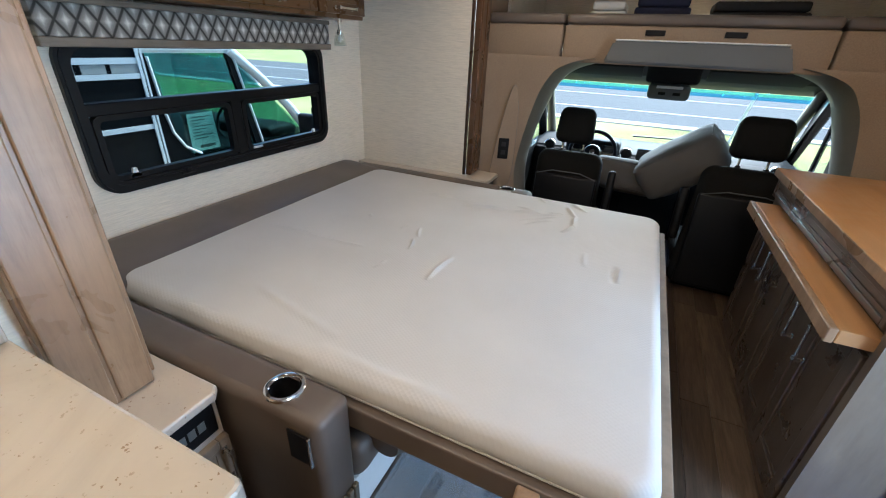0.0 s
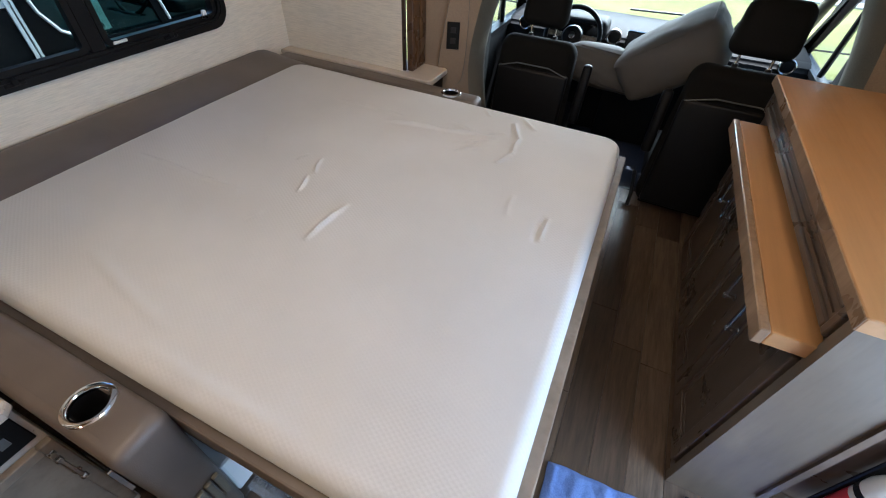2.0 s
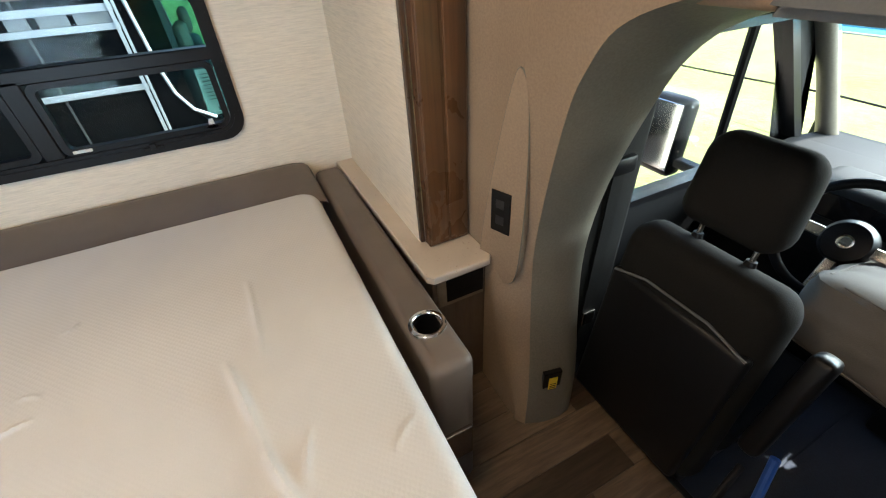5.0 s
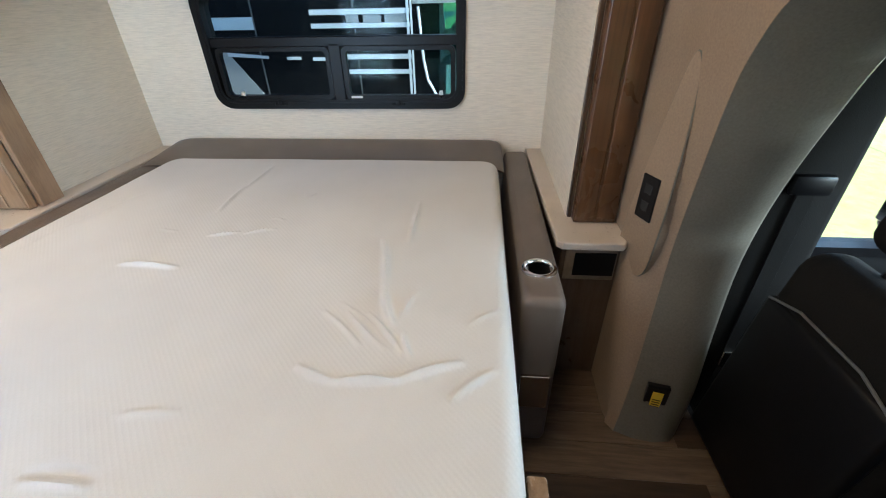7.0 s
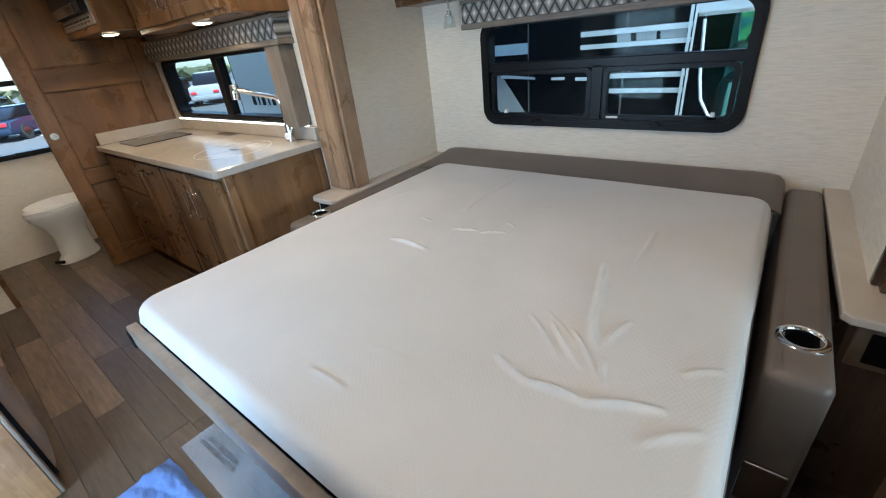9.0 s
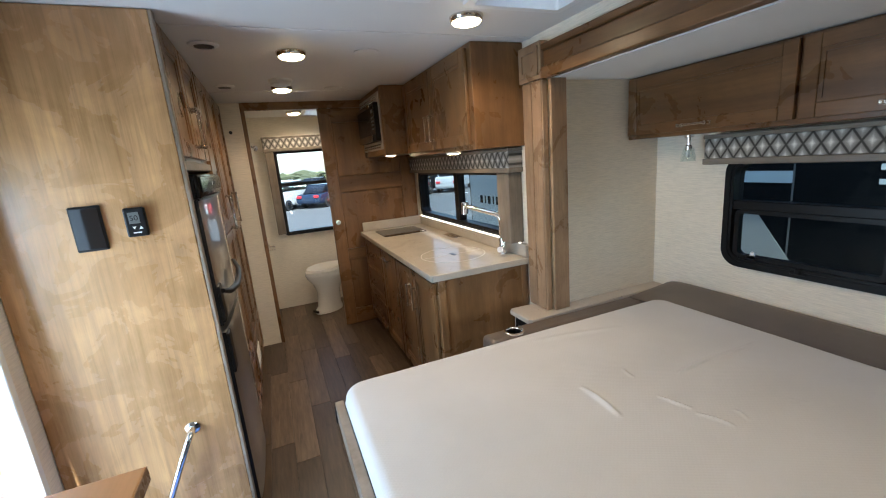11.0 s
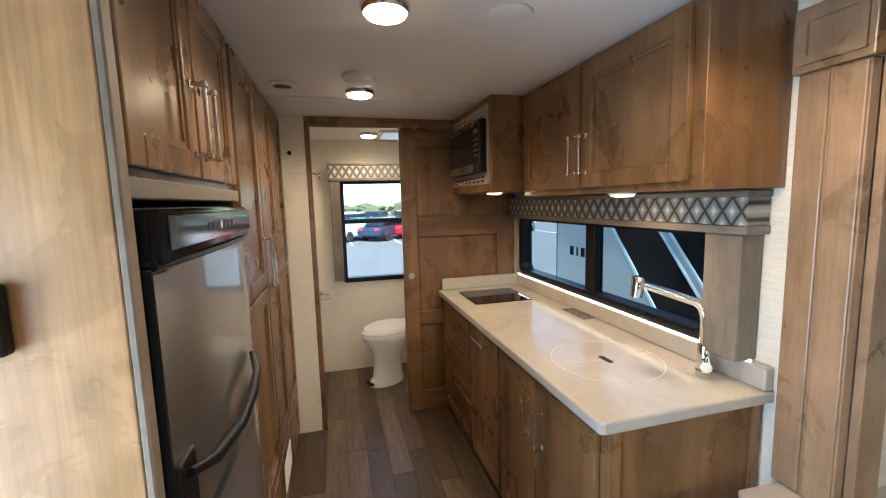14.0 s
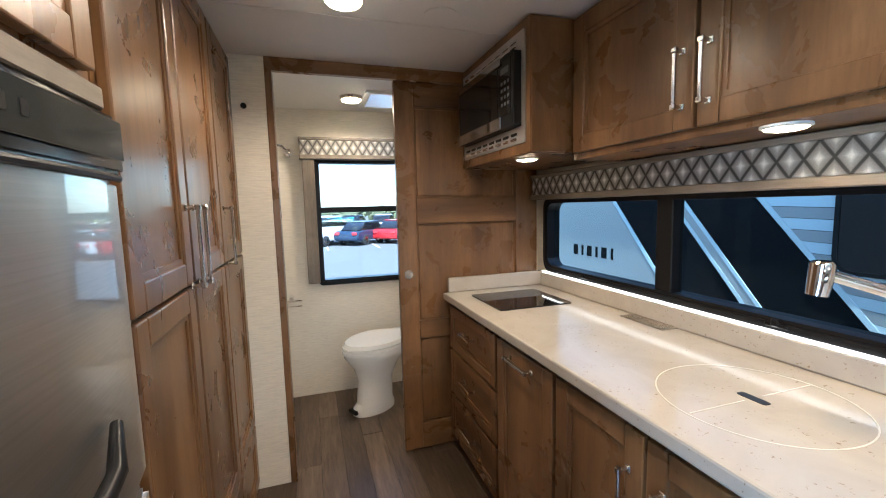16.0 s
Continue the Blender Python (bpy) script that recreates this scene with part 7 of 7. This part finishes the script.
# ---- parked cars behind ----
def car(at, turn, paint, label, tall=1.0):
    c = thing("parked_car", (0, 0, 0), label, "car", "parked cars")
    side = [(-2.2, 0.32), (-2.25, 0.55), (-2.15, 0.86 * tall), (-1.35, 0.95 * tall), (1.15, 0.98 * tall), (2.1, 0.92 * tall), (2.22, 0.6), (2.15, 0.3)]
    P = Matrix(((1, 0, 0, 0), (0, 0, 1, 0), (0, 1, 0, 0), (0, 0, 0, 1)))
    bm = prism(B(), side, -0.88, 0.88, P)
    bmesh.ops.bevel(bm, geom=list(bm.edges), offset=0.07, segments=3, affect="EDGES")
    part("body", bm, paint, c, "", True)
    bm = prism(B(), [(-1.25, 0.9 * tall), (-0.55, 1.45 * tall), (1.0, 1.47 * tall), (1.75, 0.94 * tall)], -0.72, 0.72, P)
    bmesh.ops.bevel(bm, geom=list(bm.edges), offset=0.06, segments=3, affect="EDGES")
    part("cabin", bm, BLACKGLASS, c, "dark windows", True)
    part("roof", soft((-0.55, -0.68, 1.435 * tall), (0.98, 0.68, 1.50 * tall), 0.03, 2), paint, c)
    for x in (-1.35, 1.35):
        for y in (-0.82, 0.82):
            w_ = part("wheel", sweep(B(), [(x, y - 0.1, 0.33), (x, y + 0.1, 0.33)], 0.33, 20), RUBBER, c)
            part("rim", sweep(B(), [(x, y - 0.105, 0.33), (x, y + 0.105, 0.33)], 0.19, 14), NICKEL, w_)
    for y in (-0.62, 0.62):
        part("headlight", soft((-2.27, y - 0.18, 0.62), (-2.10, y + 0.18, 0.76), 0.03, 2), WHITE, c)
        part("tail_light", soft((2.12, y - 0.16, 0.66), (2.235, y + 0.16, 0.82), 0.03, 2), REDPAINT, c)
    c.matrix_basis = pose(at[0], at[1], GZ + 0.005, 0, 0, turn)
    return c


paints = {n: plain("paint_" + n, rgb, 0.2, 0.1, vary=0.02, bump_by=0) for n, rgb in (("red", (0.35, 0.015, 0.02)), ("navy", (0.02, 0.035, 0.07)), ("white", (0.7, 0.7, 0.7)), ("silver", (0.4, 0.41, 0.42)), ("black", (0.015, 0.015, 0.017)))}
rows = [(k * -2.35 + 5.0, -26.5 + 0.2 * (k % 2), 50, ("silver", "white", "white", "navy", "red", "white", "black", "silver")[k], (1.15, 1.1, 1.2, 0.95, 0.98, 0.97, 1.1, 1.2)[k]) for k in range(8)] + [
        (k * -2.6 + 5.5, -35.5, 70, ("navy", "red", "white", "black", "silver", "white", "red")[k], 1.12) for k in range(7)] + [
        (-9.5, -9.5, 0, "white", 1.25), (-14.5, -11.5, 0, "silver", 1.2)]
for x, y, turn, tint, tall in rows:
    car((x, y), turn, paints[tint], tint + " car parked on the asphalt lot", tall)
for k in range(5):
    x = -30 + k * 13
    bl = thing("far_trees", (x, -75, GZ), "distant line of bare brown and green trees", "tree line", "far tree lines", "stuff")
    bm = B()
    for j in range(26):
        s = 0.5 + random.random() * 0.9
        bmesh.ops.create_icosphere(bm, subdivisions=1, radius=s, matrix=Matrix.Translation((x + random.uniform(-7, 7), -75 + random.uniform(-3, 3), GZ + random.uniform(0.3, 1.6))) @ Matrix.Diagonal((1.3, 1, 0.8, 1)))
    for v in bm.verts:
        v.co += Vector((random.uniform(-0.35, 0.35), random.uniform(-0.35, 0.35), random.uniform(-0.35, 0.35)))
    part("crowns", bm, plain("far_foliage", (0.07, 0.08, 0.04), 0.9), bl)

# ---- vinyl planks and the printed protective film ----
PLANK_LEN, PLANK_W = 0.92, 0.124
bm = B()
bx(bm, (-PLANK_W / 2 + 0.0008, -PLANK_LEN / 2 + 0.0008, -0.0055), (PLANK_W / 2 - 0.0008, PLANK_LEN / 2 - 0.0008, 0.0), 0.0008)
full = bpy.data.meshes.new("plank")
bm.to_mesh(full)
bm.free()
full.materials.append(PLANK)
floor_ob = bpy.data.objects["floor"]
lengths = {PLANK_LEN: full}
rng = random.Random(5)
for col in range(24):
    x = -0.66 + (col + 0.5) * PLANK_W
    if x > PX:
        break
    y = BATH_Y - rng.random() * PLANK_LEN
    while y < CAB_Y - 0.03:
        a, b = max(y, BATH_Y + 0.002), min(y + PLANK_LEN, CAB_Y - 0.022)
        y += PLANK_LEN
        if b - a < 0.03 or (x < 0.0 and (b < 0.3 or a > 2.2)):
            continue
        ln_ = round(b - a, 2)
        if ln_ not in lengths:
            bm = bx(B(), (-PLANK_W / 2 + 0.0008, -ln_ / 2 + 0.0008, -0.0055), (PLANK_W / 2 - 0.0008, ln_ / 2 - 0.0008, 0.0), 0.0008)
            me = bpy.data.meshes.new("plank")
            bm.to_mesh(me)
            bm.free()
            me.materials.append(PLANK)
            lengths[ln_] = me
        ob = new("plank", lengths[ln_])
        ob.location = (x, (a + b) / 2, 0.0)
        ob.parent = floor_ob


def lettering(text, at, turn, size):
    cu_ = bpy.data.curves.new("lettering", "FONT")
    cu_.body, cu_.size, cu_.align_x, cu_.extrude = text, size, "CENTER", 0.0
    tmp = bpy.data.objects.new("lettering", cu_)
    scene.collection.objects.link(tmp)
    bpy.context.view_layer.update()
    me = bpy.data.meshes.new_from_object(tmp.evaluated_get(bpy.context.evaluated_depsgraph_get()))
    bpy.data.objects.remove(tmp)
    me.materials.clear()
    me.materials.append(BLACK)
    ob = new("film_lettering", me)
    ob.matrix_basis = pose(*at, 0, 0, turn)
    return tagged(ob, "black warning lettering printed on the protective floor film", "lettering", "film lettering", "structure")


solid("protective_film", box((0.44, 0.41, 0.0006), (1.28, 1.12, 0.0011)), FILM, "clear printed protective film laid over the planks", "floor film", kind="structure")
for x, y, turn in ((0.60, 0.57, 84), (0.995, 0.57, 87), (1.20, 0.58, -88), (0.90, 0.452, -1), (0.545, 0.462, 3), (0.80, 0.66, 86), (0.72, 0.88, 86), (1.08, 0.92, -88), (0.62, 0.76, 4)):
    lettering("DEALER MUST REMOVE\nPROTECTIVE COVER", (x, y, 0.0016), turn, 0.025)
digits = lettering("50", (1.802, 0.2542, 1.404), 0, 0.026)
digits.name = "thermostat_digits"
digits.matrix_basis = Matrix.Translation((1.802, 0.2542, 1.403)) @ Matrix.Rotation(radians(180), 4, "Z") @ Matrix.Rotation(radians(90), 4, "X")
tagged(digits, "dark digits on the grey thermostat display", "digits", "thermostat digits", "structure")
